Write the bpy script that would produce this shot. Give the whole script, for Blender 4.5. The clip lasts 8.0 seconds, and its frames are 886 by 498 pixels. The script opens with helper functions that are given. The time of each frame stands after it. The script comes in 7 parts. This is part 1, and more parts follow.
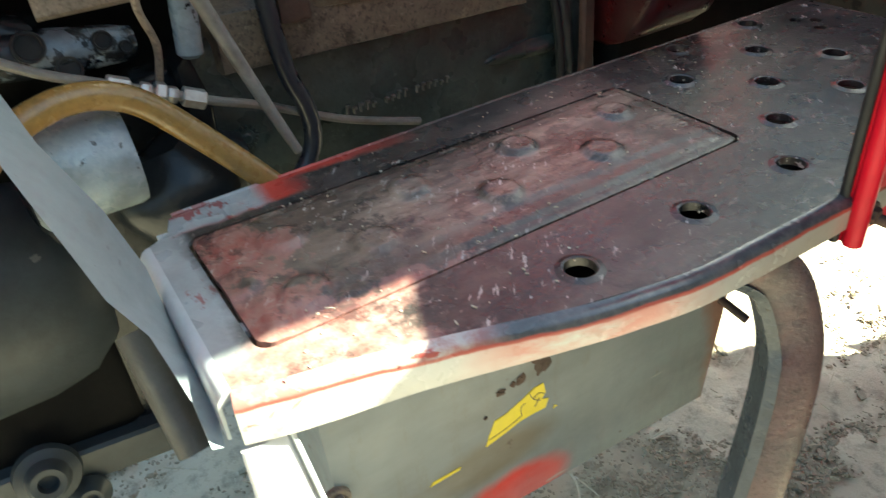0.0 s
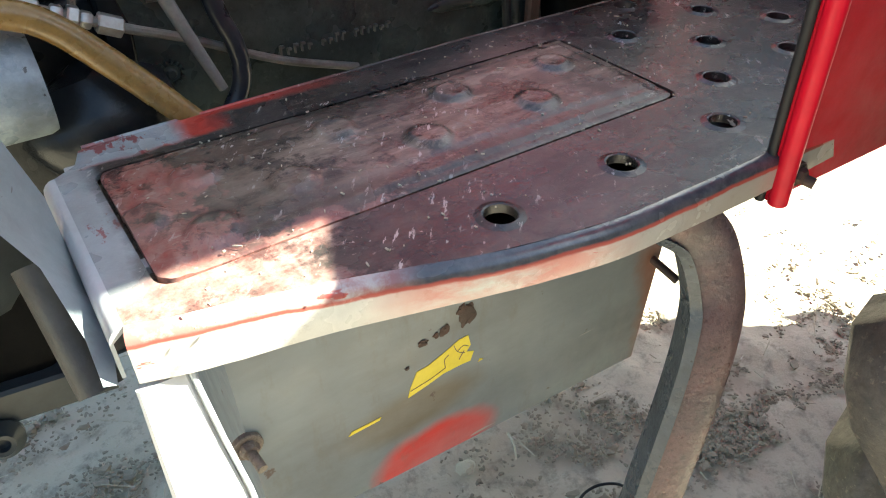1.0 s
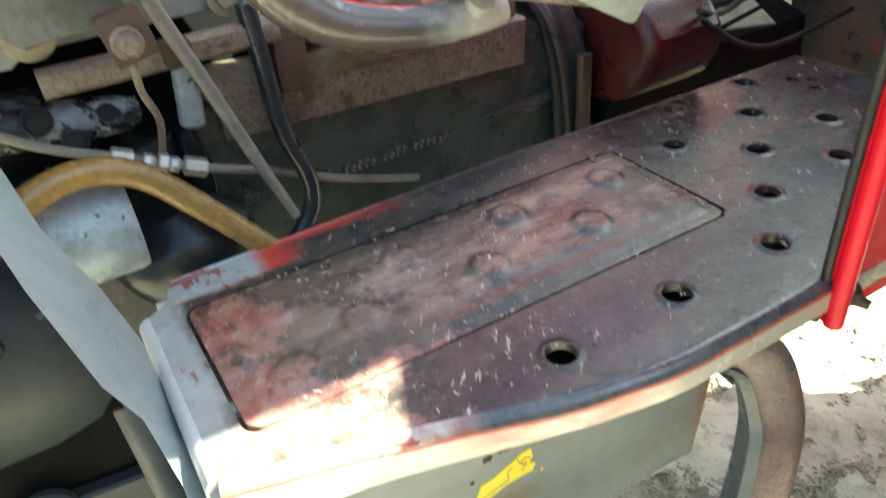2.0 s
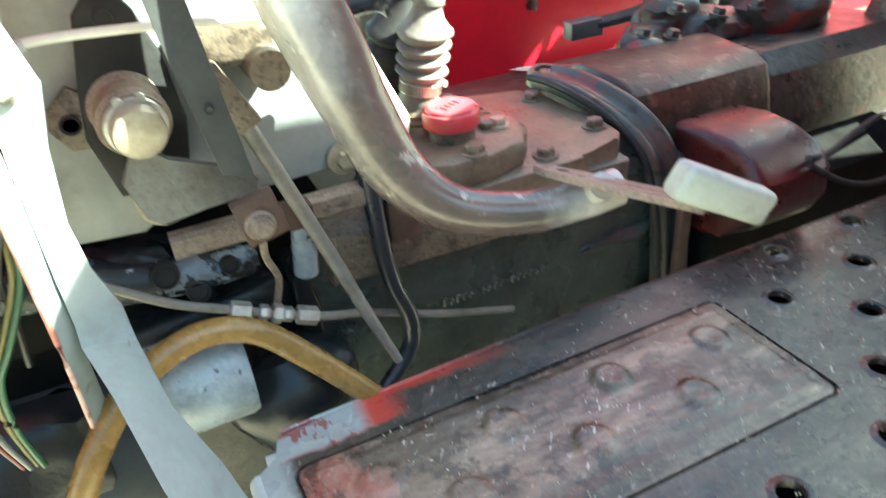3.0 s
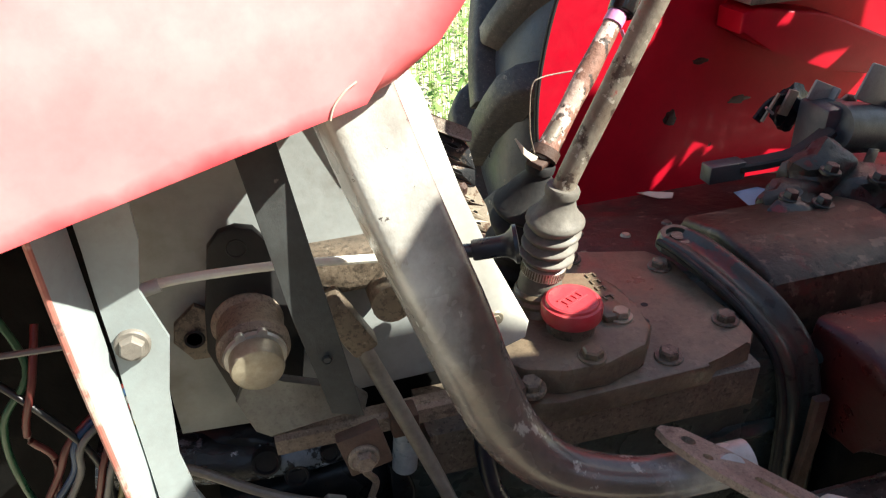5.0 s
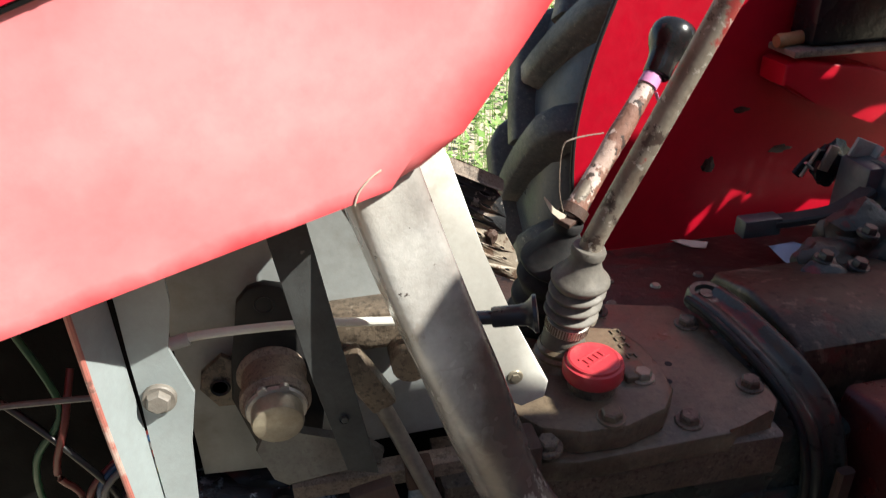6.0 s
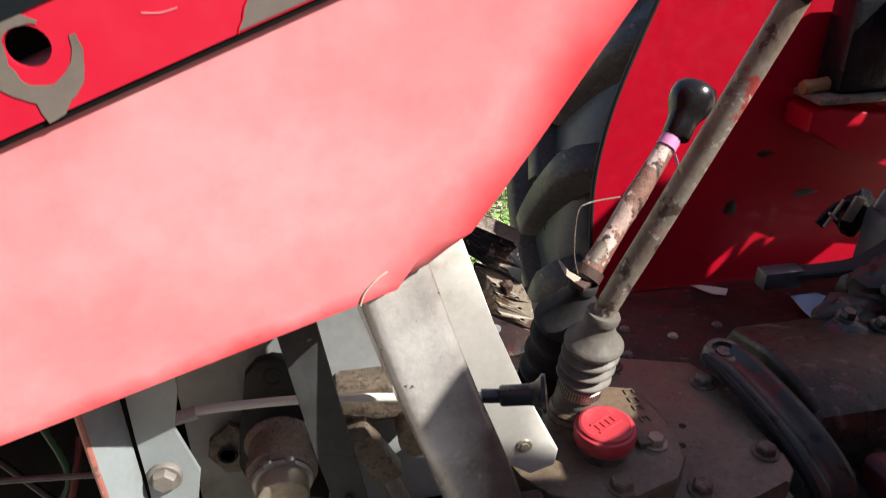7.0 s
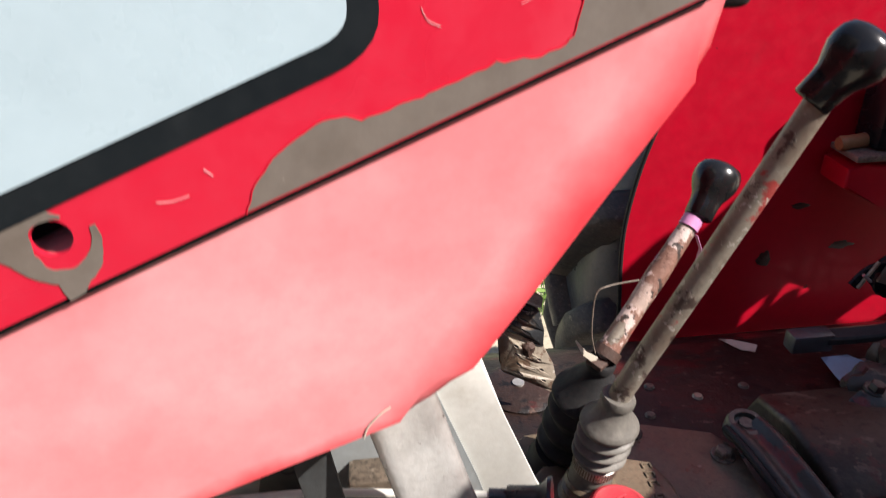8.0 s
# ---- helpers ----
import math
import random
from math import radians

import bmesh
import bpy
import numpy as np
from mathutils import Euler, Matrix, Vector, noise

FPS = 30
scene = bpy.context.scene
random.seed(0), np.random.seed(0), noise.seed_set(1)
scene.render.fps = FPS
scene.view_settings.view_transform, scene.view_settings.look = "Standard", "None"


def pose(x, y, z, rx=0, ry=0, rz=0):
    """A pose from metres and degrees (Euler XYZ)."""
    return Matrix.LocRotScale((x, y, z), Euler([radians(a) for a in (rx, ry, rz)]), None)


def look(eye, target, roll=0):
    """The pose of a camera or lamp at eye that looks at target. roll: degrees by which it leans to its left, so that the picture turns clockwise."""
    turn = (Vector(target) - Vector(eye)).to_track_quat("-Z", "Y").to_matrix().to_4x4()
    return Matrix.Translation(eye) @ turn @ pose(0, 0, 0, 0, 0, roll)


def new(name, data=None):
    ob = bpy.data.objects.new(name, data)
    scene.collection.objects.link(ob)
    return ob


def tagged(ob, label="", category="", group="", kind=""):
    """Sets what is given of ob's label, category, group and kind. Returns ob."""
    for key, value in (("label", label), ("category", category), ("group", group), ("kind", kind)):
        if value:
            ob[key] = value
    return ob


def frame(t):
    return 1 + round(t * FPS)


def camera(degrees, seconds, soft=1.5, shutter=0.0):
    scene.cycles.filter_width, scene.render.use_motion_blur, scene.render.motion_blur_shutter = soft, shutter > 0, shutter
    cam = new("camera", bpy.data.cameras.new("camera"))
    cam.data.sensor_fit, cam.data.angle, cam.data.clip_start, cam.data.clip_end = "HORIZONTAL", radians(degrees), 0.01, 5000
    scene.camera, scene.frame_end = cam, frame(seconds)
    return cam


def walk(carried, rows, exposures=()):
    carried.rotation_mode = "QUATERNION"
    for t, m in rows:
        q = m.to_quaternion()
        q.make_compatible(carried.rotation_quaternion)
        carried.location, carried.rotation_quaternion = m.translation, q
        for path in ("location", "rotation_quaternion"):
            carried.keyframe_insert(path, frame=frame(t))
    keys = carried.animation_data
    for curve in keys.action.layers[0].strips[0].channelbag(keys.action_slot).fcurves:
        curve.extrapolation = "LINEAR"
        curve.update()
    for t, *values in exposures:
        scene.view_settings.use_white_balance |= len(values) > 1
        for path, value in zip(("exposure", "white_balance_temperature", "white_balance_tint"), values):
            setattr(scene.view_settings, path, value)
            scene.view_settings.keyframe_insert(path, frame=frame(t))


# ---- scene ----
cam = camera(62.9, 8.0, soft=1.1, shutter=0.5)
PATH = [
    (0, (-0.078, -0.387, 0.877), (0.755, 1.032, -0.259), -4.7),
    (0.5, (-0.056, -0.404, 0.861), (0.813, 0.967, -0.309), -2.3),
    (1, (-0.05, -0.402, 0.852), (0.839, 0.916, -0.362), -0.6),
    (1.2, (-0.052, -0.403, 0.861), (0.814, 0.93, -0.353), -1.4),
    (2.3, (-0.046, -0.362, 0.973), (0.738, 1.121, -0.118), -5.4),
    (2.5, (-0.047, -0.344, 0.998), (0.711, 1.16, -0.08), -6.0),
    (3, (-0.051, -0.308, 1.052), (0.644, 1.244, -0.001), -4.5),
    (3.5, (-0.039, -0.266, 1.118), (0.527, 1.345, 0.076), -4.3),
    (3.8, (-0.035, -0.246, 1.148), (0.499, 1.385, 0.12), -2.9),
    (4, (-0.031, -0.226, 1.168), (0.474, 1.42, 0.151), -2.9),
    (4.5, (-0.011, -0.211, 1.198), (0.419, 1.464, 0.193), -3.5),
    (4.7, (-0.012, -0.204, 1.198), (0.434, 1.462, 0.184), -2.7),
    (5.8, (0.0, -0.186, 1.236), (0.383, 1.505, 0.239), -1.3),
    (6, (0.004, -0.19, 1.243), (0.349, 1.522, 0.269), -1.4),
    (6.5, (0.009, -0.18, 1.256), (0.333, 1.546, 0.299), -1.0),
    (7, (0.019, -0.166, 1.288), (0.307, 1.572, 0.34), -1.0),
    (7.5, (0.033, -0.165, 1.314), (0.273, 1.591, 0.386), -0.9),
    (8, (0.045, -0.145, 1.365), (0.224, 1.611, 0.425), -1.3),
]

EXPOSURES = [(0.0, 2.85, 6700, -11), (0.6, 2.8, 6500, -6), (1.2, 2.85, 6500, -1), (2.3, 3.5, 6700, -17), (2.6, 3.52, 6700, -17), (3.0, 3.6, 6350, -17), (3.5, 3.25, 6300, -12), (4.0, 2.75, 6400, -6), (4.3, 2.45, 6500, -3), (4.5, 2.15, 6700, 2), (4.7, 1.95, 6700, 3), (5.8, 1.15, 6600, 6), (8.0, 0.86, 6500, 15)]
walk(cam, [(t, look(eye, target, roll)) for t, eye, target, roll in PATH], EXPOSURES)

# ---- light ----
SUN_TO = Vector((-1.85, 1.0, -1.97)).normalized()      # the way the sunlight travels
world = bpy.data.worlds.new("world")
scene.world = world
world.use_nodes = True
wn = world.node_tree
sky = wn.nodes.new("ShaderNodeTexSky")
sky.sky_type, sky.sun_disc = "NISHITA", False
sky.sun_elevation = math.asin(-SUN_TO.z)
sky.sun_rotation = math.atan2(-SUN_TO.x, -SUN_TO.y)
wn.nodes["Background"].inputs["Strength"].default_value = 0.07
wn.links.new(sky.outputs[0], wn.nodes["Background"].inputs["Color"])
sun = new("sun", bpy.data.lights.new("sun", "SUN"))
sun.data.energy, sun.data.angle, sun.data.color = 5.0, radians(0.5), (1.0, 0.95, 0.88)
sun.matrix_world = look((0, 0, 6), Vector((0, 0, 6)) + SUN_TO)


# ---- materials ----
def ramp(nt, src, lo, hi):
    r = nt.nodes.new("ShaderNodeMapRange")
    r.inputs["From Min"].default_value, r.inputs["From Max"].default_value = lo, hi
    nt.links.new(src, r.inputs["Value"])
    return r.outputs["Result"]


def tex(nt, vec, scale, detail=6.0, rough=0.6, stretch=None):
    if stretch:
        m = nt.nodes.new("ShaderNodeMapping")
        m.inputs["Scale"].default_value = stretch
        nt.links.new(vec, m.inputs["Vector"])
        vec = m.outputs[0]
    n = nt.nodes.new("ShaderNodeTexNoise")
    n.inputs["Scale"].default_value, n.inputs["Detail"].default_value, n.inputs["Roughness"].default_value = scale, detail, rough
    nt.links.new(vec, n.inputs["Vector"])
    return n.outputs["Fac"]


def mixc(nt, fac, a, b):
    m = nt.nodes.new("ShaderNodeMix")
    m.data_type = "RGBA"
    for sock, v in ((m.inputs[0], fac), (m.inputs[6], a), (m.inputs[7], b)):
        if isinstance(v, (int, float)):
            sock.default_value = v
        elif isinstance(v, tuple):
            sock.default_value = (*v, 1)
        else:
            nt.links.new(v, sock)
    return m.outputs[2]


def math_node(nt, op, a, b=0.0):
    m = nt.nodes.new("ShaderNodeMath")
    m.operation, m.use_clamp = op, True
    for sock, v in ((m.inputs[0], a), (m.inputs[1], b)):
        if isinstance(v, (int, float)):
            sock.default_value = v
        else:
            nt.links.new(v, sock)
    return m.outputs[0]


def base_mat(name):
    m = bpy.data.materials.new(name)
    m.use_nodes = True
    nt = m.node_tree
    tc = nt.nodes.new("ShaderNodeTexCoord")
    return m, nt, nt.nodes["Principled BSDF"], tc.outputs["Object"]


def finish(nt, bsdf, vec, rough, metal, bump, bump_scale, spec=0.5, extra=None):
    v = tex(nt, vec, bump_scale * 0.23, 3.0)
    rr = nt.nodes.new("ShaderNodeMapRange")
    rr.inputs["From Min"].default_value, rr.inputs["From Max"].default_value = 0.25, 0.75
    rr.inputs["To Min"].default_value, rr.inputs["To Max"].default_value = max(0.03, rough - 0.14), min(1, rough + 0.14)
    nt.links.new(v, rr.inputs["Value"])
    nt.links.new(rr.outputs[0], bsdf.inputs["Roughness"])
    bsdf.inputs["Metallic"].default_value = metal
    bsdf.inputs["Specular IOR Level"].default_value = spec
    if bump:
        b = nt.nodes.new("ShaderNodeBump")
        b.inputs["Strength"].default_value, b.inputs["Distance"].default_value = bump, 0.004
        h = tex(nt, vec, bump_scale, 8.0, 0.65)
        nt.links.new(h if extra is None else math_node(nt, "ADD", h, extra), b.inputs["Height"])
        nt.links.new(b.outputs[0], bsdf.inputs["Normal"])


def worn(name, base, dirt, amount=0.5, chip=None, chips=0.3, rough=0.5, metal=0.0, bump=0.15, scale=14.0, bump_scale=160.0, spec=0.5, mottled=0.12, scratch=None, grit=0.0):
    """Paint, metal or rubber with dirt in broad clouds, fine grain and chips."""
    m, nt, bsdf, vec = base_mat(name)
    c = mixc(nt, ramp(nt, tex(nt, vec, scale), 0.72 - 0.4 * amount, 0.92 - 0.4 * amount), base, dirt)
    fine = ramp(nt, tex(nt, vec, scale * 9, 5.0, 0.7), 0.38, 0.68)
    c = mixc(nt, math_node(nt, "MULTIPLY", fine, 0.55 * amount), c, dirt)
    mottle = ramp(nt, tex(nt, vec, scale * 2.6, 8.0, 0.7), 0.36, 0.64)
    c = mixc(nt, math_node(nt, "MULTIPLY", mottle, mottled), c, tuple(0.35 * q for q in dirt))
    if chip:
        c = mixc(nt, ramp(nt, tex(nt, vec, scale * 4.3, 7.0, 0.62), 0.74 - 0.2 * chips, 0.76 - 0.2 * chips), c, chip)
    if grit:
        # pits of dark grime and specks of dust, drops of oil in larger spots
        c = mixc(nt, math_node(nt, "MULTIPLY", ramp(nt, tex(nt, vec, scale * 15, 6.0, 0.75), 0.52, 0.60), grit), c, tuple(0.22 * q for q in dirt))
        c = mixc(nt, math_node(nt, "MULTIPLY", ramp(nt, tex(nt, vec, scale * 11.3, 6.0, 0.75), 0.58, 0.64), grit * 0.75), c, chip)
        c = mixc(nt, math_node(nt, "MULTIPLY", ramp(nt, tex(nt, vec, scale * 1.6, 9.0, 0.8), 0.55, 0.60), min(1, grit * 1.2)), c, tuple(0.3 * q for q in dirt))
    if scratch:
        # fine short scratches in two ways
        for turn, sc in ((0.6, 38), (-0.5, 27)):
            mp = nt.nodes.new("ShaderNodeMapping")
            mp.inputs["Rotation"].default_value = (0, turn, 0)
            nt.links.new(vec, mp.inputs["Vector"])
            s = ramp(nt, tex(nt, mp.outputs[0], sc, 2.0, 0.5, (0.22, 1, 4.0)), 0.735, 0.75)
            c = mixc(nt, math_node(nt, "MULTIPLY", s, 0.7), c, scratch)
    nt.links.new(c, bsdf.inputs["Base Color"])
    finish(nt, bsdf, vec, rough, metal, bump, bump_scale, spec)
    return m


def patchy(name, base, layers, rough=0.5, bump=0.3, bump_scale=90.0, spec=0.5, metal=0.0):
    """A base colour under sharp-edged patches: (scale, from, to, colour, strength, stretch)."""
    m, nt, bsdf, vec = base_mat(name)
    c = mixc(nt, ramp(nt, tex(nt, vec, 60, 6.0, 0.7), 0.35, 0.65), base, tuple(0.72 * q for q in base))
    for k, (scale, lo, hi, colour, strength, stretch) in enumerate(layers):
        mp = nt.nodes.new("ShaderNodeMapping")
        mp.inputs["Location"].default_value = (0.37 * k, 0.71 * k, 0.13 * k)
        nt.links.new(vec, mp.inputs["Vector"])
        c = mixc(nt, math_node(nt, "MULTIPLY", ramp(nt, tex(nt, mp.outputs[0], scale, 7.0, 0.62, stretch), lo, hi), strength), c, colour)
    nt.links.new(c, bsdf.inputs["Base Color"])
    finish(nt, bsdf, vec, rough, metal, bump, bump_scale, spec)
    return m


GREY = worn("grey_paint", (0.48, 0.505, 0.51), (0.31, 0.295, 0.255), 0.35, (0.10, 0.07, 0.055), 0.18, rough=0.42, bump=0.08, mottled=0.12, scratch=(0.14, 0.11, 0.10))
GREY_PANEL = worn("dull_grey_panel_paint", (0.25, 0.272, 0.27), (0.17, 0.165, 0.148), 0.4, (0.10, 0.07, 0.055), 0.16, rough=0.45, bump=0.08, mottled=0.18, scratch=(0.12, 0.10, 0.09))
GREY_ARM = worn("oily_grey_paint", (0.17, 0.17, 0.155), (0.08, 0.07, 0.06), 0.5, (0.05, 0.04, 0.035), 0.25, rough=0.4, bump=0.15, mottled=0.3, grit=0.3)
GREY_BLUE = worn("starter_grey_paint", (0.30, 0.36, 0.40), (0.11, 0.12, 0.13), 0.45, (0.02, 0.022, 0.025), 0.55, rough=0.3, bump=0.15, mottled=0.35)
GREY_LIGHT = worn("pale_grey_paint", (0.29, 0.335, 0.34), (0.19, 0.187, 0.17), 0.35, (0.10, 0.07, 0.055), 0.12, rough=0.42, bump=0.08, mottled=0.12, scratch=(0.10, 0.06, 0.05))
CREAM = worn("cream_paint", (0.70, 0.70, 0.64), (0.40, 0.36, 0.28), 0.3, (0.2, 0.16, 0.12), 0.05, rough=0.5, bump=0.06)
RED = worn("red_paint", (0.55, 0.005, 0.024), (0.36, 0.006, 0.018), 0.3, (0.05, 0.012, 0.012), 0.20, rough=0.42, bump=0.05, scale=7, mottled=0.16, spec=0.22)
RED_BAND = worn("glossy_red_paint", (0.55, 0.012, 0.035), (0.60, 0.045, 0.075), 0.4, (0.75, 0.3, 0.3), 0.10, rough=0.3, bump=0.03, scale=6, bump_scale=40, mottled=0.06)
MAROON = worn("grimy_red_paint", (0.060, 0.006, 0.006), (0.032, 0.018, 0.018), 0.45, (0.15, 0.025, 0.022), 0.12, rough=0.34, bump=0.2, scale=9, mottled=0.3, grit=0.2)
PRIMER = worn("bare_primer", (0.160, 0.135, 0.112), (0.120, 0.096, 0.075), 0.5, (0.27, 0.23, 0.2), 0.12, rough=0.6, bump=0.04, scale=20, mottled=0.18)
CAST = worn("grimy_cast_iron", (0.19, 0.15, 0.11), (0.050, 0.038, 0.028), 0.42, (0.33, 0.28, 0.22), 0.25, rough=0.45, bump=0.35, scale=12, bump_scale=70, mottled=0.4, grit=0.6)
CAST_GREEN = worn("oily_cast_iron", (0.066, 0.080, 0.070), (0.018, 0.021, 0.018), 0.40, (0.19, 0.20, 0.17), 0.20, rough=0.30, bump=0.4, scale=7, bump_scale=60, mottled=0.4, grit=0.3, spec=0.6)
CAST_TOP = worn("dusty_cast_cover", (0.190, 0.147, 0.099), (0.082, 0.060, 0.039), 0.45, (0.36, 0.28, 0.21), 0.16, rough=0.36, bump=0.3, scale=9, bump_scale=80, mottled=0.3, grit=0.25)
HOUSING = worn("smooth_grey_housing", (0.042, 0.050, 0.055), (0.016, 0.017, 0.018), 0.45, (0.12, 0.12, 0.11), 0.15, rough=0.42, bump=0.15, scale=6, bump_scale=60, mottled=0.25, spec=0.25)
STEEL_DARK = worn("dark_steel", (0.052, 0.056, 0.056), (0.030, 0.028, 0.026), 0.5, (0.12, 0.11, 0.10), 0.15, rough=0.62, bump=0.15, mottled=0.3, spec=0.2)
STEEL_GREY = worn("grey_painted_steel", (0.085, 0.095, 0.105), (0.04, 0.04, 0.04), 0.45, (0.2, 0.19, 0.18), 0.15, rough=0.4, bump=0.15, scale=16, mottled=0.3)
PIPE_GREY = worn("dusty_grey_pipe", (0.215, 0.20, 0.175), (0.11, 0.09, 0.07), 0.5, (0.07, 0.055, 0.045), 0.22, rough=0.42, bump=0.2, scale=24, mottled=0.35)
STEEL = worn("bare_steel", (0.50, 0.49, 0.46), (0.30, 0.25, 0.2), 0.5, (0.18, 0.14, 0.1), 0.2, rough=0.38, metal=0.5, bump=0.15, scale=25, mottled=0.25)
RUBBED_RED = patchy("rubbed_red_paint", (0.42, 0.15, 0.12), [(30, 0.52, 0.58, (0.50, 0.36, 0.31), 0.9, None), (55, 0.60, 0.64, (0.14, 0.06, 0.05), 0.8, None)], 0.45, 0.2)
CAST_OIL = patchy("oily_brown_casting", (0.064, 0.050, 0.034), [(9, 0.48, 0.58, (0.022, 0.017, 0.012), 0.9, None), (38, 0.58, 0.62, (0.14, 0.105, 0.075), 0.8, None), (16, 0.62, 0.67, (0.10, 0.026, 0.020), 0.6, None), (80, 0.56, 0.62, (0.012, 0.009, 0.007), 0.8, None)], 0.42, 0.4, 60, 0.4)
RIB = patchy("oily_black_green_casting", (0.048, 0.053, 0.046), [(10, 0.50, 0.60, (0.075, 0.055, 0.042), 0.85, None), (40, 0.58, 0.62, (0.008, 0.009, 0.008), 0.9, None), (17, 0.61, 0.65, (0.15, 0.022, 0.018), 0.8, (1, 0.5, 1))], 0.36, 0.5, 60, 0.5)
DECK = patchy("grimy_deck_paint", (0.040, 0.022, 0.017), [(6, 0.46, 0.58, (0.017, 0.013, 0.010), 0.9, None), (13, 0.57, 0.63, (0.090, 0.010, 0.010), 0.75, (0.5, 1, 1)), (55, 0.62, 0.65, (0.14, 0.085, 0.065), 0.8, None), (30, 0.57, 0.62, (0.006, 0.005, 0.005), 0.9, None)], 0.45, 0.7, 50, 0.4)
TREAD_DARK = patchy("blackened_tread_plate", (0.045, 0.048, 0.052), [(22, 0.55, 0.60, (0.20, 0.15, 0.11), 0.85, None), (60, 0.58, 0.61, (0.42, 0.38, 0.33), 0.8, None)], 0.4, 0.5, 80)
TREAD = patchy("weathered_tread_plate", (0.34, 0.29, 0.225), [(18, 0.52, 0.60, (0.25, 0.17, 0.11), 0.85, None), (50, 0.56, 0.60, (0.12, 0.065, 0.04), 0.85, None), (75, 0.62, 0.65, (0.50, 0.46, 0.40), 0.8, None)], 0.5, 0.5, 80)
# oily black casting; pale blue base and specks paint its sky reflections
SKY_GLOSS = patchy("oily_casting_sky_gloss", (0.20, 0.24, 0.28), [(14, 0.46, 0.50, (0.010, 0.012, 0.016), 0.97, (0.7, 1, 1.3)), (48, 0.53, 0.56, (0.012, 0.014, 0.018), 0.95, None), (30, 0.62, 0.65, (0.60, 0.66, 0.72), 0.9, None)], 0.22, 0.9, 45, 0.6, 0.3)
BRASSY = worn("plated_yellow_steel", (0.42, 0.38, 0.29), (0.20, 0.16, 0.11), 0.5, (0.12, 0.09, 0.06), 0.2, rough=0.45, metal=0.4, bump=0.15, scale=22, mottled=0.3)
RUST = worn("rusty_steel", (0.085, 0.046, 0.033), (0.04, 0.026, 0.021), 0.5, (0.2, 0.14, 0.10), 0.2, rough=0.7, bump=0.4, scale=22, mottled=0.3)
RUST_DUST = worn("dusty_rusty_steel", (0.28, 0.225, 0.175), (0.13, 0.09, 0.07), 0.5, (0.42, 0.37, 0.30), 0.25, rough=0.56, bump=0.4, scale=24, mottled=0.3, grit=0.5)
LEVER = patchy("worn_lever_steel", (0.29, 0.255, 0.205), [(24, 0.49, 0.56, (0.19, 0.15, 0.115), 0.9, None), (44, 0.56, 0.60, (0.055, 0.034, 0.028), 0.9, None), (19, 0.61, 0.65, (0.36, 0.025, 0.025), 0.85, None), (95, 0.60, 0.63, (0.52, 0.48, 0.42), 0.8, None)], 0.42, 0.4, 70, metal=0.1)
TAPED = patchy("peeling_lever_wrap", (0.50, 0.37, 0.31), [(26, 0.45, 0.50, (0.20, 0.095, 0.065), 0.95, (1, 1, 0.6)), (48, 0.57, 0.60, (0.66, 0.53, 0.48), 0.85, None), (42, 0.55, 0.58, (0.030, 0.020, 0.016), 0.95, None), (30, 0.60, 0.63, (0.50, 0.06, 0.06), 0.85, None), (22, 0.62, 0.65, (0.62, 0.28, 0.46), 0.8, None)], 0.6, 0.9, 60)
BLACK_PLASTIC = worn("black_plastic", (0.012, 0.012, 0.013), (0.03, 0.028, 0.026), 0.3, rough=0.22, bump=0.02)
OIL_BLACK = worn("oily_black_paint", (0.011, 0.013, 0.015), (0.028, 0.031, 0.034), 0.40, (0.10, 0.11, 0.12), 0.10, rough=0.24, bump=0.35, scale=14, bump_scale=45, mottled=0.3, spec=0.3)
NAVY_PLASTIC = worn("dark_blue_plastic", (0.014, 0.018, 0.028), (0.05, 0.05, 0.05), 0.3, rough=0.32, bump=0.05)
# near-black that paints deep shade onto engine, housing, backing sheets and seam
VOID = worn("deep_shade_black", (0.005, 0.005, 0.005), (0.010, 0.009, 0.008), 0.4, rough=0.85, bump=0.2, spec=0.1)
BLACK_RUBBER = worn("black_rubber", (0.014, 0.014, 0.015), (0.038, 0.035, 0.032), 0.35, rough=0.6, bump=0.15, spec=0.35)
BOOT = worn("dusty_rubber_boot", (0.12, 0.112, 0.096), (0.225, 0.21, 0.18), 0.5, (0.07, 0.06, 0.05), 0.16, rough=0.6, bump=0.15, scale=26, mottled=0.2)
BOOT_DARK = worn("dark_rubber_boot", (0.020, 0.020, 0.021), (0.05, 0.046, 0.042), 0.4, rough=0.68, bump=0.12, scale=26, spec=0.3)
TYRE = worn("tyre_rubber", (0.064, 0.076, 0.092), (0.115, 0.110, 0.104), 0.5, (0.16, 0.145, 0.125), 0.2, rough=0.34, bump=0.3, scale=7, bump_scale=60, mottled=0.3, grit=0.25)
TYRE_LUG = worn("dusty_lug_rubber", (0.05, 0.05, 0.050), (0.23, 0.195, 0.16), 0.55, (0.26, 0.22, 0.17), 0.2, rough=0.55, bump=0.6, scale=9, bump_scale=60, mottled=0.45, grit=0.55)
HOSE = worn("ochre_hose", (0.27, 0.160, 0.045), (0.13, 0.085, 0.035), 0.5, (0.42, 0.31, 0.15), 0.16, rough=0.27, bump=0.12, scale=16, mottled=0.3, grit=0.15)
CAP_RED = worn("red_plastic_cap", (0.52, 0.040, 0.055), (0.46, 0.095, 0.095), 0.5, (0.7, 0.4, 0.35), 0.05, rough=0.34, bump=0.1, scale=26, mottled=0.06)
TAN_WOOD = worn("tan_wood", (0.36, 0.2, 0.085), (0.2, 0.11, 0.05), 0.5, rough=0.5, bump=0.1, scale=30)
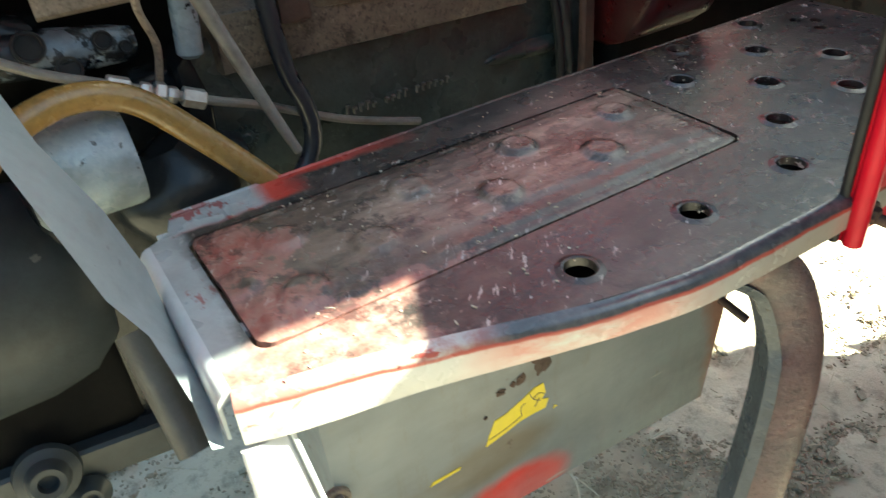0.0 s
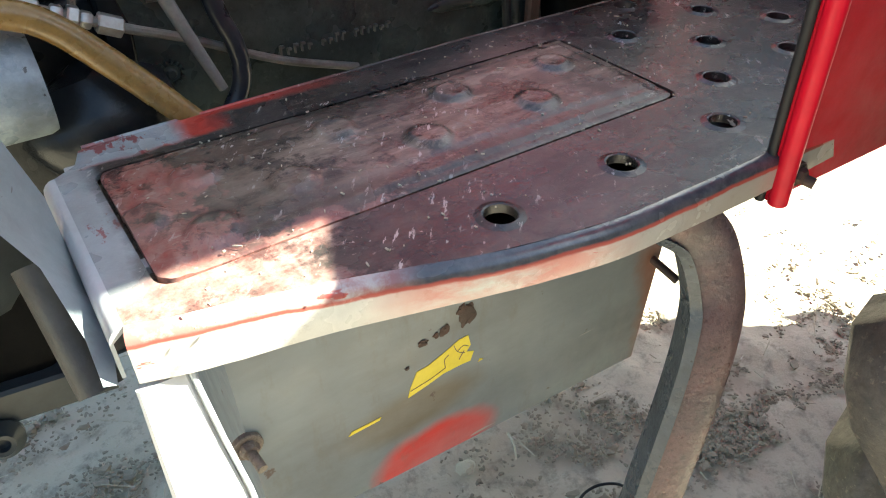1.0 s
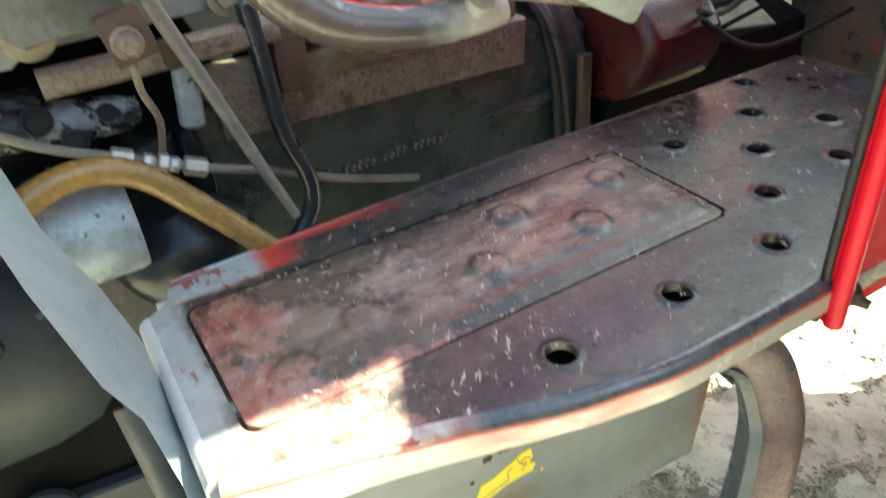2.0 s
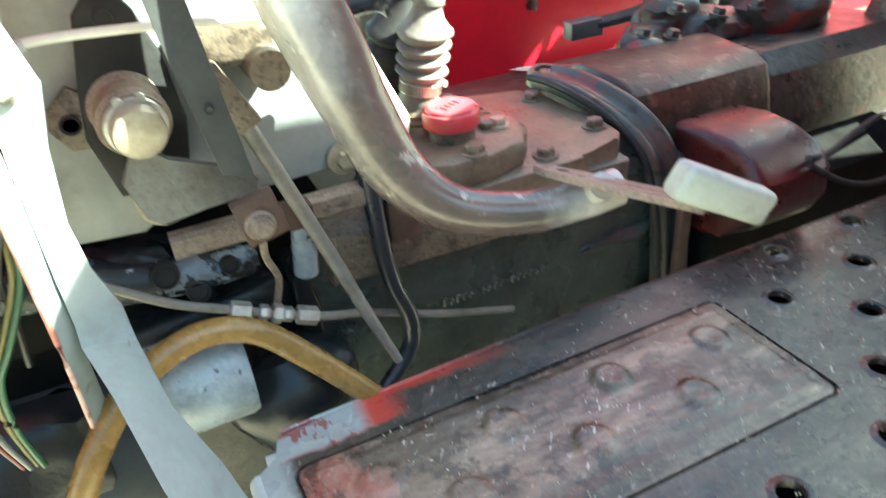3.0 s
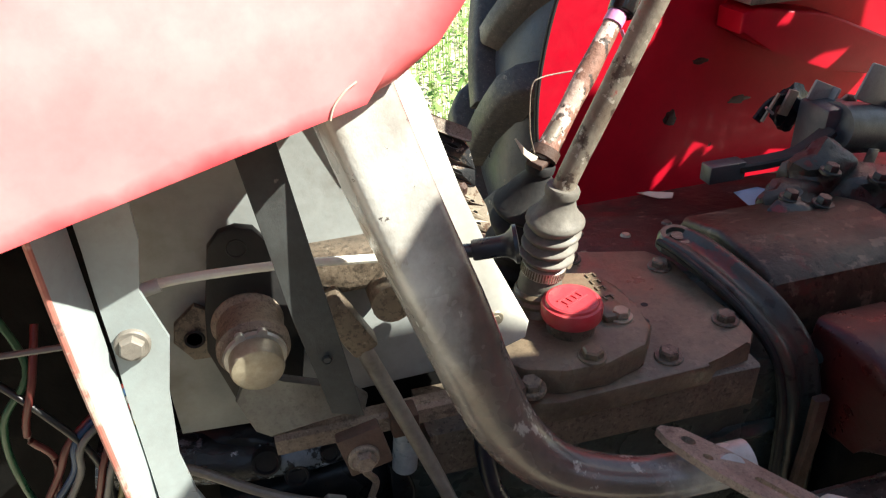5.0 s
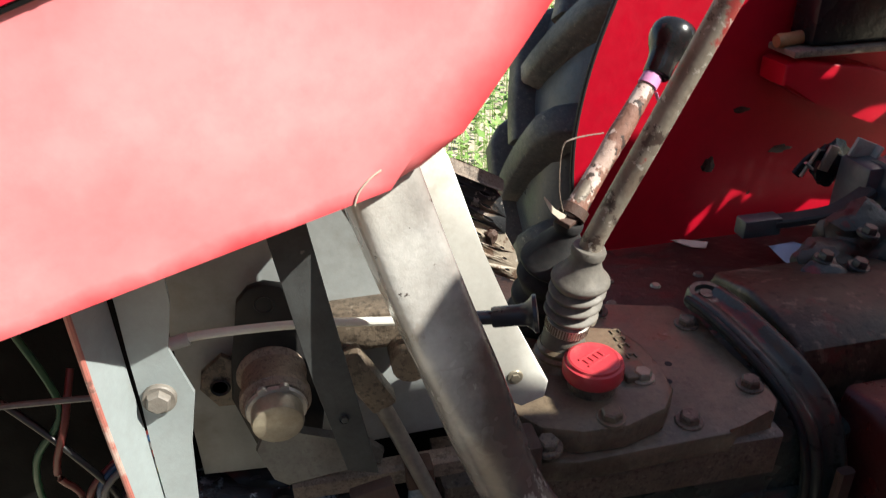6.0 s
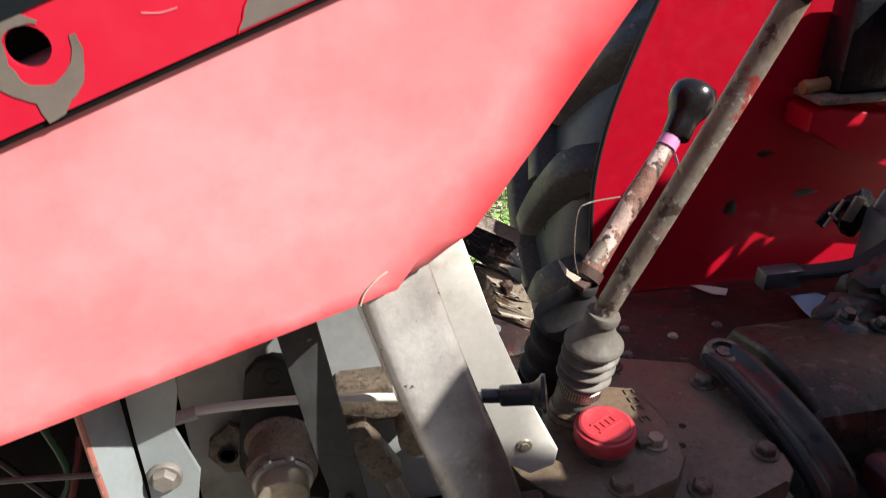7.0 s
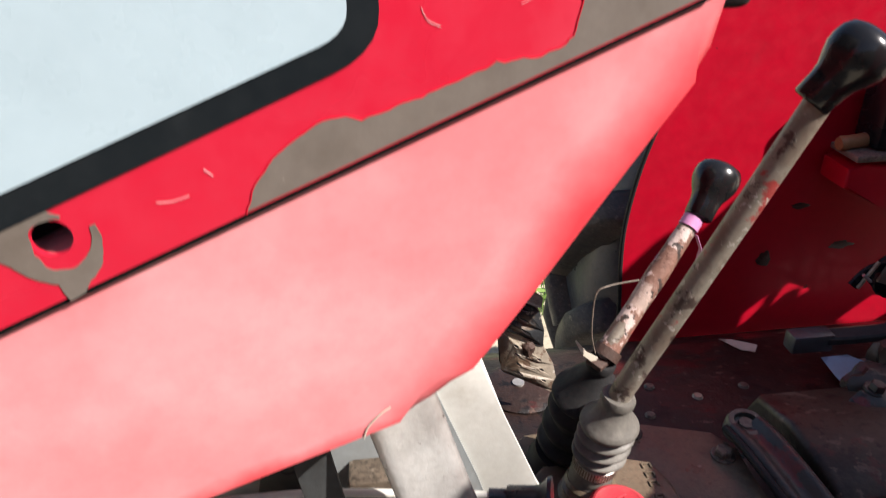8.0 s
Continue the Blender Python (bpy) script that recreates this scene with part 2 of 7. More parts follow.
PAPER = worn("dirty_paper", (0.62, 0.56, 0.45), (0.45, 0.38, 0.28), 0.4, rough=0.8, bump=0.1, scale=30)
CLOD = worn("crumbled_soil", (0.37, 0.315, 0.235), (0.25, 0.205, 0.15), 0.5, (0.46, 0.41, 0.33), 0.2, rough=0.95, bump=0.6, scale=9, mottled=0.3, spec=0.1)
MUD = worn("mud_plaster", (0.25, 0.20, 0.155), (0.17, 0.135, 0.10), 0.5, rough=0.9, bump=0.5, scale=2.0, bump_scale=30)
BLUE_PAPER = worn("pale_blue_card", (0.36, 0.66, 0.84), (0.58, 0.74, 0.8), 0.3, rough=0.5, bump=0.05, scale=30)
YELLOW = worn("yellow_sticker", (0.75, 0.60, 0.03), (0.6, 0.46, 0.05), 0.3, (0.1, 0.09, 0.04), 0.1, rough=0.4, bump=0.03, scale=40)
PAD = worn("pale_worn_pad", (0.33, 0.37, 0.345), (0.22, 0.22, 0.19), 0.4, (0.5, 0.52, 0.5), 0.1, rough=0.45, bump=0.12, scale=30)
PINK_TAPE = worn("pink_tape", (0.62, 0.26, 0.50), (0.5, 0.22, 0.35), 0.4, rough=0.5, bump=0.1, scale=40)
PINK_SCRATCH = worn("pale_pink_scratch", (0.72, 0.42, 0.42), (0.6, 0.3, 0.3), 0.4, rough=0.5, bump=0.0, scale=60)
DECAL_WHITE = worn("pale_blue_white_decal", (0.42, 0.53, 0.57), (0.37, 0.48, 0.52), 0.5, rough=0.3, bump=0.01, scale=4)
DECAL_BLACK = worn("black_decal", (0.008, 0.011, 0.013), (0.022, 0.026, 0.028), 0.35, (0.2, 0.2, 0.2), 0.08, rough=0.4, bump=0.02, scale=14, spec=0.2, scratch=(0.3, 0.32, 0.33))
STRAW = worn("straw", (0.50, 0.43, 0.30), (0.62, 0.57, 0.48), 0.5, rough=0.8, bump=0.0, scale=60)
LEAF = worn("leaf_green", (0.16, 0.30, 0.06), (0.34, 0.44, 0.16), 0.5, rough=0.5, bump=0.0, scale=12, mottled=0.1)
WHITE_LEG = worn("pale_step_paint", (0.60, 0.60, 0.59), (0.42, 0.38, 0.34), 0.3, (0.2, 0.1, 0.07), 0.06, rough=0.42, bump=0.06)
STEP_BROWN = worn("worn_step_paint", (0.150, 0.086, 0.080), (0.070, 0.062, 0.068), 0.5, (0.055, 0.045, 0.045), 0.3, rough=0.30, bump=0.3, scale=13, mottled=0.3, grit=0.35, spec=0.35)
GUARD_TIN = worn("dusty_guard_tin", (0.062, 0.060, 0.055), (0.034, 0.029, 0.025), 0.5, (0.22, 0.12, 0.075), 0.22, rough=0.5, bump=0.2, scale=14, mottled=0.3)
STEP_GREY = worn("dark_step_paint", (0.062, 0.072, 0.085), (0.036, 0.038, 0.042), 0.45, (0.015, 0.014, 0.014), 0.38, rough=0.30, bump=0.25, scale=22, mottled=0.35)
WIRES = {c: worn(c + "_wire", v, tuple(0.5 * q for q in v), 0.4, rough=0.4, bump=0.03, scale=40) for c, v in
         (("green", (0.022, 0.085, 0.038)), ("red", (0.13, 0.025, 0.022)), ("blue", (0.024, 0.062, 0.13)), ("yellow", (0.17, 0.145, 0.05)), ("white", (0.15, 0.15, 0.145)), ("black", (0.02, 0.02, 0.02)))}


def soil_material():
    m, nt, bsdf, vec = base_mat("dry_soil")
    c = mixc(nt, ramp(nt, tex(nt, vec, 2.2, 5.0), 0.35, 0.68), (0.48, 0.415, 0.30), (0.62, 0.55, 0.425))
    c = mixc(nt, ramp(nt, tex(nt, vec, 26, 9.0, 0.7), 0.5, 0.72), c, (0.235, 0.20, 0.155))
    c = mixc(nt, ramp(nt, tex(nt, vec, 130, 6.0, 0.7), 0.6, 0.75), c, (0.56, 0.50, 0.42))
    nt.links.new(c, bsdf.inputs["Base Color"])
    finish(nt, bsdf, vec, 0.9, 0.0, 0.9, 55.0, 0.2)
    return m


def plate_material(name, lid):
    """Old grey paint under red, under dark trodden grime with tan dust, scuffs and scratches."""
    m, nt, bsdf, vec = base_mat(name)
    sep = nt.nodes.new("ShaderNodeSeparateXYZ")
    nt.links.new(vec, sep.inputs[0])
    X, Y = sep.outputs[0], sep.outputs[1]
    def falling(src, hi, lo):
        return ramp(nt, src, hi, lo)
    mul = lambda a, k: math_node(nt, "MULTIPLY", a, k)
    cloud = tex(nt, vec, 15, 7.0, 0.62)
    c = mixc(nt, ramp(nt, tex(nt, vec, 8, 8.0, 0.68), 0.40, 0.66), (0.048, 0.037, 0.029) if lid else (0.018, 0.017, 0.016), (0.125, 0.091, 0.068) if lid else (0.046, 0.041, 0.038))
    # thin remains of red over the whole plate
    rem = ramp(nt, tex(nt, vec, 20, 7.0, 0.7, (0.6, 1.5, 1)), 0.56, 0.66)
    c = mixc(nt, mul(rem, 0.10), c, (0.16, 0.07, 0.055))
    # trodden tan dust, streaked along the plate
    dust = ramp(nt, tex(nt, vec, 9, 8.0, 0.72, (0.5, 1.9, 1)), 0.46, 0.60)
    if lid:
        middle = math_node(nt, "MULTIPLY", math_node(nt, "MULTIPLY", ramp(nt, X, 0.06, 0.16), ramp(nt, Y, 0.03, 0.06)), ramp(nt, Y, 0.165, 0.125))
        dust = math_node(nt, "MULTIPLY", dust, math_node(nt, "ADD", mul(middle, 0.75), 0.25))
    c = mixc(nt, mul(dust, 0.85 if lid else 0.12), c, (0.36, 0.275, 0.205))
    grit = ramp(nt, tex(nt, vec, 90, 9.0, 0.8), 0.50, 0.62)
    c = mixc(nt, mul(grit, 0.34 if lid else 0.14), c, (0.25, 0.195, 0.15))
    # red towards the front end, on the board towards its outer corner
    near_front = falling(X, 0.13, 0.01) if lid else falling(X, 0.17, 0.10)
    front_y = ramp(nt, Y, 0.03, 0.0) if lid else ramp(nt, Y, 0.02, 0.0)
    if lid:
        reach = math_node(nt, "MAXIMUM", near_front, mul(math_node(nt, "MULTIPLY", front_y, ramp(nt, X, 0.30, 0.12)), 0.9))
    else:
        reach = math_node(nt, "MULTIPLY", near_front, front_y)
    field = math_node(nt, "ADD", mul(cloud, 0.9), mul(reach, 0.30))
    red_mask = mul(ramp(nt, field, 0.64, 0.71), 0.72)
    red_c = mixc(nt, ramp(nt, tex(nt, vec, 60, 6.0, 0.7), 0.38, 0.62), (0.33, 0.085, 0.07) if lid else (0.28, 0.09, 0.07), (0.37, 0.20, 0.16) if lid else (0.36, 0.26, 0.215))
    c = mixc(nt, red_mask, c, red_c)
    if lid:
        # a salmon rim where the grime has worn through to the paint
        rim = math_node(nt, "MULTIPLY", math_node(nt, "MULTIPLY", ramp(nt, field, 0.615, 0.640), ramp(nt, field, 0.685, 0.655)), ramp(nt, reach, 0.2, 0.6))
        c = mixc(nt, mul(rim, 0.42), c, (0.45, 0.19, 0.155))
    # bare pale spots, scuffs drawn along the plate and fine specks
    pale = ramp(nt, tex(nt, vec, 40, 9.0, 0.78, (0.5, 1.5, 1)), 0.60, 0.635)
    c = mixc(nt, mul(pale, 0.55 if lid else 0.40), c, (0.42, 0.35, 0.29))
    turn = nt.nodes.new("ShaderNodeMapping")
    turn.inputs["Rotation"].default_value = (0, 0, radians(-52))
    nt.links.new(vec, turn.inputs["Vector"])
    scuff = ramp(nt, tex(nt, turn.outputs[0], 105, 5.0, 0.65, (0.4, 1.4, 1)), 0.62, 0.645)
    scuff = math_node(nt, "MULTIPLY", scuff, ramp(nt, tex(nt, vec, 12, 3.0, 0.6), 0.46, 0.56))
    c = mixc(nt, mul(scuff, 0.85), c, (0.50, 0.45, 0.40))
    specks = ramp(nt, tex(nt, vec, 210, 3.0, 0.6), 0.70, 0.73)
    c = mixc(nt, mul(specks, 0.6), c, (0.50, 0.44, 0.38))
    dark = ramp(nt, tex(nt, vec, 26, 9.0, 0.75), 0.54, 0.60)
    c = mixc(nt, mul(dark, 0.7), c, (0.028, 0.022, 0.021))
    if not lid:
        wob = mul(cloud, 0.03)
        f = math_node(nt, "ADD", X, 0.5)
        edge = math_node(nt, "MULTIPLY", ramp(nt, math_node(nt, "ADD", f, wob), 0.517, 0.503), ramp(nt, math_node(nt, "ADD", Y, wob), 0.0, 0.035))      # grey front end
        behind = ramp(nt, math_node(nt, "ADD", Y, wob), 0.193, 0.199)
        back = math_node(nt, "MULTIPLY", behind, ramp(nt, math_node(nt, "ADD", f, wob), 0.60, 0.585))
        rim = math_node(nt, "MULTIPLY", behind, ramp(nt, math_node(nt, "ADD", f, wob), 0.638, 0.612))
        line = math_node(nt, "MULTIPLY", ramp(nt, math_node(nt, "ADD", Y, wob), 0.222, 0.230), ramp(nt, f, 0.76, 0.64))
        c = mixc(nt, mul(math_node(nt, "MAXIMUM", rim, line), 0.9), c, (0.46, 0.05, 0.035))
        flake = ramp(nt, tex(nt, vec, 38, 7.0, 0.66, (1, 0.55, 1)), 0.575, 0.595)
        grey = mixc(nt, mul(flake, 0.85), mixc(nt, ramp(nt, cloud, 0.4, 0.65), (0.33, 0.36, 0.365), (0.25, 0.26, 0.25)), (0.24, 0.06, 0.055))
        c = mixc(nt, math_node(nt, "MAXIMUM", edge, back), c, grey)
    nt.links.new(c, bsdf.inputs["Base Color"])
    finish(nt, bsdf, vec, 0.27, 0.0, 0.3, 90.0, 0.65)
    return m


def flange_material():
    m, nt, bsdf, vec = base_mat("flange_paint")
    sep = nt.nodes.new("ShaderNodeSeparateXYZ")
    nt.links.new(vec, sep.inputs[0])
    wob = math_node(nt, "MULTIPLY", tex(nt, vec, 14, 7.0, 0.6), 0.010)
    c = mixc(nt, ramp(nt, tex(nt, vec, 12, 7.0), 0.4, 0.7), (0.50, 0.485, 0.44), (0.40, 0.365, 0.32))
    c = mixc(nt, math_node(nt, "MULTIPLY", ramp(nt, tex(nt, vec, 60, 7.0, 0.7), 0.56, 0.66), 0.5), c, (0.28, 0.24, 0.20))
    up = math_node(nt, "ADD", sep.outputs[2], wob)
    # red shows through below the line further back, as a soft wash
    fx = math_node(nt, "ADD", sep.outputs[0], 0.5)
    wash = math_node(nt, "MULTIPLY", math_node(nt, "MULTIPLY", ramp(nt, up, 0.506, 0.534), ramp(nt, fx, 0.60, 0.66)), ramp(nt, fx, 0.82, 0.75))
    c = mixc(nt, math_node(nt, "MULTIPLY", wash, math_node(nt, "MULTIPLY", ramp(nt, tex(nt, vec, 22, 7.0, 0.65, (0.5, 1, 1.4)), 0.33, 0.56), 0.9)), c, (0.44, 0.10, 0.075))
    tail = ramp(nt, fx, 0.76, 0.86)
    c = mixc(nt, math_node(nt, "MULTIPLY", tail, 0.6), c, (0.27, 0.22, 0.18))
    c = mixc(nt, ramp(nt, up, 0.5432, 0.5446), c, (0.36, 0.075, 0.055))
    front = ramp(nt, math_node(nt, "ADD", math_node(nt, "ADD", sep.outputs[0], 0.5), math_node(nt, "MULTIPLY", wob, 3.0)), 0.625, 0.665)
    pale_edge = mixc(nt, ramp(nt, tex(nt, vec, 40, 7.0, 0.7), 0.42, 0.6), (0.50, 0.42, 0.37), (0.38, 0.15, 0.12))
    c = mixc(nt, ramp(nt, up, 0.5462, 0.5480), c, mixc(nt, front, pale_edge, mixc(nt, ramp(nt, tex(nt, vec, 50, 7.0, 0.7), 0.4, 0.65), (0.045, 0.048, 0.054), (0.11, 0.105, 0.105))))
    c = mixc(nt, ramp(nt, tex(nt, vec, 44, 7.0, 0.6, (0.35, 1, 1.6)), 0.67, 0.69), c, (0.40, 0.085, 0.065))
    nt.links.new(c, bsdf.inputs["Base Color"])
    finish(nt, bsdf, vec, 0.22, 0.0, 0.12, 120.0, 0.8)
    return m


def toolbox_material():
    m, nt, bsdf, vec = base_mat("toolbox_paint")
    sep = nt.nodes.new("ShaderNodeSeparateXYZ")
    nt.links.new(vec, sep.inputs[0])
    c = mixc(nt, ramp(nt, tex(nt, vec, 7, 7.0), 0.35, 0.7), (0.165, 0.19, 0.21), (0.12, 0.125, 0.128))
    wob = math_node(nt, "MULTIPLY", tex(nt, vec, 11, 5.0, 0.6), 0.12)
    return m, nt, bsdf, vec, sep, c, wob


def toolbox_paint():
    m, nt, bsdf, vec, sep, c, wob = toolbox_material()
    # an oval of old red at the lower edge and a brown stain above it
    def blob(cx, cz, sx, sz, lo, hi):
        d = nt.nodes.new("ShaderNodeVectorMath")
        d.operation = "MULTIPLY"
        s = nt.nodes.new("ShaderNodeVectorMath")
        s.operation = "SUBTRACT"
        s.inputs[1].default_value = (cx, 0, cz)
        d.inputs[1].default_value = (1 / sx, 0, 1 / sz)
        nt.links.new(vec, s.inputs[0])
        nt.links.new(s.outputs[0], d.inputs[0])
        ln = nt.nodes.new("ShaderNodeVectorMath")
        ln.operation = "LENGTH"
        nt.links.new(d.outputs[0], ln.inputs[0])
        a = nt.nodes.new("ShaderNodeMath")
        a.operation = "ADD"
        nt.links.new(ln.outputs["Value"], a.inputs[0])
        nt.links.new(math_node(nt, "MULTIPLY", wob, 4.0), a.inputs[1])
        return ramp(nt, a.outputs[0], hi, lo)
    c = mixc(nt, math_node(nt, "MULTIPLY", blob(0.185, 0.300, 0.09, 0.035, 0.8, 1.3), 0.8), c, (0.13, 0.10, 0.06))
    c = mixc(nt, blob(0.21, 0.225, 0.085, 0.045, 0.95, 1.25), c, (0.48, 0.03, 0.025))
    c = mixc(nt, math_node(nt, "MULTIPLY", ramp(nt, tex(nt, vec, 3.0, 6.0, 0.65, (0.5, 1, 2.0)), 0.42, 0.62), 0.45), c, (0.25, 0.285, 0.305))
    c = mixc(nt, math_node(nt, "MULTIPLY", ramp(nt, tex(nt, vec, 25, 8.0, 0.75, (1, 1, 0.35)), 0.54, 0.66), 0.45), c, (0.13, 0.115, 0.095))
    c = mixc(nt, ramp(nt, tex(nt, vec, 34, 2.0, 0.5, (0.25, 1, 3.0)), 0.72, 0.74), c, (0.34, 0.33, 0.31))
    c = mixc(nt, ramp(nt, tex(nt, vec, 40, 7.0, 0.65), 0.655, 0.675), c, (0.09, 0.06, 0.05))
    c = mixc(nt, ramp(nt, math_node(nt, "ADD", sep.outputs[0], wob), 0.545, 0.575), c, (0.19, 0.09, 0.06))
    nt.links.new(c, bsdf.inputs["Base Color"])
    finish(nt, bsdf, vec, 0.42, 0.0, 0.1, 100.0)
    return m


def pedal_paint():
    m, nt, bsdf, vec = base_mat("pedal_paint")
    sep = nt.nodes.new("ShaderNodeSeparateXYZ")
    nt.links.new(vec, sep.inputs[0])
    c = mixc(nt, ramp(nt, tex(nt, vec, 14, 8.0, 0.7), 0.42, 0.64), (0.50, 0.495, 0.465), (0.35, 0.34, 0.31))
    # rubbed down to brown towards the bend
    along = math_node(nt, "ADD", sep.outputs[0], math_node(nt, "MULTIPLY", tex(nt, vec, 13, 7.0, 0.65), 0.08))
    worn_off = math_node(nt, "MULTIPLY", ramp(nt, along, 0.095, 0.150), ramp(nt, along, 0.33, 0.27))
    brown = mixc(nt, ramp(nt, tex(nt, vec, 30, 8.0, 0.7), 0.42, 0.62), (0.068, 0.038, 0.030), (0.034, 0.022, 0.018))
    c = mixc(nt, math_node(nt, "MULTIPLY", worn_off, 0.92), c, brown)
    c = mixc(nt, math_node(nt, "MULTIPLY", ramp(nt, tex(nt, vec, 46, 8.0, 0.68, (1, 1, 0.6)), 0.60, 0.64), 0.8), c, (0.33, 0.30, 0.265))
    c = mixc(nt, ramp(nt, tex(nt, vec, 80, 6.0, 0.7), 0.66, 0.68), c, (0.06, 0.045, 0.04))
    nt.links.new(c, bsdf.inputs["Base Color"])
    finish(nt, bsdf, vec, 0.24, 0.0, 0.25, 90.0)
    bsdf.inputs["Coat Weight"].default_value, bsdf.inputs["Coat Roughness"].default_value = 0.35, 0.12
    return m


def cowl_paint():
    """Red faded to chalky pink, redder along the folded lower and rear edges."""
    m, nt, bsdf, vec = base_mat("faded_cowl_paint")
    def dist(nx, nz, x0, z0):
        d = nt.nodes.new("ShaderNodeVectorMath")
        d.operation = "DOT_PRODUCT"
        d.inputs[1].default_value = (nx, 0, nz)
        nt.links.new(vec, d.inputs[0])
        a = nt.nodes.new("ShaderNodeMath")
        a.operation = "SUBTRACT"
        nt.links.new(d.outputs["Value"], a.inputs[0])
        a.inputs[1].default_value = nx * x0 + nz * z0
        return a.outputs[0]
    cloud = tex(nt, vec, 5, 6.0, 0.6)
    c = mixc(nt, ramp(nt, cloud, 0.36, 0.66), (0.70, 0.205, 0.215), (0.74, 0.36, 0.365))
    c = mixc(nt, math_node(nt, "MULTIPLY", ramp(nt, tex(nt, vec, 45, 7.0, 0.7), 0.42, 0.7), 0.25), c, (0.67, 0.14, 0.15))
    c = mixc(nt, math_node(nt, "MULTIPLY", ramp(nt, tex(nt, vec, 2.2, 4.0, 0.55, (1, 1, 0.5)), 0.50, 0.70), 0.35), c, (0.68, 0.14, 0.15))
    wob = math_node(nt, "MULTIPLY", cloud, 0.05)
    low = math_node(nt, "ADD", dist(-0.174, 0.985, -0.06, 1.0485), wob)
    rear = math_node(nt, "ADD", dist(-0.780, 0.626, 0.112, 1.1135), wob)
    edge = math_node(nt, "MAXIMUM", ramp(nt, low, 0.034, 0.022), ramp(nt, rear, 0.062, 0.026))
    c = mixc(nt, math_node(nt, "MULTIPLY", edge, 0.85), c, (0.64, 0.022, 0.035))
    nt.links.new(c, bsdf.inputs["Base Color"])
    finish(nt, bsdf, vec, 0.38, 0.0, 0.06, 22.0)
    return m


RED_DASH = cowl_paint()
GREY_TUBE = pedal_paint()
SOIL = soil_material()
BOARD = plate_material("trodden_footboard_paint", False)
LID = plate_material("trodden_lid_paint", True)
FLANGE = flange_material()
TOOLBOX = toolbox_paint()


# ---- mesh tools ----
def put(name, bm, material, parent=None, label="", smooth=35):
    me = bpy.data.meshes.new(name)
    bmesh.ops.recalc_face_normals(bm, faces=bm.faces)
    bm.to_mesh(me)
    bm.free()
    me.materials.append(material)
    for p in me.polygons:
        p.use_smooth = True
    me.set_sharp_from_angle(angle=radians(smooth))
    ob = new(name, me)
    if parent:
        ob.parent = parent
    if label:
        ob["label"] = label
    return ob


def part(name, bm, material, parent, label="", smooth=35):
    return put(name, bm, material, parent, label, smooth)


def merge(*bms):
    out = bmesh.new()
    for b in bms:
        me = bpy.data.meshes.new("tmp")
        b.to_mesh(me)
        b.free()
        out.from_mesh(me)
        bpy.data.meshes.remove(me)
    return out


def block(lo, hi, bevel=0.003, segs=2):
    bm = bmesh.new()
    bmesh.ops.create_cube(bm, size=1)
    lo, hi = Vector(lo), Vector(hi)
    for v in bm.verts:
        v.co = Vector([(lo[i] + hi[i]) / 2 + v.co[i] * (hi[i] - lo[i]) for i in range(3)])
    if bevel:
        bmesh.ops.bevel(bm, geom=bm.edges[:], offset=bevel, segments=segs, affect="EDGES", profile=0.5)
    return bm


def moved(bm, m):
    bmesh.ops.transform(bm, matrix=m, verts=bm.verts)
    return bm


def prism(outline, a, b, plane="xz", bevel=0.002, segs=2):
    """A flat outline pushed from a to b along the axis left over."""
    bm = bmesh.new()
    ix = {"xz": (0, 2, 1), "xy": (0, 1, 2), "yz": (1, 2, 0)}[plane]
    def pt(u, v, w):
        c = [0, 0, 0]
        c[ix[0]], c[ix[1]], c[ix[2]] = u, v, w
        return c
    va = [bm.verts.new(pt(u, v, a)) for u, v in outline]
    vb = [bm.verts.new(pt(u, v, b)) for u, v in outline]
    n = len(outline)
    fa, fb = bm.faces.new(va), bm.faces.new(vb[::-1])
    for i in range(n):
        bm.faces.new((va[i], vb[i], vb[(i + 1) % n], va[(i + 1) % n]))
    if bevel:
        bmesh.ops.bevel(bm, geom=list(set(fa.edges) | set(fb.edges)), offset=bevel, segments=segs, affect="EDGES", profile=0.5)
    return bm


def smooth_path(pts, n=8):
    pts = [Vector(p) for p in pts]
    out = []
    for i in range(len(pts) - 1):
        p0, p1, p2, p3 = pts[max(i - 1, 0)], pts[i], pts[i + 1], pts[min(i + 2, len(pts) - 1)]
        for k in range(n):
            t = k / n
            out.append(0.5 * ((2 * p1) + (p2 - p0) * t + (2 * p0 - 5 * p1 + 4 * p2 - p3) * t * t + (3 * p1 - p0 - 3 * p2 + p3) * t ** 3))
    return out + [pts[-1]]


def sweep(path, profile, up=(0, 0, 1), scale=None, cap=True):
    """Profile points (side, up) carried along a path; up stays as near as it can to the given way."""
    bm = bmesh.new()
    rings, up = [], Vector(up)
    for i, p in enumerate(path):
        d = (path[min(i + 1, len(path) - 1)] - path[max(i - 1, 0)]).normalized()
        side = d.cross(up).normalized()
        u2 = side.cross(d).normalized()
        s = scale[i] if scale else 1.0
        rings.append([bm.verts.new(p + side * a * s + u2 * b * s) for a, b in profile])
    n = len(profile)
    for r0, r1 in zip(rings, rings[1:]):
        for k in range(n):
            bm.faces.new((r0[k], r0[(k + 1) % n], r1[(k + 1) % n], r1[k]))
    if cap:
        bm.faces.new(rings[0][::-1])
        bm.faces.new(rings[-1])
    return bm


def circle(r, n=12, flat=1.0):
    return [(r * math.cos(2 * math.pi * k / n), r * flat * math.sin(2 * math.pi * k / n)) for k in range(n)]


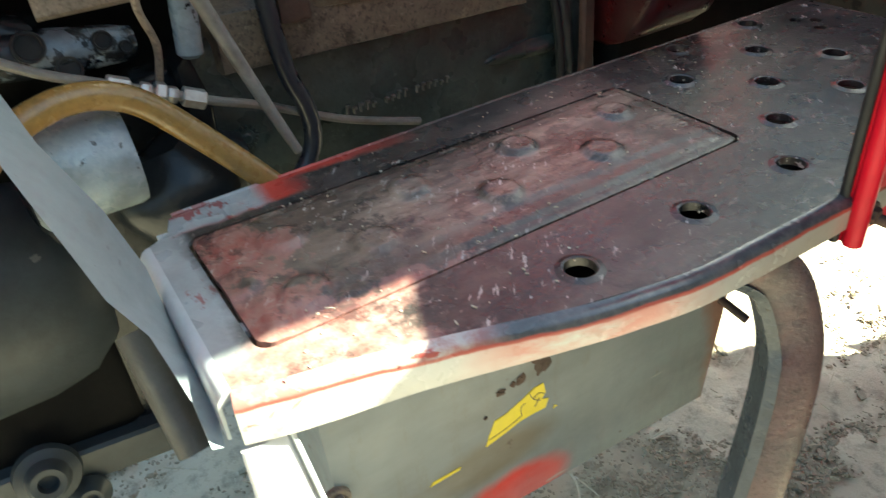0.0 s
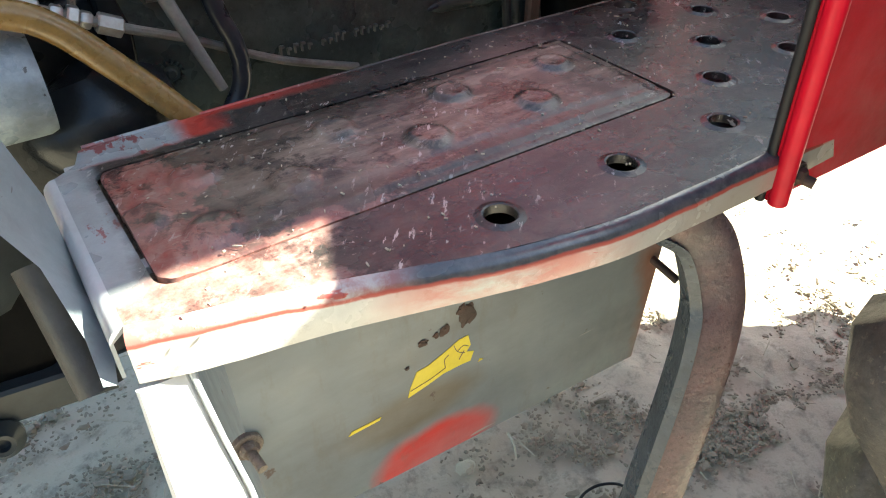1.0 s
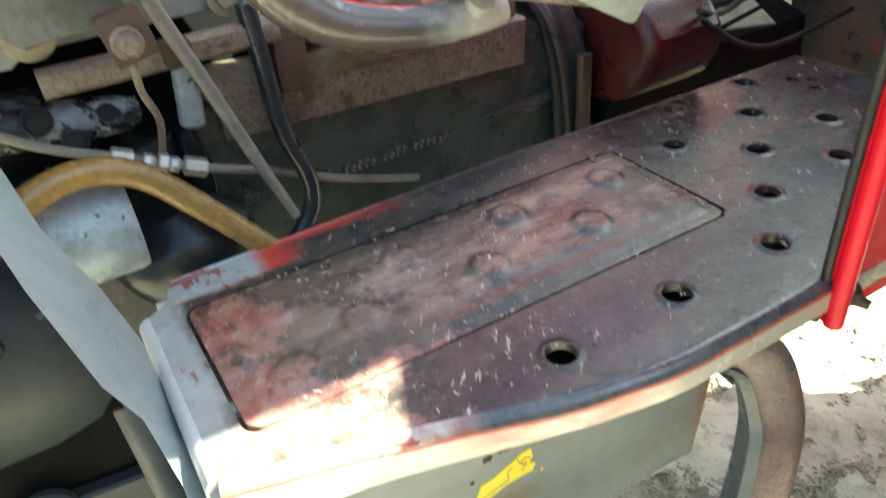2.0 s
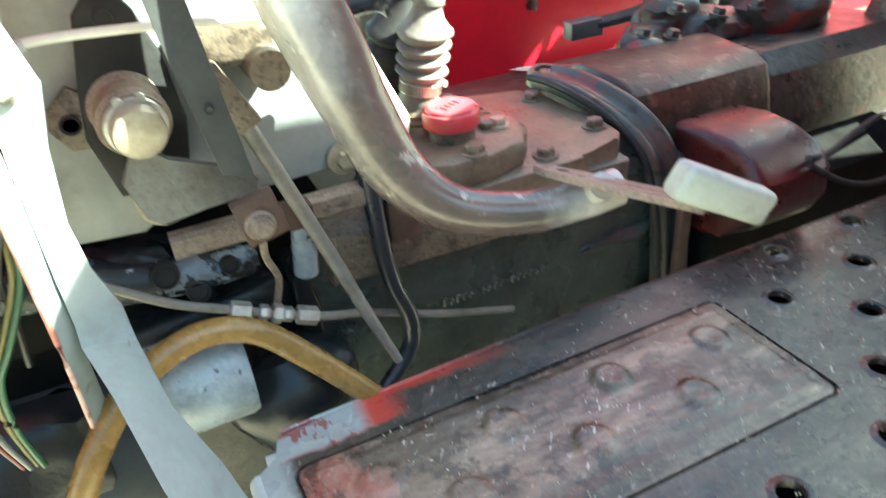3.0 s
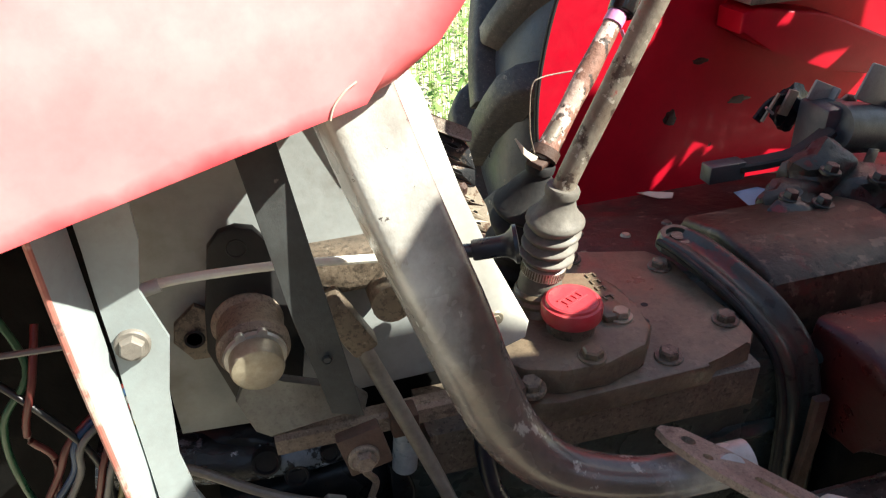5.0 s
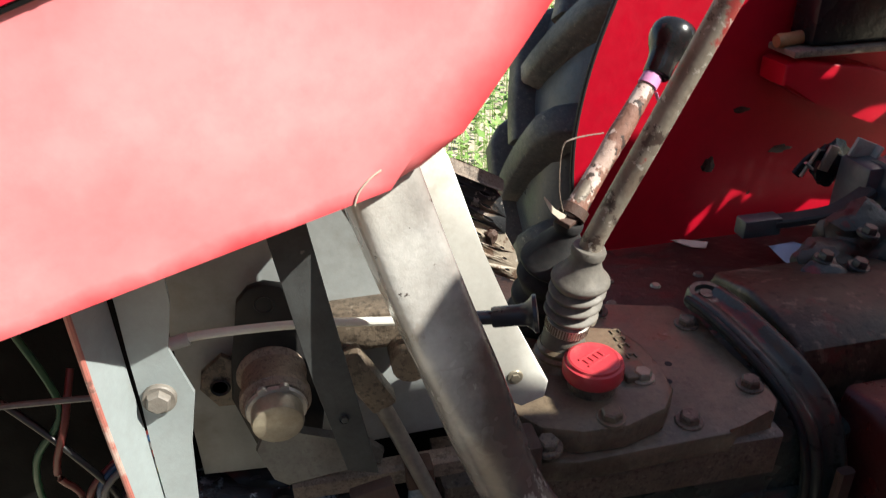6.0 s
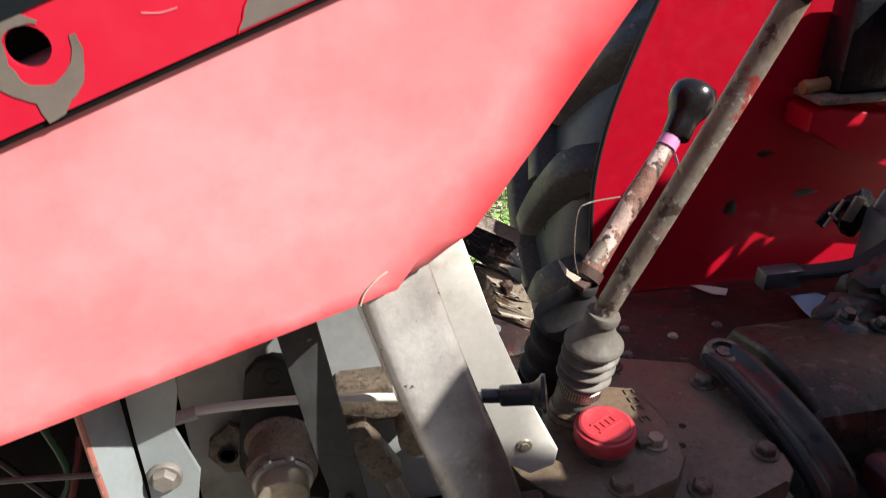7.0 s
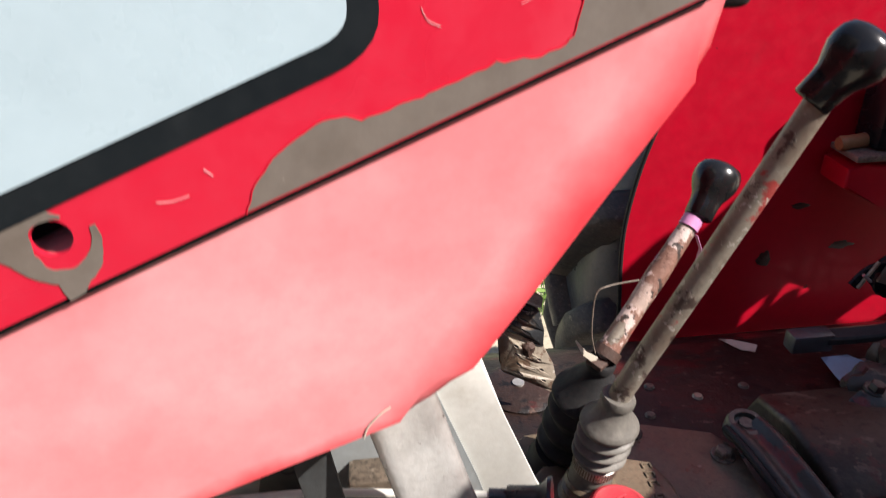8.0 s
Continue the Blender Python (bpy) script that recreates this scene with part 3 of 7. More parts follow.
def rect(w, h, r=0.0015):
    w, h = w / 2, h / 2
    return [(-w + r, -h), (w - r, -h), (w, -h + r), (w, h - r), (w - r, h), (-w + r, h), (-w, h - r), (-w, -h + r)]


def tube(pts, r, n=12, steps=8, up=(0, 0, 1), flat=1.0, scale=None):
    path = smooth_path(pts, steps)
    if scale:
        k = len(path) - 1
        m = len(scale) - 1
        sc = []
        for i in range(len(path)):
            f = i / k * m
            j = min(int(f), m - 1)
            sc.append(scale[j] + (scale[j + 1] - scale[j]) * (f - j))
        scale = sc
    return sweep(path, circle(r, n, flat), up, scale)


def rod(a, b, r, n=12):
    a, b = Vector(a), Vector(b)
    up = (0, 0, 1) if abs((b - a).normalized().z) < 0.9 else (0, 1, 0)
    return sweep([a, a.lerp(b, 0.5), b], circle(r, n), up)


def aim(at, way):
    """Local z turned to a way, standing at a place."""
    return Matrix.Translation(at) @ Vector(way).to_track_quat("Z", "Y").to_matrix().to_4x4()


def lathe(profile, n=28, m=Matrix(), cap=True):
    """Radius and height pairs turned round local z."""
    bm = bmesh.new()
    rings = []
    for r, z in profile:
        if r <= 1e-6:
            rings.append([bm.verts.new((0, 0, z))])
        else:
            rings.append([bm.verts.new((r * math.cos(2 * math.pi * k / n), r * math.sin(2 * math.pi * k / n), z)) for k in range(n)])
    for a, b in zip(rings, rings[1:]):
        for k in range(n):
            if len(a) == 1 and len(b) == 1:
                continue
            q = [a[k % len(a)], a[(k + 1) % len(a)], b[(k + 1) % len(b)], b[k % len(b)]]
            q = list(dict.fromkeys(q))
            if len(q) > 2:
                bm.faces.new(q)
    for ring in (rings[0], rings[-1]) if cap else ():
        if len(ring) > 2:
            bm.faces.new(ring)
    return moved(bm, m)


def hex_bolt(at, way=(0, 0, 1), r=0.0105, h=0.010, washer=1.45, spin=0.0):
    m = aim(at, way) @ Matrix.Rotation(spin, 4, "Z")
    parts = [lathe([(0, h), (r * 0.80, h), (r * 0.97, h - 0.0022), (r, 0.002), (r, 0.0)], 6, m)]
    if washer:
        parts.append(lathe([(0, 0.0026), (r * washer - 0.001, 0.0026), (r * washer, 0.0016), (r * washer, -0.003), (0, -0.003)], 20, m))
    return merge(*parts)


def flat_sheet(outline, holes, z0, z1):
    """A sheet in the xy plane with round holes cut through it."""
    cu = bpy.data.curves.new("tmp", "CURVE")
    cu.dimensions, cu.fill_mode, cu.extrude = "2D", "BOTH", (z1 - z0) / 2
    loops = [outline] + [[(x + r * math.cos(2 * math.pi * k / 20), y + r * math.sin(2 * math.pi * k / 20)) for k in range(20)] for x, y, r in holes if r > 0]
    loops += [h[0] for h in holes if h[2] == -1]
    for lp in loops:
        s = cu.splines.new("POLY")
        s.points.add(len(lp) - 1)
        s.use_cyclic_u = True
        for p, (x, y) in zip(s.points, lp):
            p.co = (x, y, 0, 1)
    ob = bpy.data.objects.new("tmp", cu)
    scene.collection.objects.link(ob)
    bpy.context.view_layer.update()
    me = bpy.data.meshes.new_from_object(ob.evaluated_get(bpy.context.evaluated_depsgraph_get()))
    bm = bmesh.new()
    bm.from_mesh(me)
    bpy.data.objects.remove(ob)
    bpy.data.curves.remove(cu)
    bpy.data.meshes.remove(me)
    bmesh.ops.translate(bm, vec=(0, 0, (z0 + z1) / 2), verts=bm.verts)
    return bm


def rounded(x0, y0, x1, y1, r, n=5):
    out = []
    for cx, cy, a in ((x1 - r, y0 + r, -90), (x1 - r, y1 - r, 0), (x0 + r, y1 - r, 90), (x0 + r, y0 + r, 180)):
        for k in range(n + 1):
            t = radians(a + 90 * k / n)
            out.append((cx + r * math.cos(t), cy + r * math.sin(t)))
    return out


def lump(at, size, seed=0, rough=0.15, sub=3):
    bm = bmesh.new()
    bmesh.ops.create_icosphere(bm, subdivisions=sub, radius=1)
    for v in bm.verts:
        k = 1 + rough * noise.noise(v.co * 1.7 + Vector((seed, seed * 2.3, 0))) + rough * 0.5 * noise.noise(v.co * 4 + Vector((seed, 0, 9)))
        v.co = Vector([at[i] + v.co[i] * k * size[i] for i in range(3)])
    return bm


# ---- ground and distance ----
GZ = -0.35           # level of the soil

def build_ground():
    n = 300
    def spread(k, c):
        u = 2 * k / n - 1
        return c + math.copysign((math.exp(abs(u) * 9.6) - 1) * 0.25, u)
    bm = bmesh.new()
    grid = []
    for i in range(n + 1):
        row = []
        for j in range(n + 1):
            x, y = spread(i, 1.0), spread(j, 0.3)
            d = math.hypot(x - 1.0, y - 0.3)
            k = max(0, 1 - d / 12)
            z = k * (0.030 * noise.noise(Vector((x * 1.7, y * 1.7, 3))) + 0.016 * noise.noise(Vector((x * 6, y * 6, 7))) + 0.012 * noise.noise(Vector((x * 17, y * 17, 1))) + 0.009 * abs(noise.noise(Vector((x * 38, y * 38, 5)))) + 0.004 * noise.noise(Vector((x * 80, y * 80, 2))))
            row.append(bm.verts.new((x, y, z - 0.012 + GZ)))
        grid.append(row)
    for i in range(n):
        for j in range(n):
            bm.faces.new((grid[i][j], grid[i + 1][j], grid[i + 1][j + 1], grid[i][j + 1]))
    ob = put("ground", bm, SOIL, smooth=180)
    tagged(ob, "dry crumbly grey-brown soil with ruts", "ground", kind="structure")


def build_sky_screen():
    # unseen wall added to cut the sky light from the south
    bm = block((-9, -3.6, GZ - 0.3), (9, -3.3, GZ + 2.9), 0.02)
    tagged(put("sky_screen_wall", bm, MUD), "unseen plain mud wall added to hold back sky light", "wall", kind="structure")


def build_litter():
    rnd = random.Random(4)
    tb = bmesh.new()
    bmesh.ops.create_icosphere(tb, subdivisions=1, radius=1)
    ball = [v.co.copy() for v in tb.verts]
    tris = [[v.index for v in f.verts] for f in tb.faces]
    tb.free()
    verts, faces = [], []
    made = 0
    while made < 11000:
        x, y = rnd.uniform(-0.7, 1.9), rnd.uniform(-0.35, 1.6)
        if rnd.random() < 0.6:
            x, y = (rnd.gauss(0.95, 0.32), rnd.gauss(0.06, 0.18)) if rnd.random() < 0.88 else (rnd.gauss(-0.14, 0.14), rnd.gauss(0.66, 0.12))
        # crumbs gather in drifts along old ruts
        drift = noise.noise(Vector((x * 3.1 - y * 2.2, y * 7.0, 4))) + 0.6 * noise.noise(Vector((x * 13, y * 13, 9)))
        if drift < rnd.uniform(-0.25, 0.45):
            continue
        made += 1
        s = rnd.uniform(0.0012, 0.0045) * (2.4 if made % 23 == 0 else 1) * (1.35 if drift > 0.45 else 1)
        m = Matrix.Translation((x, y, GZ - 0.006)) @ Matrix.Rotation(rnd.uniform(0, 6), 4, "Z") @ Matrix.Diagonal((1.45 * s, 0.9 * s, 0.62 * s, 1))
        o = len(verts)
        verts += [m @ (q + Vector((rnd.uniform(-1, 1), rnd.uniform(-1, 1), rnd.uniform(-1, 1))) * 0.36) for q in ball]
        faces += [[o + q for q in f] for f in tris]
    me = bpy.data.meshes.new("tmp")
    me.from_pydata(verts, [], faces)
    bm = bmesh.new()
    bm.from_mesh(me)
    bpy.data.meshes.remove(me)
    tagged(put("soil_clods", bm, CLOD, smooth=20), "loose crumbled clods of dry soil on the ground", "soil clods", kind="stuff")
    bm = bmesh.new()
    for _ in range(420):
        x, y, a, ln = rnd.uniform(-0.5, 1.6), rnd.uniform(-0.3, 1.3), rnd.uniform(0, 3.1), rnd.choice((rnd.uniform(0.006, 0.02), rnd.uniform(0.015, 0.08)))
        d = Vector((math.cos(a), math.sin(a), rnd.uniform(-0.1, 0.1))) * ln
        p = Vector((x, y, GZ + 0.014))
        b = rod(p - d / 2, p + d / 2, 0.0012, 5)
        me = bpy.data.meshes.new("tmp")
        b.to_mesh(me)
        b.free()
        bm.from_mesh(me)
        bpy.data.meshes.remove(me)
    tagged(put("straw_litter", bm, STRAW), "dry pale straw stalks strewn on the soil", "straw", kind="stuff")


def build_greenery():
    rnd = random.Random(8)
    bm = bmesh.new()
    for k in range(16000):
        x, y = rnd.uniform(-2.6, 2.6), 2.4 + 5.0 * rnd.random() ** 1.5
        h = rnd.uniform(0.0, 0.30) * (1 + 0.3 * (y - 2.4))
        a, w, ln = rnd.uniform(0, 6.28), rnd.uniform(0.008, 0.02), rnd.uniform(0.03, 0.075)
        p = Vector((x, y, GZ - 0.02 + h))
        d = Vector((math.cos(a), math.sin(a), rnd.uniform(-0.3, 1.2))).normalized() * ln
        side = d.cross(Vector((rnd.uniform(-0.3, 0.3), rnd.uniform(-0.3, 0.3), 1))).normalized() * w
        vs = [bm.verts.new(q) for q in (p, p + d * 0.35 + side, p + d, p + d * 0.35 - side)]
        bm.faces.new(vs)
        if k % 4 == 0 and h > 0.03:
            st = [bm.verts.new(q) for q in (p + Vector((0.002, 0, -h)), p + Vector((0.002, 0, 0)), p - Vector((0.002, 0, 0)), p + Vector((-0.002, 0, -h)))]
            bm.faces.new(st)
    tagged(put("grass", bm, LEAF), "bright green sunlit leafy weeds and grass", "grass", kind="stuff")


# ---- the tractor ----
tractor = tagged(new("tractor"), "old red and grey farm tractor standing on dry soil", "tractor")
MID = 0.435          # the middle line of the tractor
FB = 0.55            # top of the footboard


def build_footboard():
    near = [(-0.031, -0.026), (0.0, -0.036), (0.03, -0.043), (0.09, -0.060), (0.195, -0.096), (0.245, -0.108), (0.292, -0.116), (0.34, -0.118), (0.42, -0.119), (0.5, -0.118), (0.9, -0.110)]
    outline = near + [(0.905, 0.222), (0.40, 0.228), (0.06, 0.219), (-0.004, 0.214), (-0.012, 0.19), (-0.030, 0.178)]
    lid_hole = (rounded(-0.0034, -0.0042, 0.4922, 0.1690, 0.0135), 0, -1)
    spots = [(0.228, -0.065), (0.353, -0.064), (0.478, -0.064), (0.548, 0.0), (0.673, 0.004), (0.618, 0.067), (0.744, 0.070), (0.555, 0.132), (0.690, 0.136), (0.626, 0.202), (0.761, 0.204)]
    small = [(0.817, 0.173), (0.814, 0.135), (0.835, 0.155)]
    board = part("footboard", flat_sheet(outline, [lid_hole] + [(x, y, 0.0135) for x, y in spots] + [(x, y, 0.008) for x, y in small], FB - 0.004, FB),
                 BOARD, tractor, "trodden steel footboard, dark worn paint over red and grey, with round holes")
    for x, y in spots:
        ring = lathe([(0.0198, 0.0001), (0.0180, 0.0006), (0.0160, 0.0016), (0.0142, 0.0022), (0.0128, 0.0014), (0.0126, -0.006), (0.0136, -0.006), (0.0140, -0.002), (0.0170, 0.0002)], 24, Matrix.Translation((x, y, FB)), False)
        part("hole_rim", ring, BOARD, board)
    # rounded edge and hanging flange along the outer side and the front
    run = [Vector((x, y, FB)) for x, y in near]
    front = [Vector((-0.030, 0.178, FB)), Vector((-0.030, 0.10, FB)), Vector((-0.031, -0.026, FB))]
    def skirt(line, out, depth):
        # depth: how far the flange hangs at a place along x
        bm = bmesh.new()
        rings = []
        for i, p in enumerate(line):
            d = (line[min(i + 1, len(line) - 1)] - line[max(i - 1, 0)]).normalized()
            o = Vector((d.y, -d.x, 0)) * out
            drop = np.interp(p.x, *zip(*depth))
            prof = [(0, 0), (0.004, -0.0006), (0.0075, -0.003), (0.010, -0.0065), (0.011, -0.011), (0.0112, -drop), (0.0087, -drop), (0.0087, -0.011), (0, -0.004)]
            rings.append([bm.verts.new(p + o * a + Vector((0, 0, b))) for a, b in prof])
        for r0, r1 in zip(rings, rings[1:]):
            for k in range(len(r0)):
                bm.faces.new((r0[k], r0[(k + 1) % len(r0)], r1[(k + 1) % len(r0)], r1[k]))
        bm.faces.new(rings[0]), bm.faces.new(rings[-1][::-1])
        return bm
    part("side_flange", skirt(smooth_path(run, 5), 1, [(-0.03, 0.040), (0.03, 0.040), (0.09, 0.035), (0.20, 0.028), (0.29, 0.029), (0.5, 0.032)]), FLANGE, board, "pale grey flange with red paint along its upper edge", 50)
    part("front_flange", skirt(smooth_path(front[::-1], 5), -1, [(-0.03, 0.040)]), GREY, board, "grey painted front flange", 50)
    part("back_edge", sweep([Vector(p) for p in ((0.0, 0.222, FB - 0.012), (0.4, 0.232, FB - 0.012), (0.9, 0.226, FB - 0.012))], rect(0.004, 0.024)), BOARD, board)
    # the lid, with pressed studs and a pressed border
    nx, ny = 130, 46
    studs = [(0.062, 0.113), (0.187, 0.118), (0.312, 0.120), (0.436, 0.116), (0.010, 0.075), (0.123, 0.062), (0.248, 0.060), (0.369, 0.060), (0.05, 0.035)]
    bm = bmesh.new()
    grid = []
    def height(x, y):
        z = 0.0
        for sx, sy in studs:
            d = math.hypot(x - sx, y - sy)
            if d < 0.021:
                z = max(z, 0.0042 * min(1, (0.021 - d) / 0.005))
                if d < 0.010:
                    z -= 0.0006
        e = min(x, 0.489 - x, y, 0.166 - y)
        z += 0.0020 * min(1, max(0, (e - 0.010) / 0.004))
        ridge = 0.026 + 0.012 * math.sin(x * 6.0)
        z -= 0.0014 * min(1, max(0, (ridge - y) / 0.006)) * (1 if x > 0.02 else 0)
        z += 0.0012 * min(1, e / 0.003)      # softly rolled border
        return z + 0.0004 * noise.noise(Vector((x * 30, y * 30, 0)))
    def corner(x, y, r=0.012):
        cx, cy = min(max(x, r), 0.489 - r), min(max(y, r), 0.166 - r)
        d = Vector((x - cx, y - cy))
        if d.length > r:
            d = d.normalized() * r
        return cx + d.x, cy + d.y
    for i in range(nx + 1):
        row = []
        for j in range(ny + 1):
            x, y = corner(0.489 * i / nx, 0.166 * j / ny)
            row.append(bm.verts.new((x, y, FB + height(x, y))))
        grid.append(row)
    for i in range(nx):
        for j in range(ny):
            bm.faces.new((grid[i][j], grid[i + 1][j], grid[i + 1][j + 1], grid[i][j + 1]))
    rim = [e for e in bm.edges if e.is_boundary]
    ext = bmesh.ops.extrude_edge_only(bm, edges=rim)
    bmesh.ops.translate(bm, vec=(0, 0, -0.006), verts=[v for v in ext["geom"] if isinstance(v, bmesh.types.BMVert)])
    part("lid", bm, LID, board, "trodden cover lid with pressed studs, worn red paint under grime", 60)
    part("lid_tray", prism(rounded(-0.012, -0.012, 0.50, 0.178, 0.014), FB - 0.016, FB - 0.011, "xy", 0.001), CAST, board)
    # black sheet added below the board to darken its holes
    part("hole_backing", prism([(-0.01, -0.035), (0.10, -0.055), (0.30, -0.09), (0.88, -0.09), (0.88, 0.21), (-0.01, 0.20)], FB - 0.040, FB - 0.034, "xy", 0.001), BLACK_RUBBER, board)
    # frame under the board
    for y in (0.03, 0.19):
        part("bearer", block((-0.02, y, FB - 0.05), (0.9, y + 0.012, FB - 0.005), 0.001), GREY, board)
    return board


def build_toolbox():
    front = [(0.022, 0.530), (0.539, 0.530), (0.509, 0.183), (0.03, 0.222)]
    box = part("toolbox", prism(front, 0.0, 0.165, "xz", 0.004), TOOLBOX, tractor, "grey sheet-steel box hung under the footboard, with old red paint")
    # ragged remains of a yellow sticker
    a = [(0.179, 0.322), (0.183, 0.335), (0.19, 0.351), (0.203, 0.352), (0.214, 0.356), (0.225, 0.360), (0.238, 0.366), (0.249, 0.366), (0.252, 0.352), (0.247, 0.345), (0.256, 0.341), (0.252, 0.330), (0.24, 0.331), (0.22, 0.331), (0.20, 0.326)]
    part("sticker", prism(a, -0.0006, 0.0, "xz", 0), YELLOW, box, "torn remains of a yellow sticker")
    part("sticker", prism([(0.114, 0.3115), (0.118, 0.3155), (0.149, 0.3150), (0.147, 0.3120)], -0.0006, 0.0, "xz", 0), YELLOW, box, "torn remains of a yellow sticker")
    part("sticker", prism([(0.262, 0.322), (0.264, 0.326), (0.268, 0.323)], -0.0006, 0.0, "xz", 0), YELLOW, box)
    for p in (((0.182, 0.330), (0.205, 0.333), (0.222, 0.338)), ((0.222, 0.338), (0.221, 0.349), (0.226, 0.353)), ((0.232, 0.362), (0.236, 0.352), (0.245, 0.345)), ((0.236, 0.352), (0.243, 0.356), (0.249, 0.352)), ((0.238, 0.340), (0.244, 0.349))):
        part("sticker_crack", sweep(smooth_path([(x, -0.0008, z) for x, z in p], 3), rect(0.0007, 0.0006, 0.0001), (0, -1, 0)), CAST, box)
    part("bolt", merge(hex_bolt((0.025, -0.002, 0.366), (0, -1, 0), 0.009, 0.009, 1.5), rod((0.025, -0.008, 0.366), (0.027, -0.028, 0.363), 0.0045)), RUST_DUST, box, "rusty bolt and washer")
    part("stud", rod((0.508, 0.004, 0.342), (0.514, -0.034, 0.330), 0.005), RUST, box, "rusty stud")
    for x, z, a, h in ((0.248, 0.394, 0.008, 0.013), (0.2405, 0.402, 0.004, 0.006), (0.222, 0.387, 0.005, 0.006), (0.212, 0.386, 0.003, 0.003), (0.198, 0.384, 0.005, 0.004), (0.18, 0.362, 0.002, 0.002)):
        part("paint_chip", lump((x, -0.0006, z), (a, 0.0012, h), int(x * 999), 0.7, 3), RUST, box)


def build_step():
    legs = smooth_path([(0.372, -0.098, 0.520), (0.412, -0.112, 0.486), (0.425, -0.130, 0.43), (0.417, -0.142, 0.388), (0.399, -0.152, 0.325), (0.363, -0.165, 0.217), (0.335, -0.175, 0.12), (0.325, -0.178, 0.07)], 8)
    chan = [(-0.024, -0.014), (-0.019, -0.018), (0.019, -0.018), (0.024, -0.014), (0.024, 0.010), (0.019, 0.016), (0.010, 0.017), (0.0, 0.0175), (-0.012, 0.0165), (-0.020, 0.014), (-0.024, 0.010)]
    leg = sweep(legs, chan, (-0.55, -0.83, 0.1))
    step = part("hanging_step", leg, STEP_BROWN, tractor, "bent steel step bracket with worn brown-grey paint", 40)
    part("step_web", sweep(legs, [(0.016, -0.0185), (0.0262, -0.0165), (0.0262, 0.014), (0.017, 0.0195)], (-0.55, -0.83, 0.1)), STEP_GREY, step, "dark grey inner web of the bracket")
    fl = [Vector(p) for p in ((-0.022, -0.036, 0.505), (-0.021, -0.052, 0.45), (-0.019, -0.062, 0.40), (-0.014, -0.085, 0.28), (-0.005, -0.12, 0.12), (0.0, -0.13, 0.07))]
    part("front_leg", sweep(fl, rect(0.036, 0.007, 0.002), (0, -1, 0), [0.9, 1.1, 1.3, 1.35, 1.35, 1.35]), WHITE_LEG, step, "pale grey front leg, bright in the sun")
    part("front_leg_edge", sweep([p + Vector((0.0205 * k, 0.004, 0)) for p, k in zip(fl, (0.9, 1.1, 1.3, 1.35, 1.35, 1.35))], rect(0.004, 0.022, 0.001), (0, -1, 0)), GREY, step)
    part("tread", block((-0.03, -0.21, 0.055), (0.40, -0.11, 0.068), 0.003), STEP_BROWN, step)


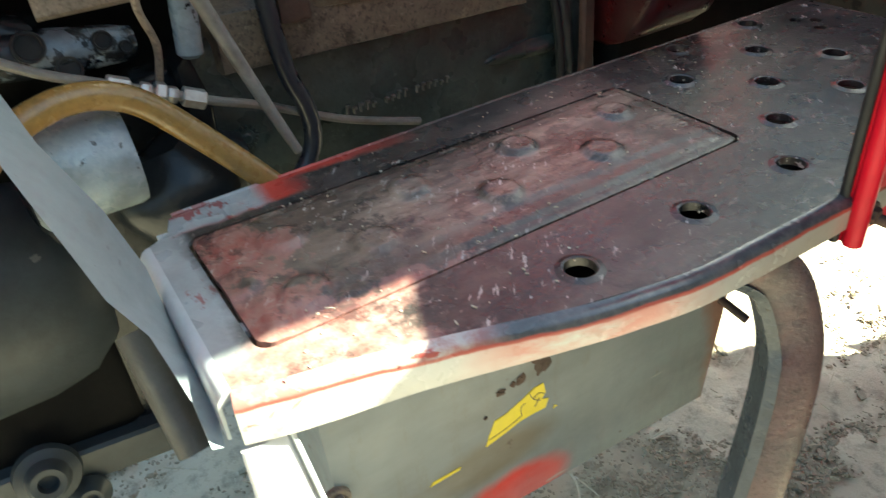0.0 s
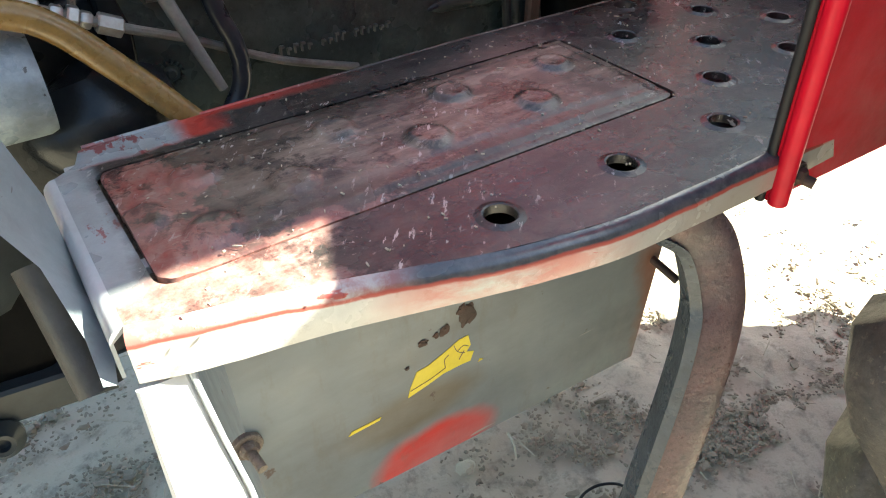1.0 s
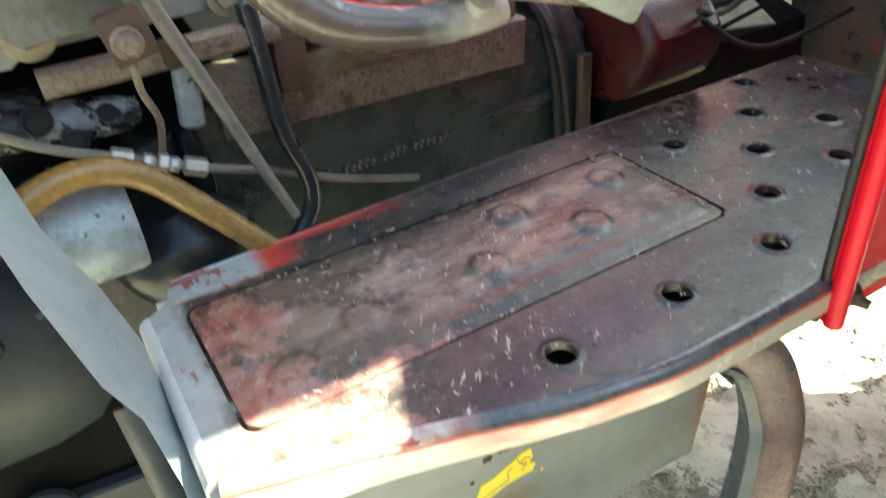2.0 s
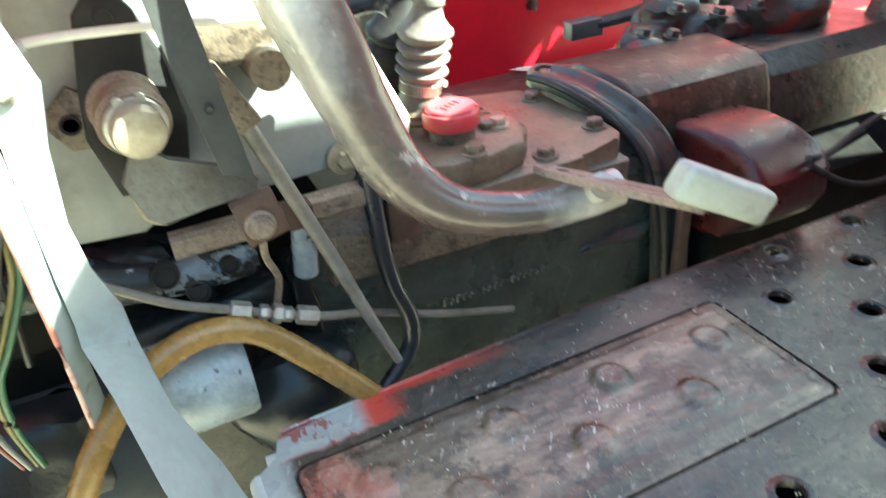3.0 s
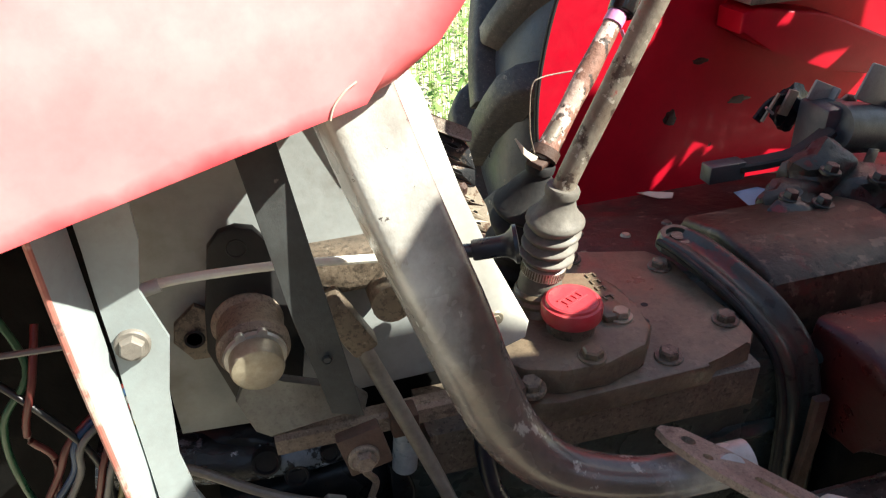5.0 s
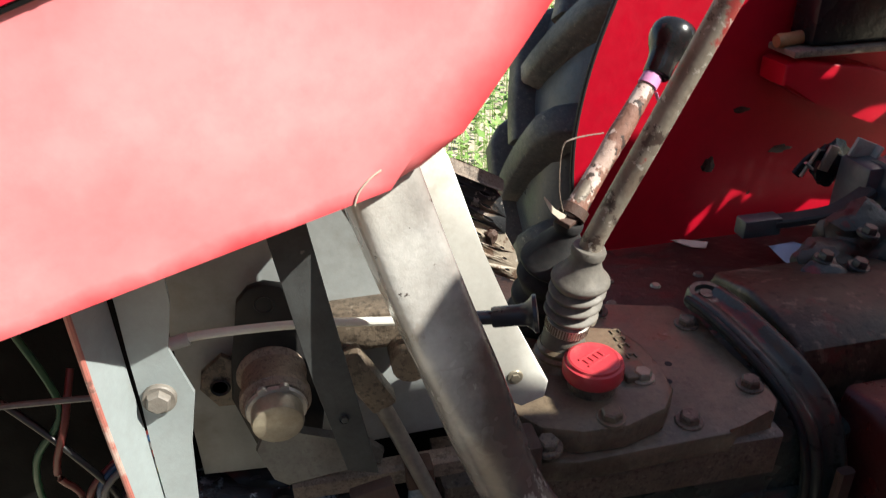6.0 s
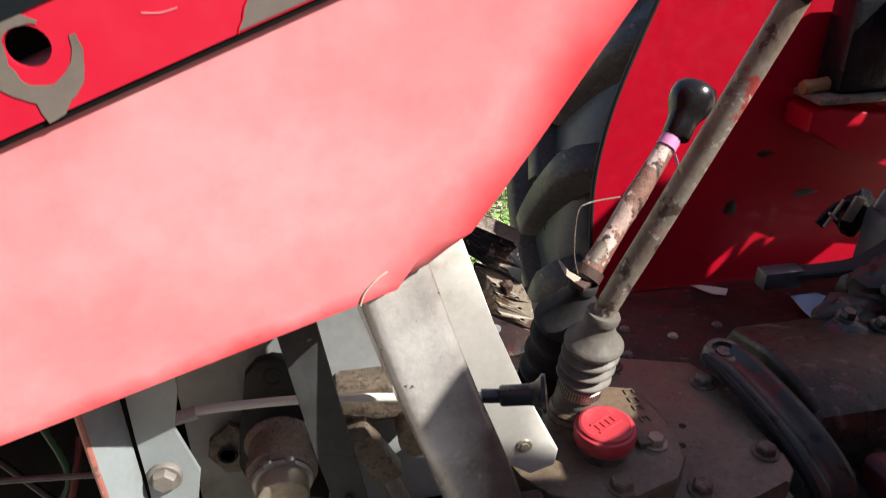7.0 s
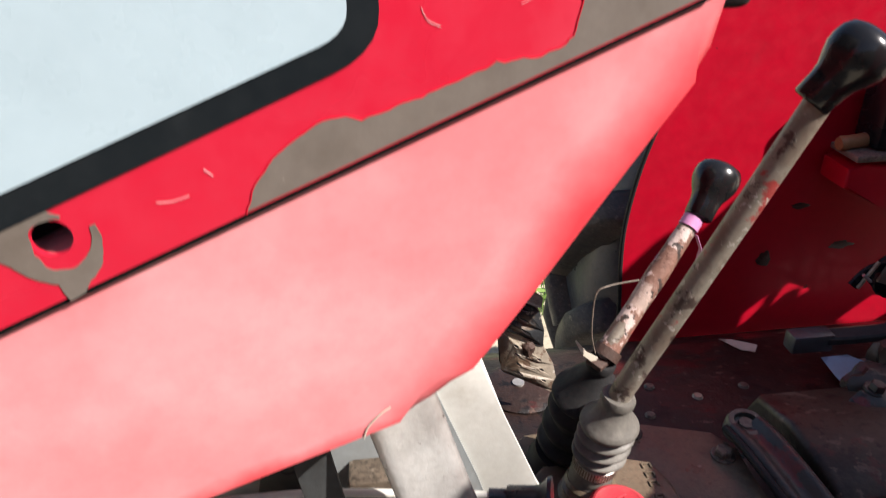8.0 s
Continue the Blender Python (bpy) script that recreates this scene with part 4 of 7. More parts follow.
def build_strut():
    right = [(-0.091, 0.235, 1.075), (-0.093, 0.234, 0.985), (-0.101, 0.234, 0.95), (-0.091, 0.234, 0.91), (-0.101, 0.234, 0.865), (-0.107, 0.234, 0.805), (-0.103, 0.235, 0.765), (-0.092, 0.237, 0.725), (-0.09, 0.228, 0.695), (-0.078, 0.165, 0.665), (-0.055, 0.135, 0.615), (-0.042, 0.122, 0.565), (-0.041, 0.1, 0.539), (-0.038, 0.05, 0.523), (-0.04, 0, 0.516), (-0.046, -0.03, 0.51)]
    left = [(-0.126, 0.235, 1.075), (-0.126, 0.234, 0.985), (-0.127, 0.234, 0.95), (-0.127, 0.234, 0.91), (-0.128, 0.232, 0.865), (-0.128, 0.23, 0.805), (-0.128, 0.228, 0.765), (-0.128, 0.228, 0.725), (-0.128, 0.218, 0.71), (-0.112, 0.153, 0.702), (-0.096, 0.082, 0.668), (-0.085, 0.062, 0.63), (-0.077, 0.054, 0.595), (-0.061, 0.04, 0.565), (-0.053, -0.002, 0.53), (-0.054, -0.032, 0.515)]
    bm = bmesh.new()
    ring = []
    for a, b in zip(right, left):
        a, b = Vector(a), Vector(b)
        nrm = Vector((0, 0.004, 0.0))
        ring.append([bm.verts.new(q) for q in (a, b, b + nrm, a + nrm)])
    for r0, r1 in zip(ring, ring[1:]):
        for k in range(4):
            bm.faces.new((r0[k], r0[(k + 1) % 4], r1[(k + 1) % 4], r1[k]))
    bm.faces.new(ring[0]), bm.faces.new(ring[-1][::-1])
    strut = part("side_bracket", bm, GREY_LIGHT, tractor, "folded grey sheet-steel bracket between dash and footboard", 30)
    # outer strip with a turned edge, a narrow gap beside it
    zs = [1.04, 0.98, 0.93, 0.80, 0.70, 0.64]
    bm = bmesh.new()
    rings = []
    for k, z in enumerate(zs):
        dx = (0.0, 0.0, 0.0, 0.001, 0.001, 0.001)[k]
        tuck = (0.0, 0.0, 0.002, 0.010, 0.016, 0.010)[k]
        pts = [(-0.130 + dx, 0.2345), (-0.130 + dx, 0.231), (-0.137 + dx, 0.209 + tuck), (-0.141 + dx, 0.199 + tuck), (-0.144 + dx, 0.200 + tuck), (-0.140 + dx, 0.212 + tuck), (-0.135 + dx, 0.2345)]
        rings.append([bm.verts.new((x, y, z)) for x, y in pts])
    for r0, r1 in zip(rings, rings[1:]):
        for k in range(len(r0)):
            bm.faces.new((r0[k], r0[(k + 1) % len(r0)], r1[(k + 1) % len(r0)], r1[k]))
    bm.faces.new(rings[0]), bm.faces.new(rings[-1][::-1])
    part("turned_edge", bm, GREY_LIGHT, strut, "turned outer edge, rubbed to red at its rim", 50)
    part("rubbed_rim", sweep(smooth_path([(-0.1425, 0.199, 1.035), (-0.1425, 0.201, 0.93), (-0.1415, 0.209, 0.8), (-0.1415, 0.214, 0.7), (-0.1415, 0.209, 0.64)], 4), circle(0.0022, 8)), RUBBED_RED, strut, "rubbed reddish rim")
    part("bolt", hex_bolt((-0.114, 0.232, 0.912), (0, -1, 0.05), 0.009, 0.008, 1.3, 0.3), PIPE_GREY, strut, "plated bolt and washer")
    part("curled_guard", sweep([Vector(p) for p in ((-0.065, 0.115, 0.521), (-0.061, 0.085, 0.479), (-0.057, 0.05, 0.438))],
                               [(0.017 * math.cos(t), 0.021 * math.sin(t)) for t in [radians(q) for q in range(-40, 221, 20)]] + [(0.0155 * math.cos(t), 0.0195 * math.sin(t)) for t in [radians(q) for q in range(220, -41, -20)]], (0, -1, 0)), GUARD_TIN, strut, "dull grey-brown curled sheet guard, rusty at its lower lip")


def build_dash():
    def lean(bm):
        # the near side swells outwards towards the front
        for v in bm.verts:
            if v.co.y < MID:
                v.co.y += 0.18 + 0.23 * v.co.x - 0.2
        return bm
    low = [(-0.40, 0.989), (-0.156, 1.031), (-0.074, 1.046), (0.024, 1.064), (0.051, 1.069), (0.072, 1.0755), (0.086, 1.084), (0.097, 1.096), (0.112, 1.1135), (0.136, 1.143), (0.170, 1.187), (0.204, 1.230), (0.225, 1.256), (0.237, 1.272), (0.2425, 1.298), (0.243, 1.345), (-0.40, 1.105)]
    dash = part("fuel_tank_cowl", lean(prism(low, 0.200, 2 * MID - 0.200, "xz", 0.014, 4)), RED_DASH, tractor, "sun-faded red sheet-metal cowl with dents and scratches", 50)
    up = [(x, z) for x, z in ((-0.40, 1.0909), (0.230, 1.3045), (0.231, 1.53), (-0.40, 1.53))]
    sheet = flat_sheet(up, [(-0.096, 1.224, 0.0085)], 0, 0.003)
    for v in sheet.verts:
        v.co = Vector((v.co.x, 0.1955 + v.co.z, v.co.y))
    part("side_panel", lean(sheet), RED_BAND, dash, "glossy red upper side panel with chipped paint")
    # thin near-black strip paints the recess shadow along the seam
    part("seam_shade", lean(prism([(-0.395, 1.0891), (0.226, 1.3001), (0.226, 1.3026), (-0.395, 1.0916)], 0.1968, 0.2005, "xz", 0)), VOID, dash, "near-black strip painted for the shade under the side panel")
    # black filler block stands in for the shaded inside of the cowl
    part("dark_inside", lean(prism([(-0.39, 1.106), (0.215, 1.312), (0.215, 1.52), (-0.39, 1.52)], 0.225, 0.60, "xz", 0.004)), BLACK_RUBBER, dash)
    # unseen hood over the engine, closed at its nose, added to block light
    part("hood", prism([(0.088, 1.0), (0.086, 1.30), (0.12, 1.46), (0.22, 1.52), (0.65, 1.52), (0.75, 1.46), (0.784, 1.30), (0.782, 1.0)], -1.25, -0.402, "yz", 0.02, 3), RED_BAND, dash, "unseen red engine hood that blocks light")
    part("nose_closure", block((-1.27, 0.11, 0.15), (-1.22, 0.76, 1.02), 0.015, 2), BLACK_RUBBER, dash, "unseen dark nose closure that blocks light")
    # decal: black frame, pale field
    def decal(loop, y0, y1):
        return lean(prism(loop, y0, y1, "xz", 0))
    def band_poly(lo0, lo1, x1, r):
        # follows the slope of the seam, with a rounded rear corner
        s = lo1 - lo0
        pts = [(-0.39, lo0 - 0.39 * s)]
        zc = lambda x: lo0 + s * x
        pts.append((x1 - r * 1.25, zc(x1 - r * 1.25)))
        for k in range(1, 6):
            t = k / 5
            x = x1 - r * 1.25 * (1 - t) ** 2
            z = zc(x1 - r * 1.25) + (zc(x1) - zc(x1 - r * 1.25)) * 2 * t * (1 - t) * 1.0 + (zc(x1) + r - zc(x1 - r * 1.25)) * t * t
            pts.append((x, z))
        return pts + [(x1 - 0.002, 1.52), (-0.39, 1.52)]
    part("decal_frame", decal(band_poly(1.2717, 1.2717 + 0.36, 0.053, 0.018), 0.1945, 0.1953), DECAL_BLACK, dash, "black decal border with fine scratches")
    part("decal_field", decal(band_poly(1.2863, 1.2863 + 0.354, 0.039, 0.011), 0.1935, 0.1943), DECAL_WHITE, dash, "pale blue-white decal field")
    # bare patches where the red has come off
    seam = lambda x: 1.2265 + 0.339 * x
    def torn(outline, step=0.0022, amp=0.0016):
        # the same outline with a finely torn edge
        out = []
        for (x0, z0), (x1, z1) in zip(outline, outline[1:]):
            k = max(1, int(math.hypot(x1 - x0, z1 - z0) / step))
            for q in range(k):
                x, z = x0 + (x1 - x0) * q / k, z0 + (z1 - z0) * q / k
                out.append((x + amp * noise.noise(Vector((x * 190, z * 190, 2))), z + amp * noise.noise(Vector((x * 190, z * 190, 7)))))
        return out
    upper = [(-0.015, 1.2215), (-0.011, 1.233), (0.002, 1.249), (0.021, 1.260), (0.034, 1.263), (0.042, 1.259), (0.056, 1.2635), (0.071, 1.268), (0.095, 1.275), (0.109, 1.280), (0.126, 1.280), (0.141, 1.283), (0.148, 1.289), (0.152, 1.305), (0.156, 1.325), (0.2, 1.345)]
    part("bare_patch", decal(torn(upper) + [(0.226, 1.335), (0.226, seam(0.226))] + [(0.216 - 0.230 * k / 10, seam(0.216 - 0.230 * k / 10) + 0.001) for k in range(11)], 0.1950, 0.1954), PRIMER, dash, "bare brown-grey primer where red paint has flaked")
    lip = [Vector((x, 0.1953, z + 0.0002)) for x, z in torn(upper, 0.003, 0.0016)]
    part("paint_lip", lean(sweep(lip, circle(0.0005, 6), (0, -1, 0))), RED, dash, "curled torn lip of the red paint")
    for pts in (((0.004, 1.296), (0.008, 1.2945), (0.014, 1.2945)), ((0.010, 1.291), (0.0105, 1.287)), ((-0.052, 1.2335), (-0.045, 1.2330), (-0.038, 1.2345)), ((0.072, 1.308), (0.075, 1.302), (0.081, 1.299)), ((0.094, 1.318), (0.099, 1.3165), (0.105, 1.3175)), ((-0.030, 1.246), (-0.0265, 1.2425)), ((0.120, 1.306), (0.128, 1.309))):
        part("scratch", lean(sweep(smooth_path([(x, 0.1953, z) for x, z in pts], 3), rect(0.0003, 0.0005, 0.0001), (0, -1, 0))), PINK_SCRATCH, dash, "fine pale scratch")
    hx, hz = -0.096, 1.224
    # angle, inner and outer radius in millimetres
    keys = ((60, 9.8, 11.6), (90, 9.2, 13.0), (130, 8.6, 15.5), (165, 8.6, 22.0), (190, 8.6, 26.0), (207, 9.0, 20.5), (225, 10.6, 20.5), (250, 14.6, 21.5), (275, 16.0, 24.5), (300, 16.2, 25.0), (325, 15.6, 21.8), (350, 15.2, 19.8), (372, 16.0, 18.2))
    def worn_ring(side):
        out = []
        for a in range(60, 373, 6):
            k = max(q for q in range(12) if keys[q][0] <= a)
            t = (a - keys[k][0]) / (keys[k + 1][0] - keys[k][0])
            r = 0.001 * (keys[k][side] * (1 - t) + keys[k + 1][side] * t)
            out.append((hx + r * math.cos(radians(a)), hz + r * math.sin(radians(a))))
        return out
    ring = worn_ring(1) + worn_ring(2)[::-1]
    part("bare_ring", decal(torn(ring + ring[:1], 0.0022, 0.0012), 0.1950, 0.1954), PRIMER, dash, "ring of bare primer worn round a hole")
    part("bare_patch", decal(torn([(-0.0985, 1.201), (-0.0845, 1.204), (-0.0885, 1.1955), (-0.0955, 1.1925), (-0.0985, 1.201)], 0.002, 0.001), 0.1949, 0.1953), PRIMER, dash)
    part("bare_patch", decal(torn([(-0.1485, 1.225), (-0.1225, 1.2295), (-0.1165, 1.219), (-0.1245, 1.213), (-0.1485, 1.207), (-0.1485, 1.225)], 0.002, 0.001), 0.1949, 0.1953), PRIMER, dash)
    scr = smooth_path([(0.029, 0.1858, 1.0645), (0.032, 0.1864, 1.072), (0.039, 0.188, 1.079), (0.046, 0.1896, 1.083)], 4)
    part("scratch", sweep(scr, rect(0.0012, 0.0010, 0.0003)), PAPER, dash, "pale scratch in the paint")
    # column socket at the rear of the cowl
    part("column_socket", merge(block((0.236, 0.275, 1.285), (0.276, 0.60, 1.43), 0.008, 3)), BLACK_RUBBER, dash, "black rubber-edged column socket")
    part("column_trim", sweep([Vector(p) for p in ((0.29, 0.287, 1.294), (0.298, 0.292, 1.342), (0.324, 0.297, 1.412))], rect(0.016, 0.01, 0.002), (0, -1, 0)), GREY, dash)


def build_inner_panel():
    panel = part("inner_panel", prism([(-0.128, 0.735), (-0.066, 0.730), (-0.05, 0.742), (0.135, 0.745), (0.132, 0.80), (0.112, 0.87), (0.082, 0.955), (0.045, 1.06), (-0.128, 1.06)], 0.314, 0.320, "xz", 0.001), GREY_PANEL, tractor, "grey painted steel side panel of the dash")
    panel.location = (0.008, 0.013, 0.008)
    part("cream_plate", prism([(0.060, 1.10), (0.108, 1.02), (0.137, 0.930), (0.167, 0.853), (0.203, 0.776), (0.200, 0.758), (0.176, 0.750), (0.120, 0.790), (0.090, 0.870), (0.055, 0.955), (0.010, 1.08)], 0.318, 0.326, "xz", 0.003), CREAM, panel, "cream painted steel plate")
    part("screw", merge(hex_bolt((0.168, 0.319, 0.789), (0, -1, 0), 0.0055, 0.004, 1.5)), BRASSY, panel)
    # strips hanging behind the cowl
    part("dark_strip", prism([(-0.041, 1.07), (-0.014, 1.07), (0.024, 0.799), (0.000, 0.808), (-0.017, 0.90)], 0.217, 0.222, "xz", 0.001), STEEL_DARK, panel, "dark steel strip")
    part("screw", hex_bolt((0.002, 0.216, 0.862), (0, -1, 0), 0.0035, 0.002, 0), STEEL_DARK, panel)
    part("shade_strip", prism([(0.020, 1.07), (0.034, 1.07), (0.075, 0.985), (0.062, 0.975)], 0.300, 0.304, "xz", 0.001), STEEL_DARK, panel)
    # plate behind the pivot
    tng = [(-0.088, 0.83), (-0.082, 0.87), (-0.074, 0.905), (-0.070, 0.925), (-0.060, 0.936), (-0.047, 0.939), (-0.034, 0.935), (-0.026, 0.923), (-0.014, 0.885), (-0.008, 0.83), (-0.018, 0.775), (-0.075, 0.775)]
    part("pivot_plate", prism(tng, 0.296, 0.306, "xz", 0.003), BLACK_RUBBER, panel, "dark cast pivot plate")
    for x, z in ((-0.049, 0.921), (-0.095, 0.845)):
        part("bolt_hole", lathe([(0.0, -0.001), (0.006, -0.001), (0.0075, 0.0006), (0.0085, -0.001)], 18, aim((x, 0.2955, z), (0, -1, 0))), BLACK_RUBBER, panel)
    part("pivot_ear", prism([(-0.112, 0.842), (-0.108, 0.86), (-0.09, 0.875), (-0.07, 0.86), (-0.07, 0.82), (-0.10, 0.822)], 0.299, 0.307, "xz", 0.003), CAST, panel)
    # pivot shaft pointing outwards
    m = aim((-0.052, 0.315, 0.852), (0.05, -1, -0.10))
    part("pivot_sleeve", lathe([(0.030, -0.01), (0.030, 0.018), (0.0265, 0.022), (0.0265, 0.040), (0.0285, 0.043), (0.0285, 0.050), (0.0265, 0.052), (0.0255, 0.056), (0.0, 0.056)], 36, m), RUST_DUST, panel, "dusty steel sleeve")
    part("circlip", lathe([(0.0235, 0.056), (0.0245, 0.0575), (0.0235, 0.060), (0.021, 0.060)], 30, m), STEEL, panel)
    for k in (-1, 1):
        part("circlip", lathe([(0.0014, 0.0565), (0.0036, 0.0565), (0.0042, 0.0585), (0.0036, 0.0605), (0.0014, 0.0605)], 14, m @ Matrix.Translation((0.0085 * k, 0.0225, 0))), STEEL, panel)
    part("pivot_end", lathe([(0.0205, 0.050), (0.0205, 0.072), (0.0195, 0.0745), (0.017, 0.0755), (0.0, 0.0762)], 36, m), BRASSY, panel, "bright plated shaft end")
    # arm from the pivot down to a link
    arm = [(-0.055, 0.835), (-0.035, 0.81), (-0.005, 0.800), (0.02, 0.792), (0.034, 0.776), (0.03, 0.762), (0.012, 0.764), (-0.015, 0.765), (-0.05, 0.755), (-0.062, 0.765), (-0.072, 0.80)]
    part("pivot_arm", prism(arm, 0.262, 0.272, "xz", 0.003), GREY_ARM, panel, "grey lever arm")
    sq = moved(block((-0.018, -0.006, -0.021), (0.018, 0.006, 0.021), 0.002), Matrix.Translation((0.021, 0.220, 0.763)) @ Matrix.Rotation(radians(-12), 4, "Y"))
    part("link_block", sq, RUST, panel, "rusty link block with a bolt")
    part("bolt", hex_bolt((0.019, 0.213, 0.759), (0, -1, 0), 0.010, 0.009, 1.3), RUST_DUST, panel)
    part("link_wire", tube([(0.021, 0.228, 0.746), (0.022, 0.245, 0.71), (0.032, 0.265, 0.672), (0.028, 0.284, 0.632)], 0.0035, 8), RUST_DUST, panel)
    # clevis and long rod
    cl = moved(block((-0.012, -0.010, -0.032), (0.012, 0.010, 0.032), 0.004), Matrix.Translation((0.024, 0.276, 0.848)) @ Matrix.Rotation(radians(-27), 4, "Y"))
    part("clevis", cl, CAST, panel, "rusty clevis")
    part("long_rod", tube([(0.034, 0.274, 0.824), (0.054, 0.270, 0.768), (0.084, 0.260, 0.682), (0.108, 0.250, 0.610), (0.131, 0.239, 0.546)], 0.0076, 12, 8, (0, 0, 1), 1.0, [1.0, 1.0, 0.95, 0.85, 0.62]), PIPE_GREY, panel, "long dusty control rod")
    part("shaft_boss", merge(block((-0.002, 0.285, 0.868), (0.075, 0.32, 0.905), 0.006), rod((0.062, 0.262, 0.866), (0.062, 0.33, 0.866), 0.017, 18)), CAST, panel)
    # choke rod with its knob
    part("pull_rod", tube([(-0.118, 0.266, 0.917), (-0.09, 0.268, 0.919), (-0.02, 0.270, 0.915), (0.06, 0.264, 0.909), (0.128, 0.256, 0.906)], 0.0036, 10), CREAM, panel, "thin pale pull rod")
    part("rod_nut", rod((0.112, 0.2585, 0.9065), (0.128, 0.2563, 0.906), 0.0058), NAVY_PLASTIC, panel)
    part("pull_ferrule", rod((-0.122, 0.266, 0.915), (-0.104, 0.267, 0.918), 0.0052), GREY, panel)
    part("pull_knob", lathe([(0.0, 0), (0.0078, 0), (0.0085, 0.002), (0.0085, 0.022), (0.0095, 0.027), (0.0125, 0.031), (0.0155, 0.033), (0.0155, 0.036), (0.0, 0.037)], 28, aim((0.127, 0.2565, 0.906), (0.034, -0.010, 0.005))), NAVY_PLASTIC, panel, "dark flared plastic pull knob")
    # rail, round bolts and small fittings under the panel
    part("rail", sweep([Vector(p) for p in ((-0.050, 0.298, 0.717), (0.03, 0.296, 0.718), (0.165, 0.292, 0.722))], rect(0.020, 0.024, 0.004)), RUST_DUST, panel, "dusty horizontal rail")
    part("bolt", hex_bolt((-0.045, 0.311, 0.757), (0, -1, 0), 0.014, 0.008, 1.7), BRASSY, panel)
    part("bolt", hex_bolt((0.125, 0.308, 0.754), (0, -1, 0), 0.010, 0.008, 1.7), BRASSY, panel)
    part("small_block", moved(block((-0.013, -0.012, -0.012), (0.013, 0.012, 0.012), 0.003), Matrix.Translation((0.066, 0.285, 0.722))), RUST, panel)
    part("capsule", lathe([(0.0, -0.031), (0.008, -0.031), (0.0125, -0.027), (0.0125, 0.024), (0.010, 0.030), (0.0, 0.031)], 20, Matrix.Translation((0.068, 0.296, 0.676)) @ Matrix.Rotation(radians(6), 4, "Y")), GREY_BLUE, panel, "small grey cylinder")
    part("loom_clip", merge(block((0.155, 0.285, 0.655), (0.19, 0.325, 0.725), 0.006)), RUST, panel)


def build_pedal():
    path = [(0.033, 0.252, 1.115), (0.0495, 0.240, 1.052), (0.0722, 0.222, 0.978), (0.0945, 0.2115, 0.914), (0.1138, 0.199, 0.8554), (0.1351, 0.1845, 0.8029), (0.171, 0.1665, 0.7671), (0.2309, 0.1514, 0.7509), (0.290, 0.144, 0.751), (0.322, 0.141, 0.754)]
    def squared(bm):
        # the upper length is pressed to a rounded square, turned a little towards the rear
        mids = smooth_path(path, 8)
        for v in bm.verts:
            k = min(range(len(mids)), key=lambda q: (v.co - mids[q]).length_squared)
            share = min(1, max(0, (mids[k].z - 0.86) / 0.10))
            t = (mids[min(k + 1, len(mids) - 1)] - mids[max(k - 1, 0)]).normalized()
            a = t.cross(Vector((0.22, -1, 0))).normalized()
            b = a.cross(t)
            d = v.co - mids[k]
            ang = math.atan2(d.dot(b), d.dot(a))
            p = 2 + 5 * share
            grow = (abs(math.cos(ang)) ** p + abs(math.sin(ang)) ** p) ** (-1 / p)
            v.co = mids[k] + d * grow * (1 - 0.06 * share)
        return bm
    arm = part("clutch_pedal", squared(tube(path, 0.0268, 40, 8, (0, -1, 0), 1.0, [1.0, 1.0, 1.0, 1.0, 1.0, 0.90, 0.76, 0.69, 0.66, 0.62])), GREY_TUBE, tractor, "thick bent grey pedal arm, paint rubbed shiny at the bend", 60)
    # plate on the end of the arm, with slots, and the pad
    a, b = Vector((0.257, 0.172, 0.777)), Vector((0.333, 0.046, 0.774))
    d = (b - a).normalized()
    side = d.cross(Vector((0.24, 0.23, 1))).normalized()
    upv = side.cross(d)
    m = Matrix((d, side, upv)).transposed().to_4x4()
    m.translation = a
    ln = (b - a).length
    outl = [(0.0, -0.004), (0.012, -0.016), (0.05, -0.020), (ln, -0.021), (ln, 0.021), (0.05, 0.020), (0.012, 0.012), (0.0, 0.004)]
    sl = [(rounded(0.078, -0.004, 0.150, 0.003, 0.003), 0, -1)]
    plate = flat_sheet(outl, [(0.024, -0.003, 0.006), (0.044, 0.006, 0.004)] + sl, -0.003, 0.003)
    part("pedal_plate", moved(plate, m), RUST_DUST, arm, "rusty pedal plate with slots")
    part("pedal_neck", rod((0.295, 0.144, 0.752), (0.291, 0.122, 0.772), 0.012, 16), GREY_TUBE, arm)
    px = Vector((0.088, -0.006, -0.047)).normalized()
    pz = Vector((0.26, -0.10, 0.96))
    pz = (pz - px * pz.dot(px)).normalized()
    at = Matrix((px, pz.cross(px), pz)).transposed().to_4x4()
    at.translation = (0.337, 0.039, 0.787)
    pad = moved(block((-0.050, -0.010, -0.0145), (0.050, 0.012, 0.0145), 0.006, 3), at)
    part("pedal_pad", pad, PAD, arm, "pale worn pedal pad with rounded corners")


